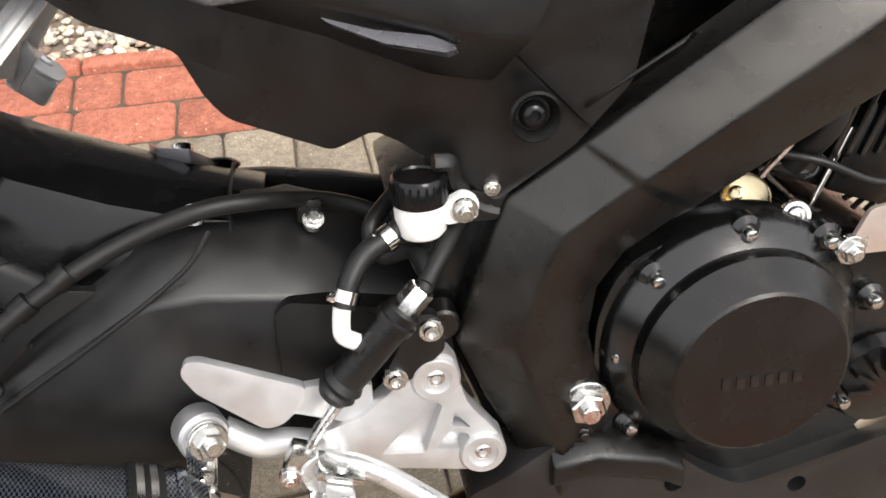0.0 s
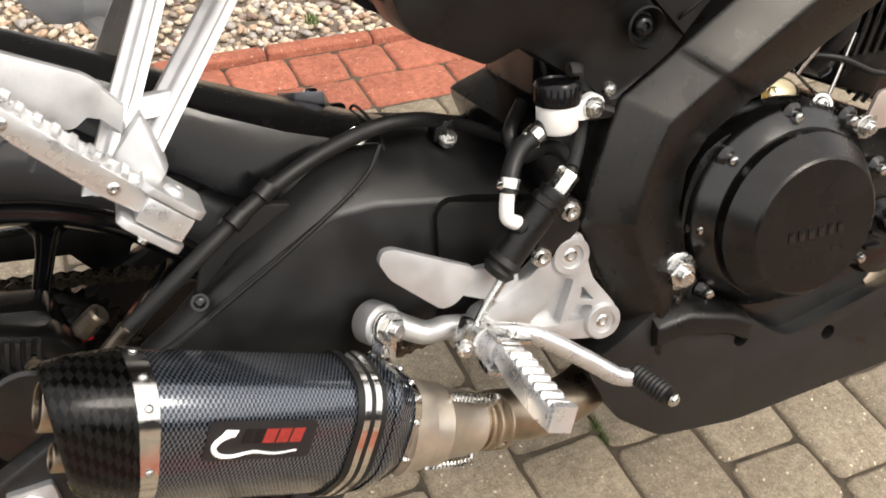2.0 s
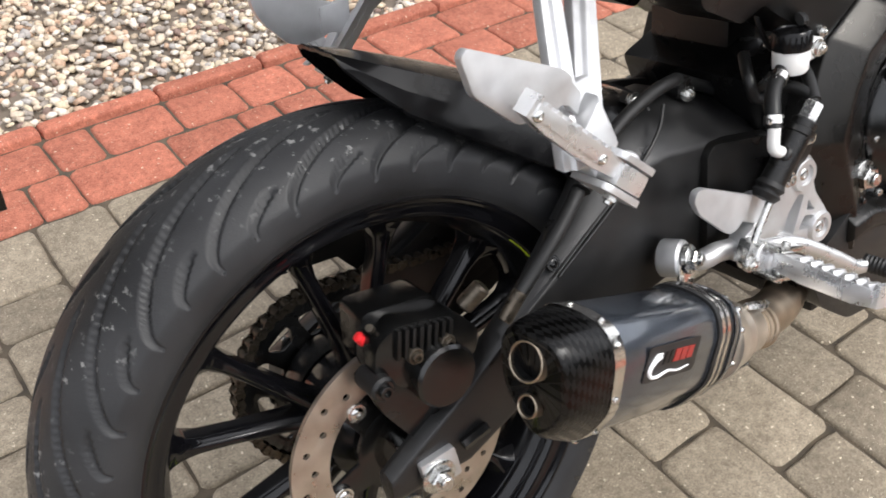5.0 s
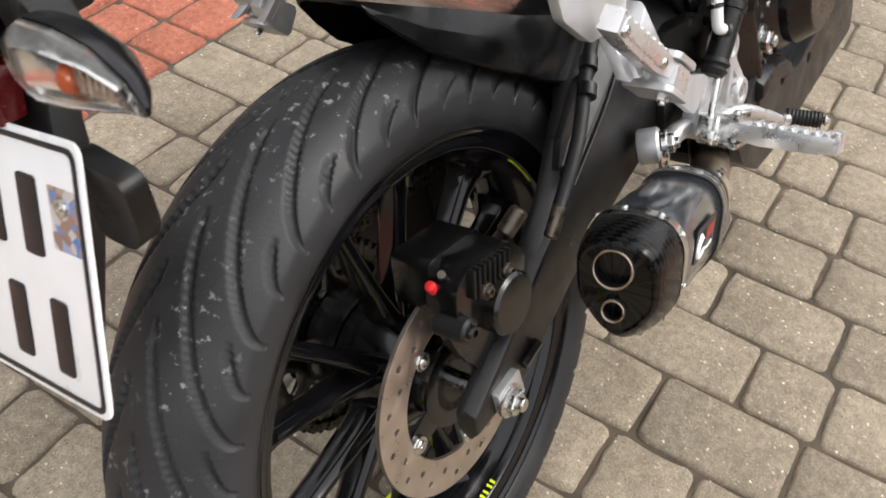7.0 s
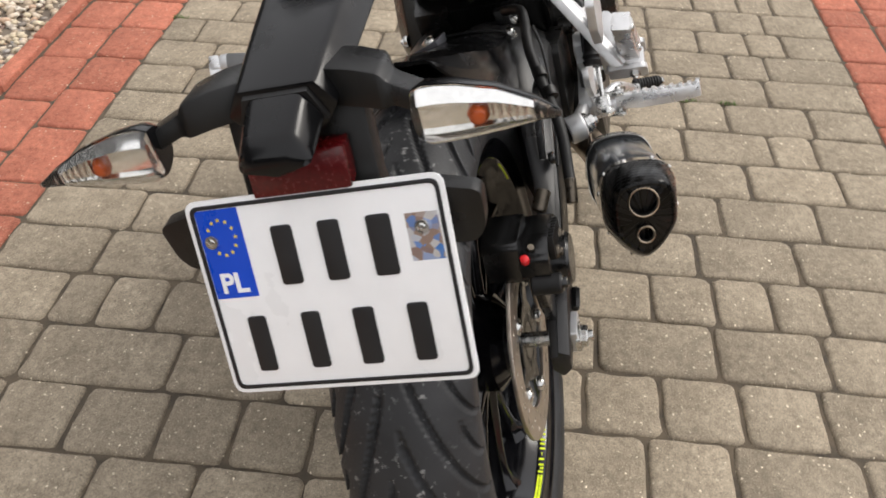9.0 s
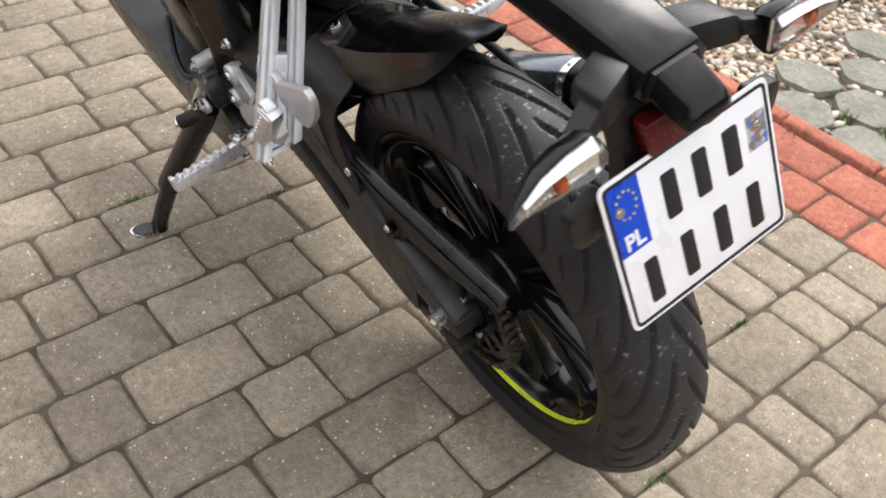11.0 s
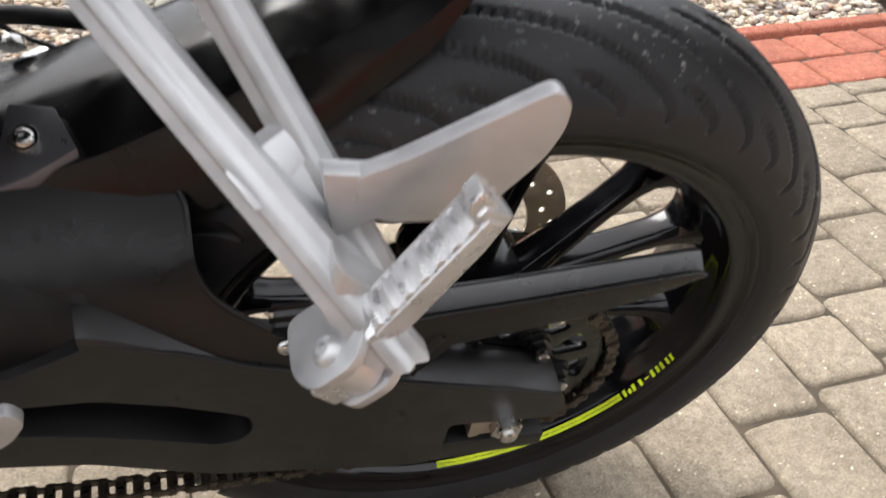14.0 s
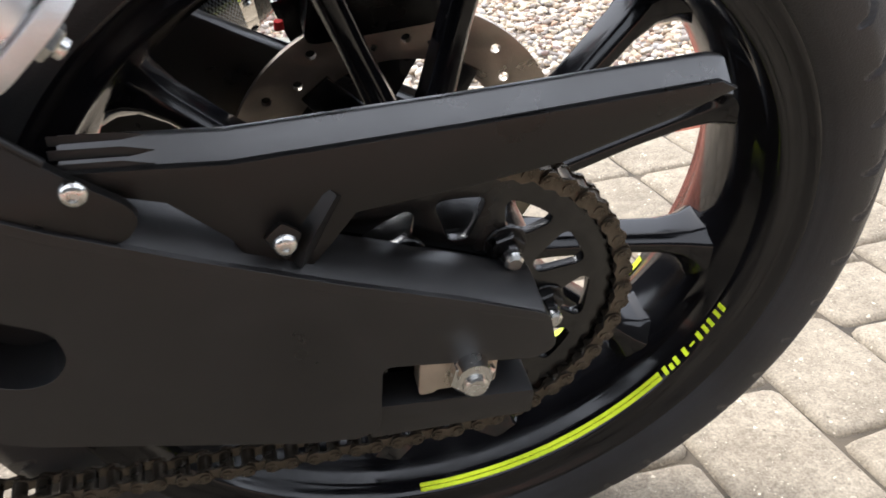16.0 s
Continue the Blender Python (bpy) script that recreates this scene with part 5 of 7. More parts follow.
        part("peg_hook", loft([[tip + along * a + Vector((0.78, 0.2, 0.6)) * b + outwards * c for a, b, c in ((-0.012 + k, 0.004, -0.007), (0.002 + k, 0.004, -0.007), (0.002 + k, 0.004, 0.007), (-0.012 + k, 0.004, 0.007))] if k == 0 else [tip + along * a + Vector((0.78, 0.2, 0.6)) * 0.018 + outwards * c for a, c in ((-0.004, -0.006), (0.006, -0.006), (0.006, 0.006), (-0.004, 0.006))] for k in (0, 1)], 0.002), POLISHED, peg)

# ---- frame spars ----
seat_at = Vector((0, 0, 0))
# upper edge, ridge and lower edge along the beam, from the steering head down to the pivot
SPAR = (((0.86, 0.8), (0.887, 0.775), (0.93, 0.73)), ((0.69, 0.685), (0.713, 0.662), (0.757, 0.617)), ((0.626, 0.643), (0.648, 0.62), (0.695, 0.583)), ((0.572, 0.606), (0.594, 0.583), (0.645, 0.554)), ((0.56, 0.598), (0.582, 0.575), (0.632, 0.547)), ((0.556, 0.594), (0.578, 0.571), (0.628, 0.544)), ((0.507, 0.562), (0.532, 0.543), (0.587, 0.517)), ((0.486, 0.511), (0.513, 0.501), (0.569, 0.492)), ((0.470, 0.457), (0.5, 0.455), (0.564, 0.456)), ((0.491, 0.403), (0.516, 0.405), (0.572, 0.421)), ((0.514, 0.356), (0.532, 0.36), (0.583, 0.378)), ((0.527, 0.32), (0.542, 0.318), (0.565, 0.314)))
for s in (-1, 1):
    sections = []
    for k, (t, m, b) in enumerate(SPAR):
        proud = 0.0035 if k <= 4 else 0.0
        m = (t[0] + 0.43 * (b[0] - t[0]), t[1] + 0.43 * (b[1] - t[1]))
        sections.append([(t[0], s * 0.085, t[1]), (t[0], s * (0.121 + proud), t[1]), (m[0], s * (0.144 + proud), m[1]), (b[0], s * (0.13 + proud), b[1]), (b[0], s * 0.085, b[1])])
    part("frame_spar", loft(sections, 0.006, least=14), FRAME, bike, "satin black beam frame")
bolt(bike, (0.562, -0.136, 0.398), (0, -1, 0), 0.0125, "hex", ZINC, "pivot_bolt")
bolt(bike, (0.561, -0.134, 0.37), (0, -1, 0), 0.0055, "hex", ENGINE)
part("frame_lug", rod((0.462, -0.1, 0.47), (0.462, -0.122, 0.47), 0.012, bevel=0.002), FRAME, bike)
part("inner_frame", box((0.5, 0, 0.45), (0.07, 0.19, 0.2), (0, -20, 0), 0.01), ENGINE, bike)

# ---- engine ----
seat_at = Vector((0, -0.011, -0.006))
CASE = Vector((0.675, -0.1115, 0.439))
case = part("crankcase", slab(rounded([(0.57, 0.36), (0.572, 0.47), (0.59, 0.51), (0.64, 0.53), (0.72, 0.53), (0.79, 0.51), (0.85, 0.47), (0.87, 0.36), (0.8, 0.3), (0.65, 0.29)], 0.03), -0.112, 0.12, 0.012), ENGINE, bike, "black enamelled engine with a round side cover")
flange = lathe([(-0.02, 0.0), (-0.02, 0.101), (0.002, 0.1), (0.009, 0.095), (0.02, 0.0825), (0.02, 0)], CASE, (0, -1, 0), 72)
part("clutch_cover", flange, ENGINE, case)
part("cover_ring", lathe([(0.012, 0.0815), (0.03, 0.0808), (0.0325, 0.079), (0.051, 0.0655), (0.0525, 0.063), (0.0525, 0.0)], CASE, (0, -1, 0), 72), COVER, case, "round satin black cover", angle=20)
for k in range(6):
    part("cover_mark", box((CASE.x - 0.026 + 0.0105 * k, CASE.y - 0.0529, CASE.z - 0.004), (0.006, 0.0012, 0.010), (0, -4, 0), 0.0003), ENGINE, case, "small embossed bar")
for x, y, z in ((0.61, -0.126, 0.501), (0.586, -0.121, 0.439), (0.673, -0.127, 0.53), (0.735, -0.127, 0.517), (0.779, -0.127, 0.462), (0.77, -0.127, 0.372), (0.6, -0.121, 0.37)):
    part("bolt_boss", rod((x, y + 0.02, z), (x, y + 0.003, z), 0.0115, bevel=0.004), ENGINE, case)
    part("bolt", lathe([(-0.003, 0.0052), (0.0035, 0.0052), (0.0052, 0.0043), (0.006, 0.0022), (0.006, 0)], (x, y + 0.002, z), (0, -1, 0), 14), ZINC, case)
cap_at, cap_axis = Vector((0.694, -0.075, 0.5325)), Vector((-0.3, -0.8, 0.5)).normalized()
part("oil_cap", lathe([(-0.02, 0.012), (-0.004, 0.0165), (0, 0.018), (0.003, 0.018), (0.004, 0.0168), (0.003, 0.0155), (0.0024, 0.006), (0.0024, 0)], cap_at, cap_axis, 36), BRASSY, case, "gold-coloured steel plug")
part("oil_cap_core", lathe([(0.002, 0.0058), (0.0055, 0.0055), (0.006, 0.0045), (0.006, 0.0025), (0.004, 0.0022), (0.004, 0)], cap_at + Vector((-0.008, 0.0, 0.004)), cap_axis, 16), BRASSY, case)
part("small_cover", lathe([(0, 0.0), (0, 0.04), (0.01, 0.036), (0.014, 0.02), (0.014, 0)], (0.8, -0.115, 0.385), (0, -1, 0), 40), ENGINE, case)
for k in range(6):
    part("cover_fin", box((0.8 + 0.024 * math.cos(k * 0.5 + 0.6), -0.131, 0.385 + 0.024 * math.sin(k * 0.5 + 0.6)), (0.02, 0.01, 0.004), (0, -math.degrees(k * 0.5 + 0.6), 0), 0.001), PLASTIC, case)
# cylinder with fins, head, and small fittings
cyl = part("cylinder", box((0.79, 0.0, 0.6), (0.13, 0.17, 0.15), (0, 22, 0), 0.012), ENGINE, bike, "black finned engine cylinder")
for k in range(9):
    part("fin", box((0.745 + 0.012 * k, -0.086, 0.6), (0.005, 0.016, 0.075), (0, 18, 0), 0.0015), ENGINE, cyl)
part("cylinder_head", box((0.81, 0.0, 0.7), (0.15, 0.2, 0.09), (0, 22, 0), 0.014), ENGINE, cyl)
part("coolant_hose", hose([(0.72, -0.085, 0.56), (0.735, -0.105, 0.6), (0.74, -0.1, 0.65), (0.76, -0.08, 0.7)], 0.009), RUBBER, cyl)
part("cable", hose([(0.7, -0.095, 0.575), (0.73, -0.108, 0.57), (0.78, -0.11, 0.55), (0.84, -0.1, 0.56)], 0.003), RUBBER, cyl)
part("cable", hose([(0.69, -0.1, 0.56), (0.71, -0.11, 0.6), (0.73, -0.1, 0.66), (0.75, -0.09, 0.72)], 0.0025), CHROME, cyl)
seat_at = Vector((0, 0, 0))
part("guide_rod", rod((0.7378, -0.1, 0.5195), (0.7603, -0.1, 0.5795), 0.002, seg=10), CHROME, cyl, "thin bright guide rod")
for a, b in (((0.7091, -0.092, 0.5531), (0.7206, -0.092, 0.5679)), ((0.7233, -0.092, 0.5503), (0.732, -0.092, 0.5637)), ((0.7345, -0.092, 0.5402), (0.7431, -0.092, 0.5569)), ((0.7692, -0.092, 0.5196), (0.7746, -0.092, 0.539)), ((0.778, -0.092, 0.5112), (0.7841, -0.092, 0.5407)), ((0.7887, -0.092, 0.5081), (0.7931, -0.092, 0.5361))):
    a, b = Vector(a), Vector(b)
    part("fin", hose([a, a.lerp(b, 0.5) + Vector((0.003, -0.003, -0.003)), b], 0.0022, seg=8), ENGINE, cyl)
part("coil_box", box((0.7837, -0.085, 0.5558), (0.05, 0.03, 0.07), (0, 20, 0), 0.006), PLASTIC, cyl)
part("cable", hose([(0.696, -0.098, 0.5543), (0.732, -0.1, 0.5228), (0.7806, -0.1, 0.5006)], 0.0016, seg=8), CHAIN, cyl)
bolt(cyl, (0.7187, -0.1150, 0.5223), (-0.1, -0.9, 0.3), 0.0075, "button", ZINC)
seat_at = Vector((0, -0.011, -0.006))
shield = slab(rounded([(0.745, 0.505), (0.76, 0.54), (0.83, 0.55), (0.84, 0.5), (0.785, 0.495), (0.78, 0.505)], 0.005), -0.128, -0.124, 0.001)
part("engine_plate", shield, surface("pinkish_bare_steel", (0.62, 0.53, 0.48), 0.35, metal=0.7, vary=0.1), case, "bare steel bracket plate")
bolt(case, (0.75, -0.128, 0.509), (0, -1, 0), 0.0075, "hex", ZINC)
part("engine_pipe", hose([(0.8, -0.1, 0.33), (0.84, -0.105, 0.36), (0.88, -0.1, 0.42)], 0.014), TITAN, case)
part("front_sprocket_cover", slab(rounded([(0.47, 0.27), (0.48, 0.36), (0.53, 0.39), (0.6, 0.37), (0.6, 0.27), (0.54, 0.25)], 0.02), 0.09, 0.125, 0.008), PLASTIC, case)
bolt(case, (0.478, 0.138, 0.484), (0, 1, 0), 0.006, "hex", ZINC)

# left side of the engine: generator cover with its bolts, hoses and a cable
seat_at = Vector((0, 0, 0))
part("generator_cover", lathe([(-0.02, 0.0), (-0.02, 0.08), (0.004, 0.078), (0.01, 0.071), (0.016, 0.066), (0.02, 0.055), (0.022, 0.0)], (0.685, 0.112, 0.41), Y_AXIS, 60), ENGINE, case)
for k in range(8):
    a = radians(22 + 45 * k)
    bolt(case, (0.685 + 0.0745 * math.cos(a), 0.1165, 0.41 + 0.0745 * math.sin(a)), Y_AXIS, 0.0055, "hex", ZINC, washer=False)
for pts, r in (([(0.62, 0.125, 0.53), (0.66, 0.15, 0.53), (0.72, 0.15, 0.5), (0.77, 0.13, 0.45), (0.8, 0.11, 0.4)], 0.009), ([(0.64, 0.13, 0.55), (0.7, 0.15, 0.56), (0.76, 0.14, 0.54), (0.82, 0.12, 0.5)], 0.006), ([(0.6, 0.13, 0.36), (0.66, 0.16, 0.33), (0.73, 0.15, 0.33), (0.8, 0.12, 0.36)], 0.005)):
    part("engine_hose", hose(pts, r, seg=12), RUBBER, case)
for k in range(5):
    part("cover_fin", box((0.74 + 0.014 * k, 0.118, 0.52 - 0.006 * k), (0.005, 0.02, 0.05), (0, 20, 0), 0.001), ENGINE, case)

# ---- belly pan ----
seat_at = Vector((0, 0, 0))
for s in (-1, 1):
    nose = [(0.845, 0.336), (0.95, 0.345), (0.95, 0.24)] if s < 0 else [(0.845, 0.33), (0.98, 0.345), (1.14, 0.4), (1.14, 0.33), (0.98, 0.262)]
    pan = slab(rounded([(0.468, 0.326), (0.5, 0.34), (0.542, 0.368), (0.624, 0.35), (0.66, 0.318), (0.691, 0.298), *nose, (0.864, 0.235), (0.64, 0.214), (0.551, 0.222), (0.5, 0.26)], 0.012), s * (0.14 if s < 0 else 0.162), s * 0.085, 0.013 if s < 0 else 0.02, [circle((0.636, 0.31), 0.008, 16), circle((0.742, 0.29), 0.008, 16)] if s < 0 else [])
    body = part("belly_pan", pan, ARM if s < 0 else PLASTIC, bike, "matt black plastic belly pan")
    step = loft([[(x, s * 0.142, z - 0.03), (x, s * 0.15, z - 0.024), (x, s * 0.15, z - 0.006), (x, s * 0.135, z + 0.004), (x, s * 0.1, z + 0.004), (x, s * 0.1, z - 0.03)] for x, z in ((0.535, 0.358), (0.57, 0.363), (0.62, 0.35), (0.64, 0.338))], 0.004)
    part("pan_step", step, PLASTIC, body)
    if s < 0:
        bolt(body, (0.742, -0.122, 0.29), (0, -1, 0), 0.006, "button", ZINC)
        part("hole_wall", lathe([(0, 0.0), (0, 0.009)], (0.636, -0.12, 0.31), (0, -1, 0), 16), RUBBER, body)
part("pan_floor", box((0.72, 0, 0.235), (0.36, 0.2, 0.02), (0, -3, 0), 0.006), PLASTIC, bike)

# ---- side covers, underseat and tail cowl ----
for s in (-1, 1):
    outline = rounded([(0.225, 0.73), (0.268, 0.695), (0.315, 0.675), (0.327, 0.645), (0.337, 0.63), (0.398, 0.6), (0.425, 0.612), (0.441, 0.602), (0.5, 0.56), (0.553, 0.594), (0.59, 0.634), (0.6, 0.684), (0.68, 0.755), (0.68, 0.83), (0.23, 0.83)], 0.006)
    shell = slab(outline, s * 0.119, s * 0.05, 0.006)
    for v in shell.verts:
        v.co.y -= s * 0.3 * max(0.0, 0.655 - v.co.z) * min(1.0, max(0.0, (0.5 - v.co.x) / 0.06))
    cover = part("side_cover", shell, PLASTIC, bike, "matt black plastic side cover")
    fold = loft([[(x, s * 0.117, z), (x + 0.02, s * 0.138, z + h), (x + 0.035, s * 0.138, z + h + 0.03), (x + 0.03, s * 0.11, z + h + 0.05)] for x, z, h in ((0.33, 0.7, 0.012), (0.4, 0.675, 0.02), (0.46, 0.648, 0.028), (0.5, 0.64, 0.03))], 0.003)
    part("cover_fold", fold, PLASTIC, cover)
    ledge = loft([[(0.398, s * 0.135, 0.692), (0.402, s * 0.137, 0.689), (0.405, s * 0.135, 0.686)], [(0.427, s * 0.136, 0.683), (0.432, s * 0.1445, 0.677), (0.436, s * 0.135, 0.672)], [(0.46, s * 0.136, 0.677), (0.466, s * 0.149, 0.67), (0.47, s * 0.135, 0.663)], [(0.474, s * 0.134, 0.67), (0.475, s * 0.136, 0.668), (0.476, s * 0.134, 0.665)]], 0.0)
    part("cover_crease", ledge, GREY_COWL, cover)
    part("cover_cup", lathe([(0.004, 0.017), (0.006, 0.0155), (0.0, 0.012), (-0.004, 0.011), (-0.004, 0)], (0.525, s * 0.122, 0.618), (0, s, 0), 28), PLASTIC, cover)
    bolt(cover, (0.525, s * 0.12, 0.618), (0, s, 0.1), 0.0085, "button", ZINC if s > 0 else PLASTIC_GLOSS, washer=False)
    # lower panel edge that runs up to the frame, and the raised triangle round the bolt
    part("cover_ridge", loft([[(0.51, s * 0.118, 0.66), (0.515, s * 0.1235, 0.6565), (0.52, s * 0.118, 0.652)], [(0.555, s * 0.118, 0.612), (0.561, s * 0.125, 0.608), (0.567, s * 0.118, 0.603)]], 0.0), PLASTIC, cover)
    part("cover_rail", loft([[(0.562, s * 0.112, 0.612), (0.558, s * 0.121, 0.62), (0.566, s * 0.118, 0.626), (0.57, s * 0.11, 0.62)], [(0.625, s * 0.112, 0.648), (0.621, s * 0.121, 0.656), (0.629, s * 0.118, 0.663), (0.634, s * 0.11, 0.657)]], 0.0015), FRAME, cover)
    cowl = loft([[(x, s * (w - 0.05), z0), (x, s * (w - 0.012), z0 + 0.006), (x, s * w, z0 + 0.03), (x, s * (w - 0.022), z1), (x, s * (w - 0.06), z1)] for x, z0, z1, w in ((0.42, 0.704, 0.76, 0.15), (0.34, 0.696, 0.765, 0.15), (0.3, 0.712, 0.78, 0.15), (0.248, 0.732, 0.795, 0.149), (0.173, 0.764, 0.82, 0.14), (0.109, 0.79, 0.84, 0.122), (0.04, 0.812, 0.855, 0.1), (-0.03, 0.83, 0.862, 0.08))], 0.003)
    tail = part("tail_cowl", cowl, GREY_COWL, bike, "dark grey metallic tail cowl")
    for k in range(6):
        part("cowl_mark", box((0.3175 - 0.0108 * k, s * 0.1488, 0.7345 + 0.0052 * k), (0.0075, 0.0044, 0.02), (0, 30, 0), 0.0004), WHITE, tail, "pale printed bar")
    part("cowl_slot", slab(rounded([(0.346, 0.717), (0.342, 0.724), (0.328, 0.734), (0.323, 0.732), (0.327, 0.724), (0.34, 0.715)], 0.004), s * 0.1462, s * 0.148, 0.0005), RUBBER, tail)
part("seat", loft([[(x, -w, z), (x, -w * 0.8, z + h), (x, 0, z + h * 1.15), (x, w * 0.8, z + h), (x, w, z)] for x, w, z, h in ((0.62, 0.11, 0.78, 0.04), (0.42, 0.125, 0.765, 0.045), (0.25, 0.12, 0.79, 0.045), (0.08, 0.1, 0.825, 0.04), (-0.08, 0.06, 0.845, 0.025))], 0.006), RUBBER, bike, "black grained seat")
part("undertray", loft([[(x, -w, z), (x, w, z), (x, w, z + 0.05), (x, -w, z + 0.05)] for x, w, z in ((0.5, 0.08, 0.66), (0.38, 0.085, 0.625), (0.3, 0.09, 0.7), (0.15, 0.085, 0.765), (-0.05, 0.06, 0.79))], 0.006), PLASTIC, bike)
part("battery_box", loft([[(0.31, -0.1, 0.665), (0.31, 0.1, 0.665), (0.31, 0.1, 0.72), (0.31, -0.1, 0.72)], [(0.36, -0.1, 0.622), (0.36, 0.1, 0.622), (0.36, 0.1, 0.72), (0.36, -0.1, 0.72)], [(0.46, -0.1, 0.605), (0.46, 0.1, 0.605), (0.46, 0.1, 0.72), (0.46, -0.1, 0.72)]], 0.01), PLASTIC, bike)
# panel and wiring under the seat
part("splash_flap", loft([[(x0, y, z) , (x0 + 0.045, y, z), (x0 + 0.045, y + 0.11, z), (x0, y + 0.11, z)] for x0, y, z in ((0.467, -0.025, 0.49), (0.473, -0.025, 0.555), (0.476, -0.025, 0.63))], 0.004), PLASTIC, bike)
part("cable", hose([(0.47, -0.06, 0.62), (0.462, -0.07, 0.585), (0.475, -0.075, 0.555), (0.5, -0.07, 0.54)], 0.003, seg=8), RUBBER, bike)
part("rear_brake_switch", rod((0.49, -0.06, 0.55), (0.49, -0.09, 0.555), 0.008, bevel=0.002), CHROME, bike)

# ---- tail boom, lamp, number plate and indicators ----
boom = part("tail_boom", loft([[(x, -w, z), (x, -w * 0.7, z + h), (x, w * 0.7, z + h), (x, w, z), (x, w * 0.6, z - 0.02), (x, -w * 0.6, z - 0.02)] for x, w, z, h in ((0.0, 0.055, 0.8, 0.02), (-0.08, 0.05, 0.792, 0.02), (-0.16, 0.045, 0.778, 0.02), (-0.236, 0.04, 0.764, 0.018))], 0.004), PLASTIC_GLOSS, bike, "black plastic plate carrier boom")
nose = [[(x, -w, z), (x, -w * 0.62, z + h), (x, w * 0.62, z + h), (x, w, z), (x, 0, z - d)] for x, w, z, h, d in ((-0.228, 0.03, 0.762, 0.019, 0.012), (-0.242, 0.03, 0.757, 0.0195, 0.014), (-0.272, 0.0275, 0.747, 0.0175, 0.01), (-0.279, 0.024, 0.744, 0.008, 0.004))]
part("plate_lamp", loft(nose, 0.005), PLASTIC_GLOSS, boom, "rounded black plate lamp housing")
part("lamp_groove", loft([[(x, -w, z), (x, -w * 0.72, z + h), (x, w * 0.72, z + h), (x, w, z)] for x, w, z, h in ((-0.236, 0.0315, 0.757, 0.0215), (-0.24, 0.0315, 0.756, 0.0215))], 0.0), RUBBER, boom)
part("carrier_plate", loft([[(x, -w, z), (x, w, z), (x + 0.02, w, z), (x + 0.02, -w, z)] for x, w, z in ((-0.215, 0.05, 0.775), (-0.238, 0.05, 0.7), (-0.25, 0.06, 0.66), (-0.282, 0.05, 0.58))], 0.003), PLASTIC, boom)
for s in (-1, 1):
    part("carrier_ear", slab(rounded([(0.08, 0.7), (0.12, 0.69), (0.117, 0.66), (0.108, 0.648), (0.08, 0.65)], 0.008), -0.008, 0.006, 0.003, m=Matrix.Translation((-0.243, 0, 0.004)) @ Matrix(((0, 1, 0, 0), (-1 * s, 0, 0, 0), (0, 0, 1, 0), (0, 0, 0, 1)))), PLASTIC, boom)
part("rear_reflector", loft([[(-0.254, -0.036, 0.71), (-0.254, 0.036, 0.71), (-0.238, 0.036, 0.71), (-0.238, -0.036, 0.71)], [(-0.246, -0.036, 0.738), (-0.246, 0.036, 0.738), (-0.23, 0.036, 0.738), (-0.23, -0.036, 0.738)]], 0.002), RED, boom, "dark red reflector")
# plate: white sheet, raised border, blue band and bars for its characters
pl_up = Vector((0.0485, 0, 0.1415)).normalized()
pl_m = Matrix.Translation((-0.2742, -0.0025, 0.6402)) @ Matrix((Vector((0, -1, 0)), Vector((0, -1, 0)).cross(pl_up) * -1, pl_up)).transposed().to_4x4()
W2, H2 = 0.095, 0.0755


def on_plate(outline, y0, y1, bevel=0.0, holes=()):
    return slab(outline, -y0, -y1, bevel, holes, m=pl_m)


def rect(x0, z0, x1, z1):
    return [(x0, z0), (x1, z0), (x1, z1), (x0, z1)]


plate = part("number_plate", on_plate(rounded(rect(-W2, -H2, W2, H2), 0.009), -0.001, 0.001, 0.0006), WHITE, bike, "white two-line number plate with a blue band")
part("plate_border", on_plate(rounded(rect(-W2 + 0.0035, -H2 + 0.0035, W2 - 0.0035, H2 - 0.0035), 0.007), 0.0008, 0.002, 0.0004, [rounded(rect(-W2 + 0.0065, -H2 + 0.0065, W2 - 0.0065, H2 - 0.0065), 0.005)]), INK, plate, "black raised border")
part("plate_band", on_plate(rect(-W2 + 0.007, 0.0015, -W2 + 0.04, H2 - 0.007), 0.0008, 0.0014), BLUE, plate, "blue band with a ring of yellow stars")
for k in range(12):
    a = 2 * math.pi * k / 12
    cx, cz = -W2 + 0.0235 + 0.0105 * math.cos(a), 0.0475 + 0.013 * math.sin(a)
    star = [(cx + (0.0017 if j % 2 == 0 else 0.0008) * math.sin(math.pi * j / 5), cz + (0.0017 if j % 2 == 0 else 0.0008) * math.cos(math.pi * j / 5)) for j in range(10)]
    part("star", on_plate(star, 0.0014, 0.0018), YELLOW, plate)
letters = bpy.data.curves.new("country_letters", "FONT")
letters.body, letters.size, letters.extrude, letters.offset = "PL", 0.021, 0.0003, 0.0006
letters.align_x = "CENTER"
tmp = bpy.data.objects.new("country_letters", letters)
scene.collection.objects.link(tmp)
letter_mesh = bpy.data.meshes.new_from_object(tmp.evaluated_get(bpy.context.evaluated_depsgraph_get()))
bpy.data.objects.remove(tmp)
letter_mesh.materials.clear()
letter_mesh.transform(pl_m @ Matrix.Translation((-W2 + 0.0235, -0.0017, 0.006)) @ Matrix.Rotation(radians(90), 4, "X"))
part("country_letters", letter_mesh, WHITE, plate)
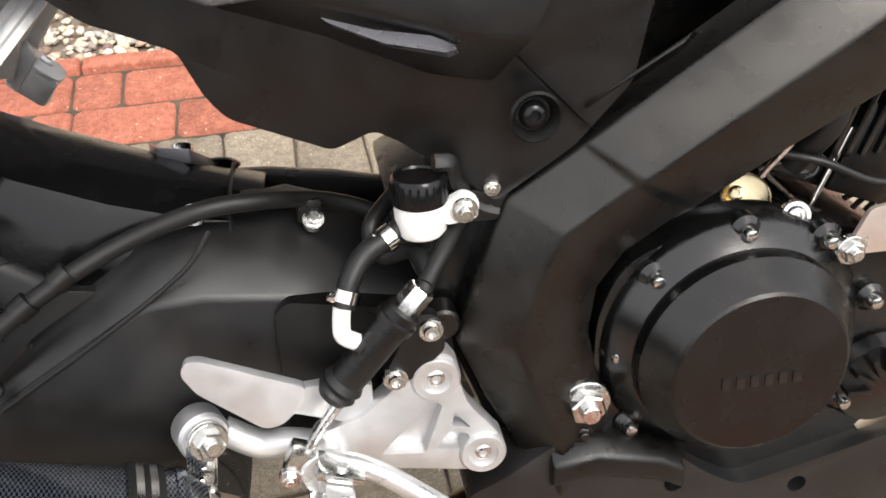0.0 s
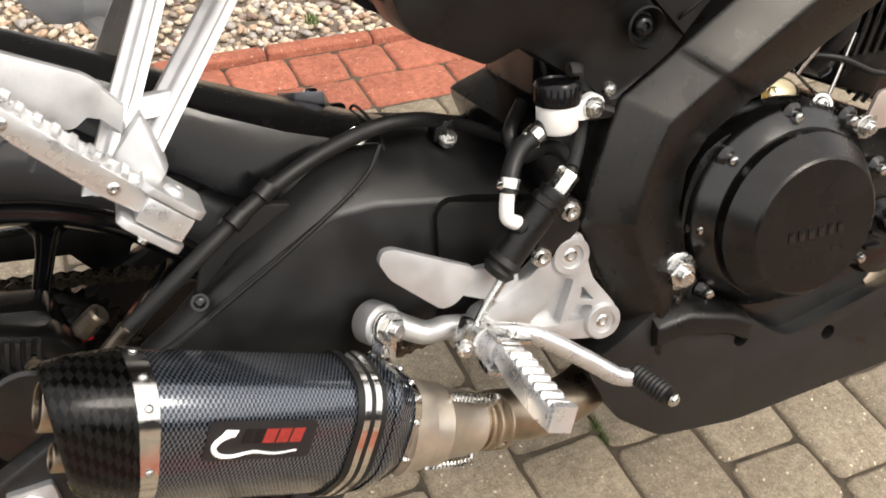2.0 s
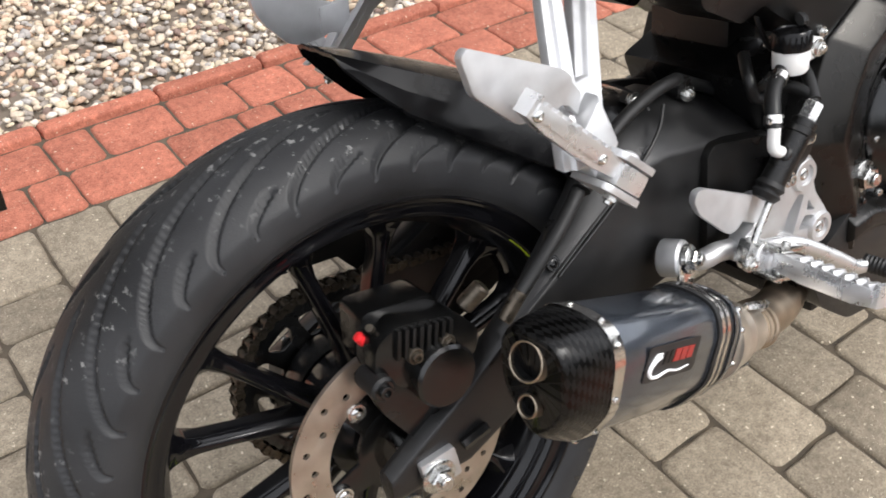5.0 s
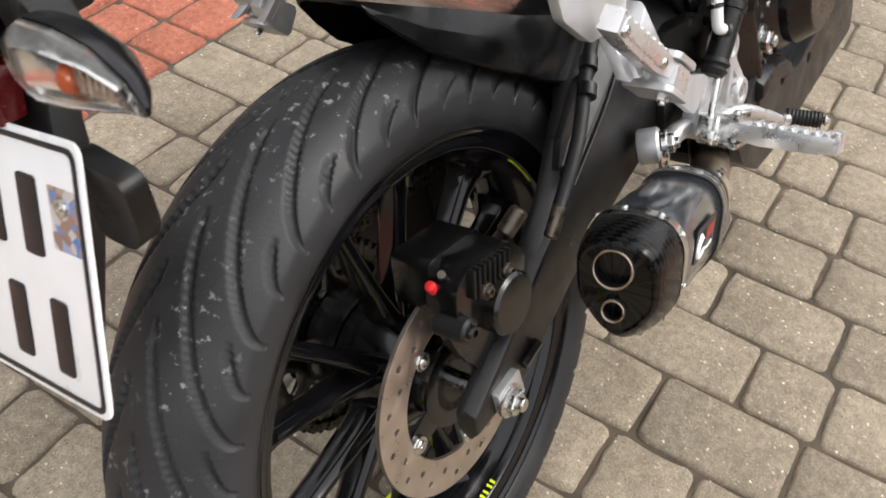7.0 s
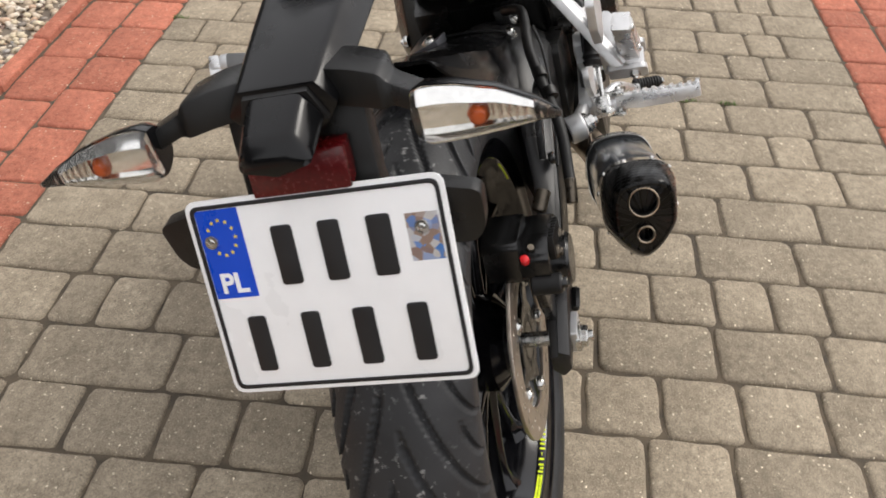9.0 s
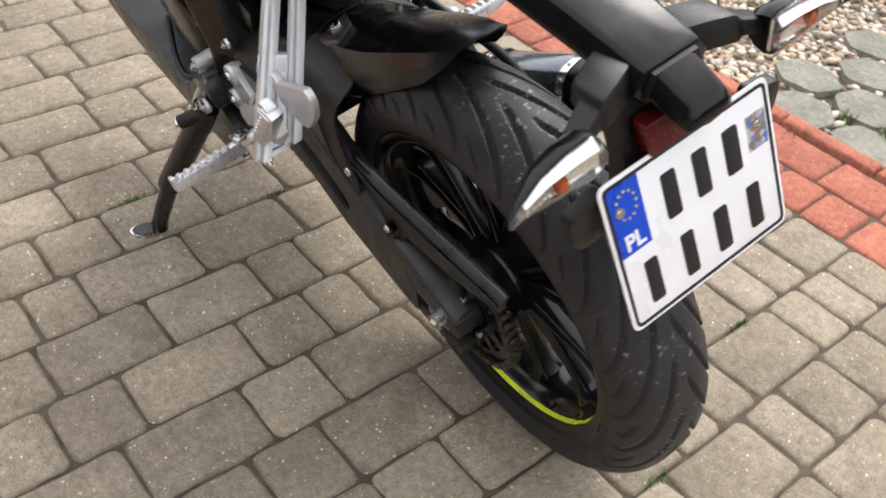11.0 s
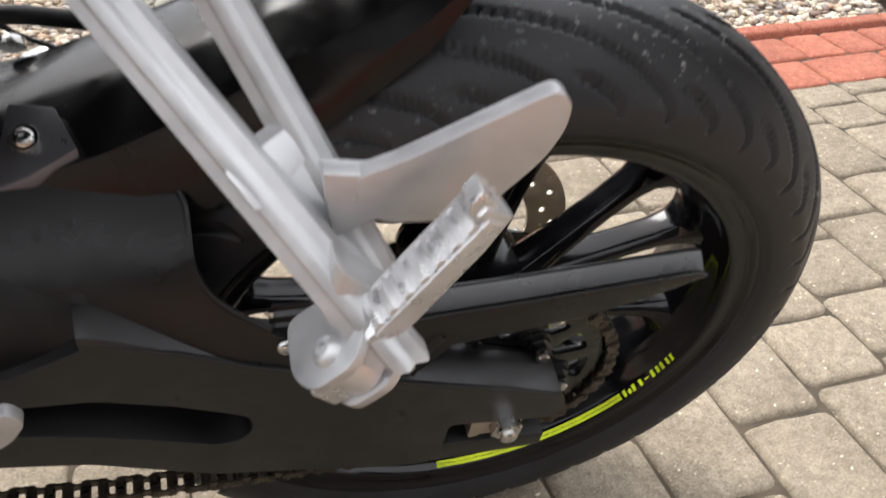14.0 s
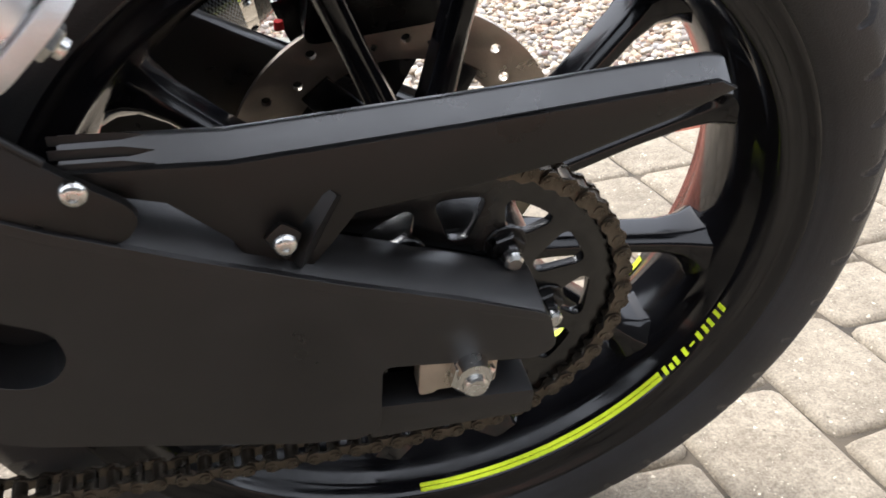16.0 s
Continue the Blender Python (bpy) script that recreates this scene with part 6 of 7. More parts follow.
for cx, z0, z1, w in ((-0.026, 0.008, 0.052, 0.022), (0.009, 0.008, 0.052, 0.022), (0.045, 0.008, 0.052, 0.024), (-0.062, -0.058, -0.014, 0.02), (-0.02, -0.058, -0.014, 0.02), (0.02, -0.058, -0.014, 0.022), (0.06, -0.058, -0.014, 0.021)):
    part("plate_bar", on_plate(rounded(rect(cx - w * 0.36, z0, cx + w * 0.36, z1), 0.003), 0.0008, 0.0022, 0.0005), INK, plate, "black embossed bar")
part("plate_sticker", on_plate(rect(W2 - 0.031, 0.016, W2 - 0.008, 0.05), 0.0008, 0.0013), HOLO, plate, "shiny holographic sticker")
bolt(plate, pl_m @ Vector((-W2 + 0.015, -0.0015, 0.045)), pl_m.to_3x3() @ Vector((0, -1, 0)), 0.0035, "button", ZINC)
bolt(plate, pl_m @ Vector((W2 - 0.02, -0.0015, 0.04)), pl_m.to_3x3() @ Vector((0, -1, 0)), 0.0035, "button", ZINC)

for s in (-1, 1):
    part("indicator_stalk", loft([[(x - 0.02 * k, s * y, z - 0.013 * k), (x + 0.026 * k, s * y, z - 0.013 * k), (x + 0.022 * k, s * y, z + 0.011 * k), (x - 0.014 * k, s * y, z + 0.012 * k)] for x, y, z, k in ((-0.205, 0.025, 0.77, 1.0), (-0.216, 0.05, 0.771, 1.0), (-0.222, 0.07, 0.768, 0.95), (-0.227, 0.075, 0.765, 0.6), (-0.236, 0.1, 0.757, 0.55))], 0.004), PLASTIC, boom)
    shell, lens = [], []
    for y, r, zc, xc in ((0.092, 0.019, 0.754, -0.25), (0.1, 0.0225, 0.754, -0.25), (0.12, 0.021, 0.7535, -0.25), (0.145, 0.016, 0.752, -0.251), (0.168, 0.008, 0.75, -0.255), (0.182, 0.002, 0.748, -0.26)):
        ring = [(math.cos(2 * math.pi * k / 24), math.sin(2 * math.pi * k / 24)) for k in range(24)]
        shell.append([(xc + 0.0 + max(0.0, c) * r * 1.15, s * y, zc + q * r * 0.92) for c, q in ring])
        lens.append([(xc - 0.001 - max(0.0, c) * r * 0.55, s * y, zc + q * r * 0.9) for c, q in ring])
    body = part("indicator", loft(shell), PLASTIC_GLOSS, boom, "black indicator with a clear lens", angle=50)
    glass = part("indicator_lens", loft(lens), LENS, body, "clear ribbed lens", angle=50)
    glass.visible_shadow = False
    bowl = []
    for y, r, zc, xc in ((0.096, 0.0205, 0.754, -0.25), (0.108, 0.0215, 0.754, -0.25), (0.12, 0.02, 0.7535, -0.25), (0.145, 0.0145, 0.752, -0.251), (0.166, 0.007, 0.75, -0.255)):
        bowl.append([(xc - 0.0012, s * y, zc + r * 0.86), (xc - 0.0012 - 0.34 * r, s * y, zc + r * 0.5), (xc - 0.0014 - 0.06 * r, s * y, zc + r * 0.46), (xc - 0.0014 - 0.02 * r, s * y, zc - r * 0.3), (xc - 0.0012 - 0.3 * r, s * y, zc - r * 0.42), (xc - 0.0012, s * y, zc - r * 0.86), (xc - 0.0006, s * y, zc)])
    bowl_ob = part("reflector_bowl", loft(bowl), REFLECTOR, body, "silvered reflector bowl", angle=60)
    for k in range(7):
        part("reflector_rib", box((-0.2555 - 0.0004 * k, s * (0.14 + 0.005 * k), 0.7545 - 0.001 * k), (0.004, 0.0012, 0.012 - 0.0012 * k), (0, 0, 0), 0.0004), CHROME, bowl_ob)
    part("bulb", lathe([(0, 0.0), (0, 0.0052), (0.006, 0.0068), (0.011, 0.005), (0.0135, 0.0)], (-0.25, s * 0.132, 0.753), (-1, 0, 0), 18), AMBER, body, "amber bulb")

# ---- left foot controls and stand ----
seat_at = Vector((0, -0.02, -0.005))
hl = slab([(x - 0.0, z + 0.0) for x, z in hanger_poly], 0.145, 0.16, 0.003, [tri1, tri2])
hanger_l = part("foot_hanger", hl, SILVER, bike, "cast silver footrest hanger")
for x, z in ((0.46, 0.446), (0.486, 0.385)):
    part("hanger_boss", lathe([(-0.03, 0.0), (-0.03, 0.0165), (0.004, 0.0165), (0.006, 0.015), (0.006, 0.0105), (0.003, 0.01), (0.003, 0)], (x, 0.16, z), Y_AXIS, 32), SILVER, hanger_l)
    bolt(hanger_l, (x, 0.162, z), Y_AXIS, 0.0075, "socket", ZINC, washer=False)
part("heel_guard", slab(rounded([(0.3, 0.48), (0.306, 0.492), (0.318, 0.49), (0.39, 0.446), (0.4, 0.425), (0.385, 0.415), (0.36, 0.428), (0.31, 0.465)], 0.005), 0.178, 0.186, 0.0025), SILVER, hanger_l, "matt silver heel plate")
part("heel_bracket", loft([[(0.375, 0.176, 0.418), (0.375, 0.184, 0.418), (0.375, 0.184, 0.444), (0.375, 0.176, 0.444)], [(0.41, 0.15, 0.4), (0.41, 0.16, 0.4), (0.41, 0.16, 0.435), (0.41, 0.15, 0.435)]], 0.002), SILVER, hanger_l)
foot_peg((0.397, 0.198, 0.375), (0.388, 0.317, 0.378), bike, (0.3, 0, 1), wide=0.0085)
part("peg_mount", rod((0.398, 0.15, 0.378), (0.398, 0.2, 0.376), 0.013, seg=20, bevel=0.002), SILVER, hanger_l)
part("chain_cover", box((0.47, 0.145, 0.335), (0.1, 0.05, 0.045), (0, -8, 0), 0.006), PLASTIC, bike)
seat_at = Vector((0, 0, 0))
shift = part("shift_lever", hose([(0.572, 0.15, 0.406), (0.566, 0.158, 0.379), (0.636, 0.170, 0.297), (0.602, 0.176, 0.311), (0.517, 0.184, 0.372)], 0.0075, seg=12), SILVER, bike, "bent silver gear lever")
part("shift_boss", rod((0.572, 0.12, 0.406), (0.572, 0.16, 0.404), 0.014, bevel=0.002), SILVER, shift)
bolt(shift, (0.572, 0.16, 0.404), Y_AXIS, 0.0065, "hex", ZINC)
part("shift_eye", rod((0.514, 0.176, 0.374), (0.515, 0.192, 0.372), 0.0125, bevel=0.003), SILVER, shift)
part("shift_rubber", rod((0.515, 0.19, 0.366), (0.526, 0.23, 0.362), 0.0115, bevel=0.003), RUBBER, shift)
part("shift_stud", rod((0.526, 0.229, 0.362), (0.527, 0.236, 0.362), 0.006, bevel=0.002), ZINC, shift)
FOOT = Vector((0.648, 0.338, 0.095))
stand = part("side_stand", hose([(0.516, 0.178, 0.375), (0.53, 0.207, 0.335), FOOT.lerp(Vector((0.53, 0.207, 0.335)), 0.5), FOOT + Vector((-0.016, -0.024, 0.026)), FOOT + Vector((-0.008, -0.016, 0.001))], 0.0145, seg=16), ENGINE, bike, "black steel side stand, folded out")
part("stand_web", hose([(0.518, 0.182, 0.37), (0.532, 0.205, 0.333), (0.588, 0.266, 0.225), (0.597, 0.276, 0.205)], 0.0205, seg=16), ENGINE, stand)
# flat oval pad, worn bright round its edge
pad_m = bike.matrix_world.inverted() @ pose(0.6450, 0.3900, 0.0, 0, 0, 69.9)
oval = [(0.008 + 0.031 * math.cos(k * math.pi / 14), 0.019 * math.sin(k * math.pi / 14)) for k in range(28)]
rim_pad, top_pad = bmesh.new(), bmesh.new()
for bm, grow, z0, z1 in ((rim_pad, 1.0, 0.0, 0.0055), (top_pad, 0.88, 0.005, 0.0075)):
    low = [bm.verts.new(pad_m @ Vector((x * grow, y * grow, z0))) for x, y in oval]
    top = [bm.verts.new(pad_m @ Vector((x * grow * 0.97, y * grow * 0.96, z1))) for x, y in oval]
    bm.faces.new(low[::-1])
    bm.faces.new(top)
    for k in range(28):
        bm.faces.new((low[k - 1], low[k], top[k], top[k - 1]))
foot = part("stand_foot", rim_pad, ZINC, stand, "flat oval foot with a worn bright edge")
part("foot_top", top_pad, ENGINE, foot)
bolt(stand, (0.524, 0.2, 0.362), (0.1, 1, 0.2), 0.008, "hex", ZINC)
bolt(stand, (0.516, 0.19, 0.376), (0.1, 1, 0.2), 0.009, "hex", ZINC)
part("stand_bracket", box((0.526, 0.15, 0.385), (0.06, 0.05, 0.05), (0, 20, 0), 0.008), ENGINE, bike)
part("stand_spring", hose([Vector((0.522, 0.185, 0.36)).lerp(Vector((0.556, 0.232, 0.27)), k / 60) + Vector((0.006 * math.cos(k * 1.3), 0.006 * math.sin(k * 1.3), 0)) for k in range(61)], 0.0013, seg=6, per=1), ENGINE, stand)

# ---- ground ----
TURN_G = 2.46
ground_m = Matrix.Rotation(radians(TURN_G), 4, "Z")
U0, ROW = 0.1408, 0.124
V_LEFT, V_RIGHT, BRICK = 1.0, -0.708, 0.126


def sheet(name, u0, u1, v0, v1, z, material, label):
    bm = bmesh.new()
    nu, nv = 24, 12
    vs = [[bm.verts.new((u0 + (u1 - u0) * i / nu, v0 + (v1 - v0) * j / nv, z + 0.002 * noise.noise((i * 0.9, j * 0.9, z)))) for j in range(nv + 1)] for i in range(nu + 1)]
    for i in range(nu):
        for j in range(nv):
            bm.faces.new((vs[i][j], vs[i + 1][j], vs[i + 1][j + 1], vs[i][j + 1]))
    ob = part(name, bm, material, None, label)
    ob.matrix_world = ground_m
    return tagged(ob, kind="structure", category="ground")


soil = bmesh.new()
bmesh.ops.create_grid(soil, x_segments=60, y_segments=60, size=300)
tagged(part("ground", soil, EARTH, None, "bare brown soil reaching into the distance"), kind="structure", category="ground").location.z = -0.06
# unseen plain dark walls close the yard, added to darken reflections; tallest at left
yard = bmesh.new()
for c, size in (((9.0, 1.0, 0.95), (0.3, 16.3, 2.0)), ((0, 6.5, 2.2), (17.7, 0.3, 4.5)), ((-9.0, 1.0, 0.95), (0.3, 16.3, 2.0)), ((0, -7.0, 1.05), (17.7, 0.3, 2.2))):
    box(c, size, bevel=0.02, bm=yard)
tagged(part("unseen_shade_wall", yard, SHADE_WALL, None, "plain dark unseen wall round the yard, added to darken reflections"), kind="structure", category="wall")
drive = sheet("driveway", -2.4, 4.2, V_RIGHT - 0.3, V_LEFT + 0.3, -0.0065, SAND, "sandy grey concrete pavers with dark sand joints")
drive.location = (0, 0, 0)


def paver_mesh(length, width, height=0.05, corner=0.013, chamfer=0.0058, seed=0):
    """One paver with rounded corners and a soft, slightly uneven upper edge."""
    rnd = random.Random(seed)
    bm = bmesh.new()
    rings = []
    for inset, z in ((0, -height), (0, -chamfer * 1.1), (chamfer * 0.4, -chamfer * 0.35), (chamfer * 1.1, 0)):
        l, w = length / 2 - inset, width / 2 - inset
        c = min(corner, l * 0.6, w * 0.6)
        ring = []
        for sx, sy, a0 in ((1, 1, 0), (-1, 1, 90), (-1, -1, 180), (1, -1, 270)):
            for k in range(3):
                a = radians(a0 + 45 * k)
                ring.append([sx * (l - c) + c * math.cos(a), sy * (w - c) + c * math.sin(a), z])
            # worn points along the edge to the next corner
            nx, ny = ((-1, 1), (-1, -1), (1, -1), (1, 1))[a0 // 90]
            end = [nx * (l - c) + c * math.cos(radians(a0 + 90)), ny * (w - c) + c * math.sin(radians(a0 + 90)), z]
            here = ring[-1]
            for q in (0.3, 0.65):
                ring.append([here[0] + (end[0] - here[0]) * q, here[1] + (end[1] - here[1]) * q, z])
        rings.append(ring)
    jig = [(rnd.uniform(-0.0016, 0.0016), rnd.uniform(-0.0016, 0.0016), rnd.uniform(-0.0016, 0.001)) for _ in rings[0]]
    wear = [rnd.uniform(-0.0022, 0.0012) for _ in rings[0]]
    vs = []
    for i, r in enumerate(rings):
        row = []
        for p, j, g in zip(r, jig, wear):
            pull = 1 + (g / max(0.03, math.hypot(p[0], p[1])) if i >= 2 else 0)
            row.append(bm.verts.new(((p[0] + j[0]) * pull, (p[1] + j[1]) * pull, p[2] + (j[2] if i == 2 else 0))))
        vs.append(row)
    n = len(vs[0])
    for a, b in zip(vs, vs[1:]):
        for k in range(n):
            bm.faces.new((a[k], a[(k + 1) % n], b[(k + 1) % n], b[k]))
    bm.faces.new(vs[-1])
    return finish(bm, 50)


mesh_pool = {}


def lay(name, u, v, lu, lv, material, parent, rnd, z=0.0, corner=0.012, height=0.05):
    """One piece of paving; alike pieces share a mesh."""
    key = (name, round(lu / 0.004), round(lv / 0.004), rnd.randrange(3))
    if key not in mesh_pool:
        mesh_pool[key] = paver_mesh(key[1] * 0.004, key[2] * 0.004, height, corner, seed=len(mesh_pool))
        mesh_pool[key].materials.append(material)
    ob = new(name, mesh_pool[key])
    ob.parent = parent
    ob.matrix_local = pose(u, v, z + rnd.uniform(-0.0012, 0.0008), rnd.uniform(-0.5, 0.5), rnd.uniform(-0.5, 0.5), rnd.uniform(-0.5, 0.5))
    return ob


JOINTS = {-6: (-0.061, 0.061), -5: (0.093,), -4: (0.186,), -2: (-0.386, 0.227, 0.347, 0.811), -1: (-0.129, 0.172, 0.354, 0.467, 0.577, 0.711), 0: (-0.405, -0.28, -0.159, -0.042, 0.1, 0.291, 0.417, 0.6, 0.835), 1: (-0.435, -0.257, -0.063, 0.135, 0.229, 0.354, 0.55, 0.664, 0.764, 0.844), 2: (-0.367, -0.271, -0.162, 0.033, 0.17, 0.267, 0.451, 0.633), 3: (-0.434, -0.253, -0.072, 0.13, 0.328, 0.519, 0.611), 4: (-0.314, -0.192, 0.094, 0.244, 0.423, 0.544), 5: (-0.077, 0.021, 0.46), 6: (0.257,), 8: (0.285,), 9: (0.325,)}
rnd = random.Random(5)


def spread(lo, hi, known, sizes):
    """Joints from lo to hi: the known ones, and others by chance."""
    cuts = sorted(known) if known else [lo + rnd.uniform(0.05, 0.17)]
    while cuts[0] - lo > 0.21:
        cuts.insert(0, cuts[0] - rnd.choice(sizes))
    while hi - cuts[-1] > 0.21:
        cuts.append(cuts[-1] + rnd.choice(sizes))
    for a, b in list(zip(cuts, cuts[1:])):
        if b - a > 0.24:
            n = max(2, round((b - a) / 0.165))
            cuts += [a + (b - a) * (k + rnd.uniform(-0.12, 0.12)) / n for k in range(1, n)]
    cuts.sort()
    return [lo, *[c for c in cuts if lo + 0.035 < c < hi - 0.035], hi]


far = []
for row in range(-19, 32):
    cuts = spread(V_RIGHT, V_LEFT, JOINTS.get(row), (0.092, 0.124, 0.186, 0.186))
    u = U0 + (row + 0.5) * ROW
    for a, b in zip(cuts, cuts[1:]):
        if -9 <= row <= 11:
            lay("paver", u, (a + b) / 2, ROW - 0.0042, b - a - 0.0042, CONCRETE, drive, rnd)
        else:
            far.append((u, (a + b) / 2, ROW - 0.0042, b - a - 0.0042))


def joined(name, pieces, material, parent, label, z=0.0):
    """Pieces past the counted ones: the same geometry in one mesh."""
    verts, faces = [], []
    unit = paver_mesh(0.12, 0.12, seed=99)
    base = np.array([v.co[:] for v in unit.vertices])
    polys = [tuple(p.vertices) for p in unit.polygons]
    for u, v, lu, lv in pieces:
        k = len(verts)
        shift = np.where(np.abs(base[:, :2]) > 0.02, np.sign(base[:, :2]) * (np.array([lu, lv]) / 2 - 0.06), 0)
        verts += (np.c_[base[:, :2] + shift, base[:, 2]] + (u, v, z + rnd.uniform(-0.0012, 0.0008))).tolist()
        faces += [tuple(i + k for i in p) for p in polys]
    me = bpy.data.meshes.new(name)
    me.from_pydata(verts, [], faces)
    return tagged(part(name, me, material, parent, label), kind="stuff")


joined("far_pavers", far, CONCRETE, drive, "sandy grey concrete pavers")

border_joints = {(1, 0): (-0.083, -0.003, 0.184, 0.335, 0.422), (1, 1): (-0.011, 0.081, 0.24, 0.38, 0.516, 0.629), (-1, 0): (-0.394, -0.319, -0.08, 0.02), (-1, 1): (-0.521, -0.245, 0.063)}
for s in (1, -1):
    start = V_LEFT if s > 0 else V_RIGHT
    edge = tagged(new("brick_border"), "two rows of red concrete bricks with an upright edging", "paving", kind="structure")
    edge.matrix_world = ground_m
    for row in (0, 1):
        cuts = spread(-2.4, 4.2, border_joints[s, row], (0.105, 0.16, 0.2))
        for a, b in zip(cuts, cuts[1:]):
            lay("brick", (a + b) / 2, start + s * (row + 0.5) * BRICK, b - a - 0.005, BRICK - 0.005, RED_BRICK, edge, rnd)
    v = start + s * (2 * BRICK + 0.026)
    k = -2.4
    while k < 4.15:
        lay("edging", k + 0.12, v, 0.236, 0.045, RED_BRICK, edge, rnd, z=0.012, corner=0.006, height=0.12)
        k += 0.24


def pebble_bed(name, u0, u1, v0, v1, count, seed, label, size=(0.0065, 0.0135), keep=None):
    """A bed of separate pebbles, two layers deep, over soil."""
    rs = np.random.RandomState(seed)
    ico = bmesh.new()
    bmesh.ops.create_icosphere(ico, subdivisions=1, radius=1)
    base = np.array([v.co[:] for v in ico.verts])
    tri = np.array([[v.index for v in f.verts] for f in ico.faces])
    ico.free()
    c = np.c_[rs.uniform(u0, u1, count), rs.uniform(v0, v1, count), rs.uniform(-0.03, -0.006, count)]
    if keep is not None:
        c = c[[keep(*p[:2]) for p in c]]
    n = len(c)
    sc = rs.uniform(*size, n)[:, None] * np.c_[rs.uniform(0.9, 1.6, n), rs.uniform(0.7, 1.1, n), rs.uniform(0.45, 0.8, n)]
    ang, tip = rs.uniform(0, 2 * np.pi, n), rs.uniform(-0.45, 0.45, n)
    lump = 1 + rs.uniform(-0.16, 0.16, (n, len(base), 1))
    p = base[None] * lump * sc[:, None]
    x, y, z = p[..., 0], p[..., 1], p[..., 2]
    ct, st = np.cos(tip)[:, None], np.sin(tip)[:, None]
    x, z = x * ct + z * st, -x * st + z * ct
    ca, sa = np.cos(ang)[:, None], np.sin(ang)[:, None]
    p = np.stack([x * ca - y * sa, x * sa + y * ca, z], -1) + c[:, None]
    faces = (tri[None] + (np.arange(n) * len(base))[:, None, None]).reshape(-1, 3)
    me = bpy.data.meshes.new(name)
    me.from_pydata(p.reshape(-1, 3).tolist(), [], faces.tolist())
    me.shade_smooth()
    ob = part(name, me, PEBBLES, None, label)
    ob.matrix_world = ground_m
    return tagged(ob, kind="stuff", category="gravel")


sheet("gravel_bed", -2.5, 4.2, V_LEFT + 0.3, V_LEFT + 4.0, -0.022, EARTH, "soil under pale gravel")
sheet("gravel_bed", -2.5, 4.2, V_RIGHT - 3.6, V_RIGHT - 0.3, -0.022, EARTH, "soil under pale gravel")
near_l = V_LEFT + 2 * BRICK + 0.05
near_r = V_RIGHT - 2 * BRICK - 0.05
pebble_bed("gravel", -1.6, 2.8, near_l, near_l + 1.25, 26000, 1, "pale mixed river gravel beside the brick border")
pebble_bed("gravel_far", -1.6, 3.6, near_l + 1.25, near_l + 2.9, 14000, 2, "pale mixed river gravel", (0.009, 0.017))

# stepping stones set in the gravel, with grass between
STEPS = [(0.25, -1.058, 0.095), (0.07, -1.058, 0.092), (0.335, -1.218, 0.09), (0.16, -1.213, 0.095), (-0.02, -1.218, 0.095), (0.245, -1.373, 0.095), (0.07, -1.368, 0.092), (-0.11, -1.373, 0.095), (0.33, -1.528, 0.09), (0.155, -1.528, 0.095), (-0.02, -1.528, 0.092), (-0.2, -1.528, 0.095), (0.06, -1.688, 0.095), (-0.12, -1.688, 0.095), (-0.3, -1.688, 0.095), (-0.03, -1.848, 0.095), (-0.21, -1.848, 0.095)]


def in_stone(u, v):
    return all((u - a) ** 2 + ((v - b) * 1.1) ** 2 > (r * 0.92) ** 2 for a, b, r in STEPS)


pebble_bed("gravel", -1.8, 1.8, near_r - 1.1, near_r, 19000, 3, "pale mixed river gravel beside the brick border", keep=in_stone)
pebble_bed("gravel_far", -2.2, 2.2, near_r - 2.6, near_r - 1.1, 12000, 4, "pale mixed river gravel", (0.009, 0.017), keep=in_stone)
pebble_bed("gravel_far", 2.8, 4.1, near_l, near_l + 1.25, 4500, 11, "pale mixed river gravel", (0.009, 0.017))
pebble_bed("gravel_far", -2.4, -1.6, near_l, near_l + 1.25, 2800, 12, "pale mixed river gravel", (0.009, 0.017))
pebble_bed("gravel_far", 1.8, 4.1, near_r - 2.6, near_r, 13000, 13, "pale mixed river gravel", (0.009, 0.017))
pebble_bed("gravel_far", -2.4, -1.8, near_r - 2.6, near_r, 4000, 14, "pale mixed river gravel", (0.009, 0.017))
path_root = tagged(new("stepping_stones"), "grey-green six-sided stepping stones with grass between", "paving", kind="structure")
path_root.matrix_world = ground_m
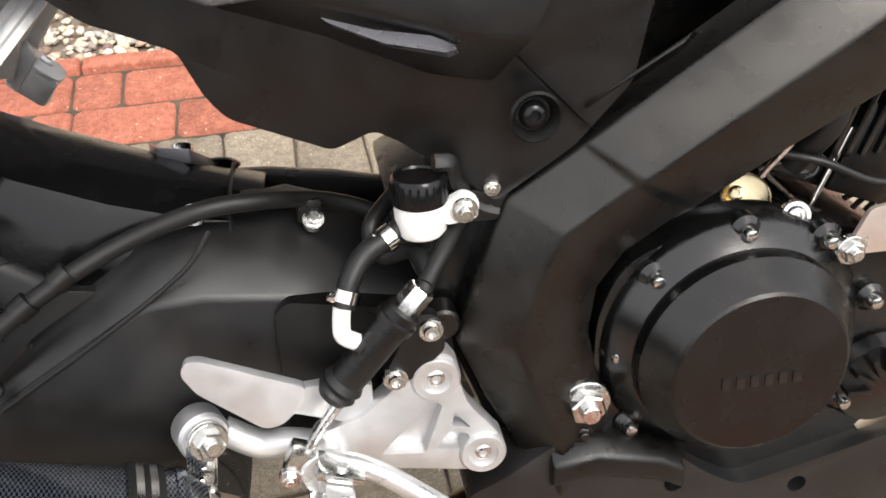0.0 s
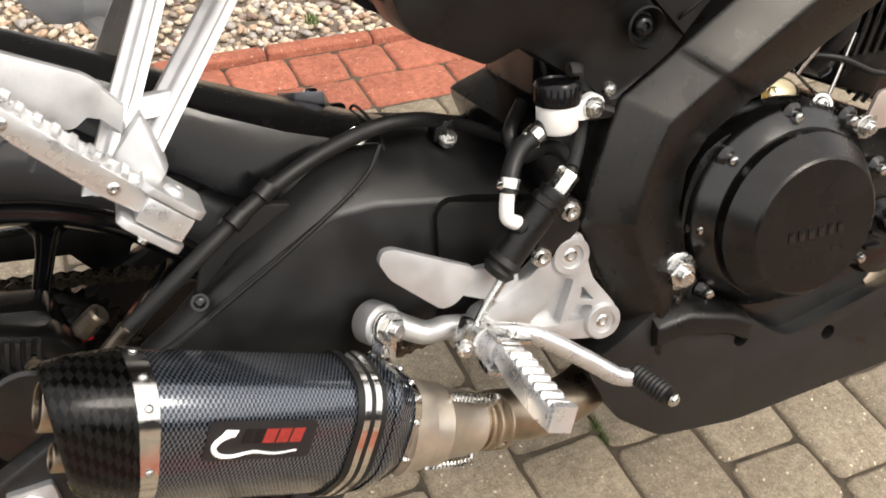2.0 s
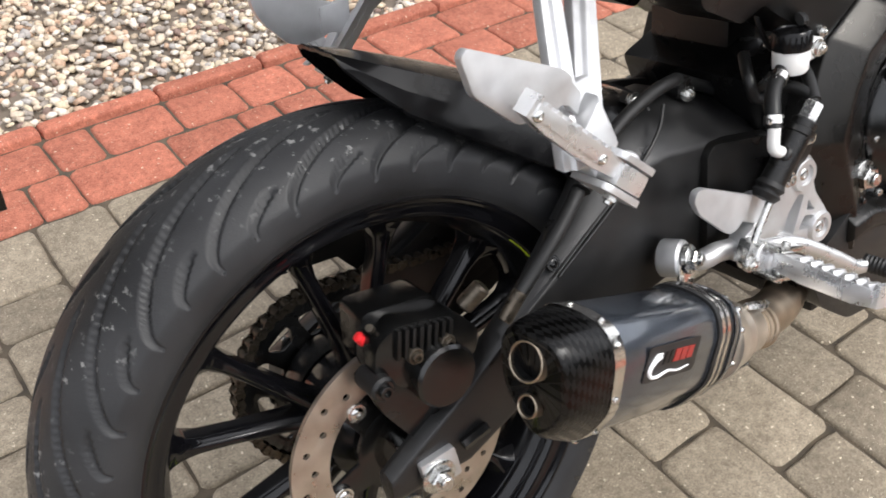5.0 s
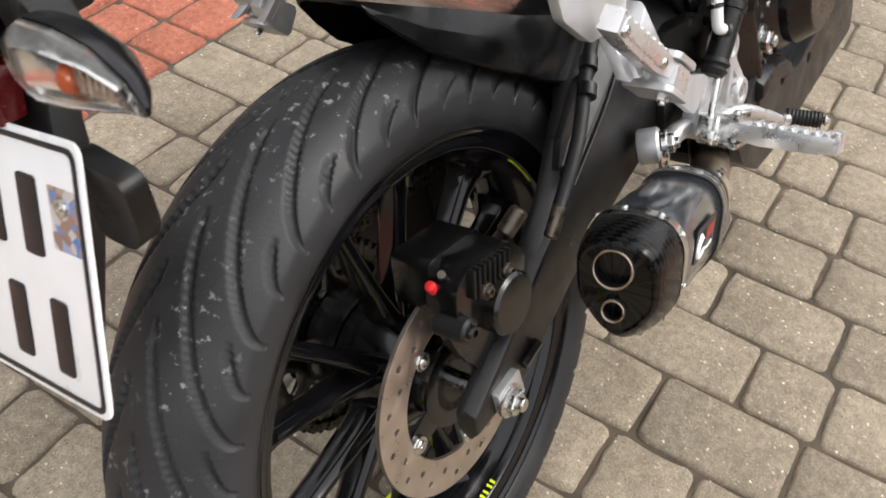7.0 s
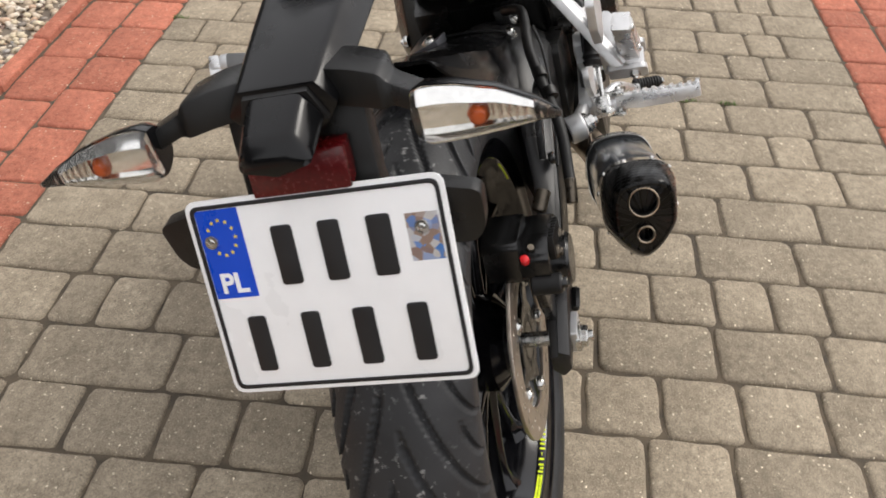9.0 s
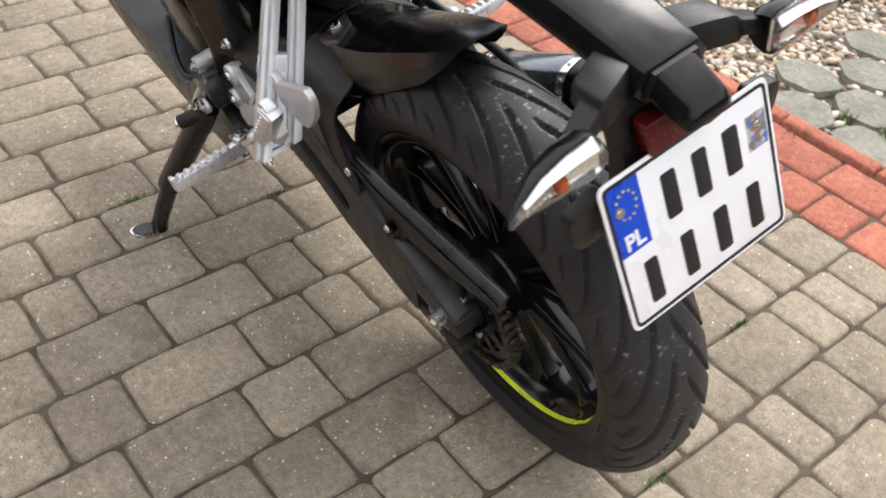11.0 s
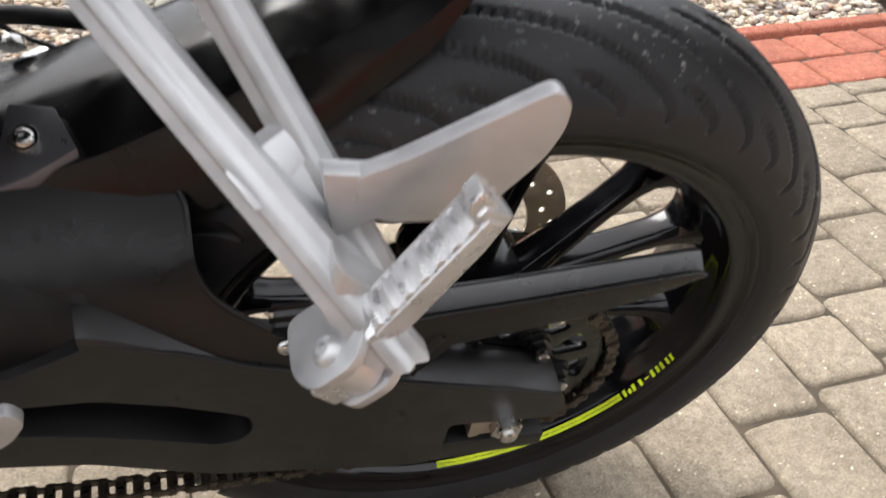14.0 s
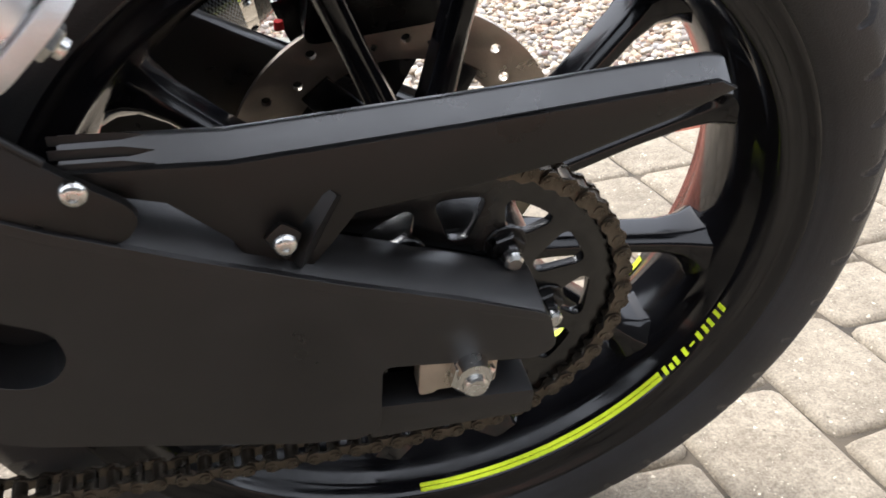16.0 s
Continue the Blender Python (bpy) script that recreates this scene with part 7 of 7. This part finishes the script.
for k, (u, v, r) in enumerate(STEPS):
    rs = random.Random(k + 40)
    ring = [(u + r * rs.uniform(0.9, 1.06) * math.cos(radians(60 * j + 12)), v + 0.92 * r * rs.uniform(0.9, 1.06) * math.sin(radians(60 * j + 12))) for j in range(6)]
    bm = slab(rounded(ring, 0.02), -0.04, 0.0, 0.006, m=Matrix(((1, 0, 0, 0), (0, 0, 1, 0), (0, 1, 0, 0), (0, 0, 0, 1))))
    part("stepping_stone", bm, MOSS_STONE, path_root)


def tufts(name, spots, seed, high=1.0):
    rs = np.random.RandomState(seed)
    verts, faces = [], []
    for u, v, n, spread_r in spots:
        for _ in range(n):
            a, d = rs.uniform(0, 6.28), spread_r * math.sqrt(rs.uniform())
            x, y = u + d * math.cos(a), v + d * math.sin(a)
            h, w, t, lean = rs.uniform(0.008, 0.026) * high, 0.0011, rs.uniform(0, 6.28), rs.uniform(0.0, 0.016)
            k = len(verts)
            dx, dy = math.cos(t), math.sin(t)
            verts += [(x - dy * w, y + dx * w, -0.008), (x + dy * w, y - dx * w, -0.008), (x + dx * lean * 0.5 + dy * w * 0.7, y + dy * lean * 0.5 - dx * w * 0.7, h * 0.6), (x + dx * lean * 0.5 - dy * w * 0.7, y + dy * lean * 0.5 + dx * w * 0.7, h * 0.6), (x + dx * lean, y + dy * lean, h)]
            faces += [(k, k + 1, k + 2, k + 3), (k + 3, k + 2, k + 4)]
    me = bpy.data.meshes.new(name)
    me.from_pydata(verts, [], faces)
    ob = part(name, me, GRASS, None, "small tufts of green grass")
    ob.matrix_world = ground_m
    return tagged(ob, kind="stuff", category="grass")


tufts("grass_tufts", [(0.065, -1.143, 60, 0.03), (0.16, -1.118, 40, 0.02), (-0.05, -1.308, 60, 0.03), (0.15, -1.298, 40, 0.02), (-0.02, -1.438, 60, 0.03), (0.62, 1.4, 50, 0.018), (-0.226, -0.888, 40, 0.012), (-0.3, -0.758, 40, 0.012), (0.2, -0.963, 30, 0.03)], 8)
# moss and seedlings in the joints
moss_rnd = random.Random(21)
moss = []
for k in range(26):
    row = moss_rnd.randint(-8, 10)
    moss += [(U0 + row * ROW + 0.003 * j % 0.006, moss_rnd.uniform(V_RIGHT, V_LEFT), 9, 0.003) for j in range(1)]
for u, v, _, _ in list(moss):
    moss += [(u, v + d, 8, 0.003) for d in (-0.012, 0.01, 0.02)]
tufts("joint_moss", moss, 9, 0.13)
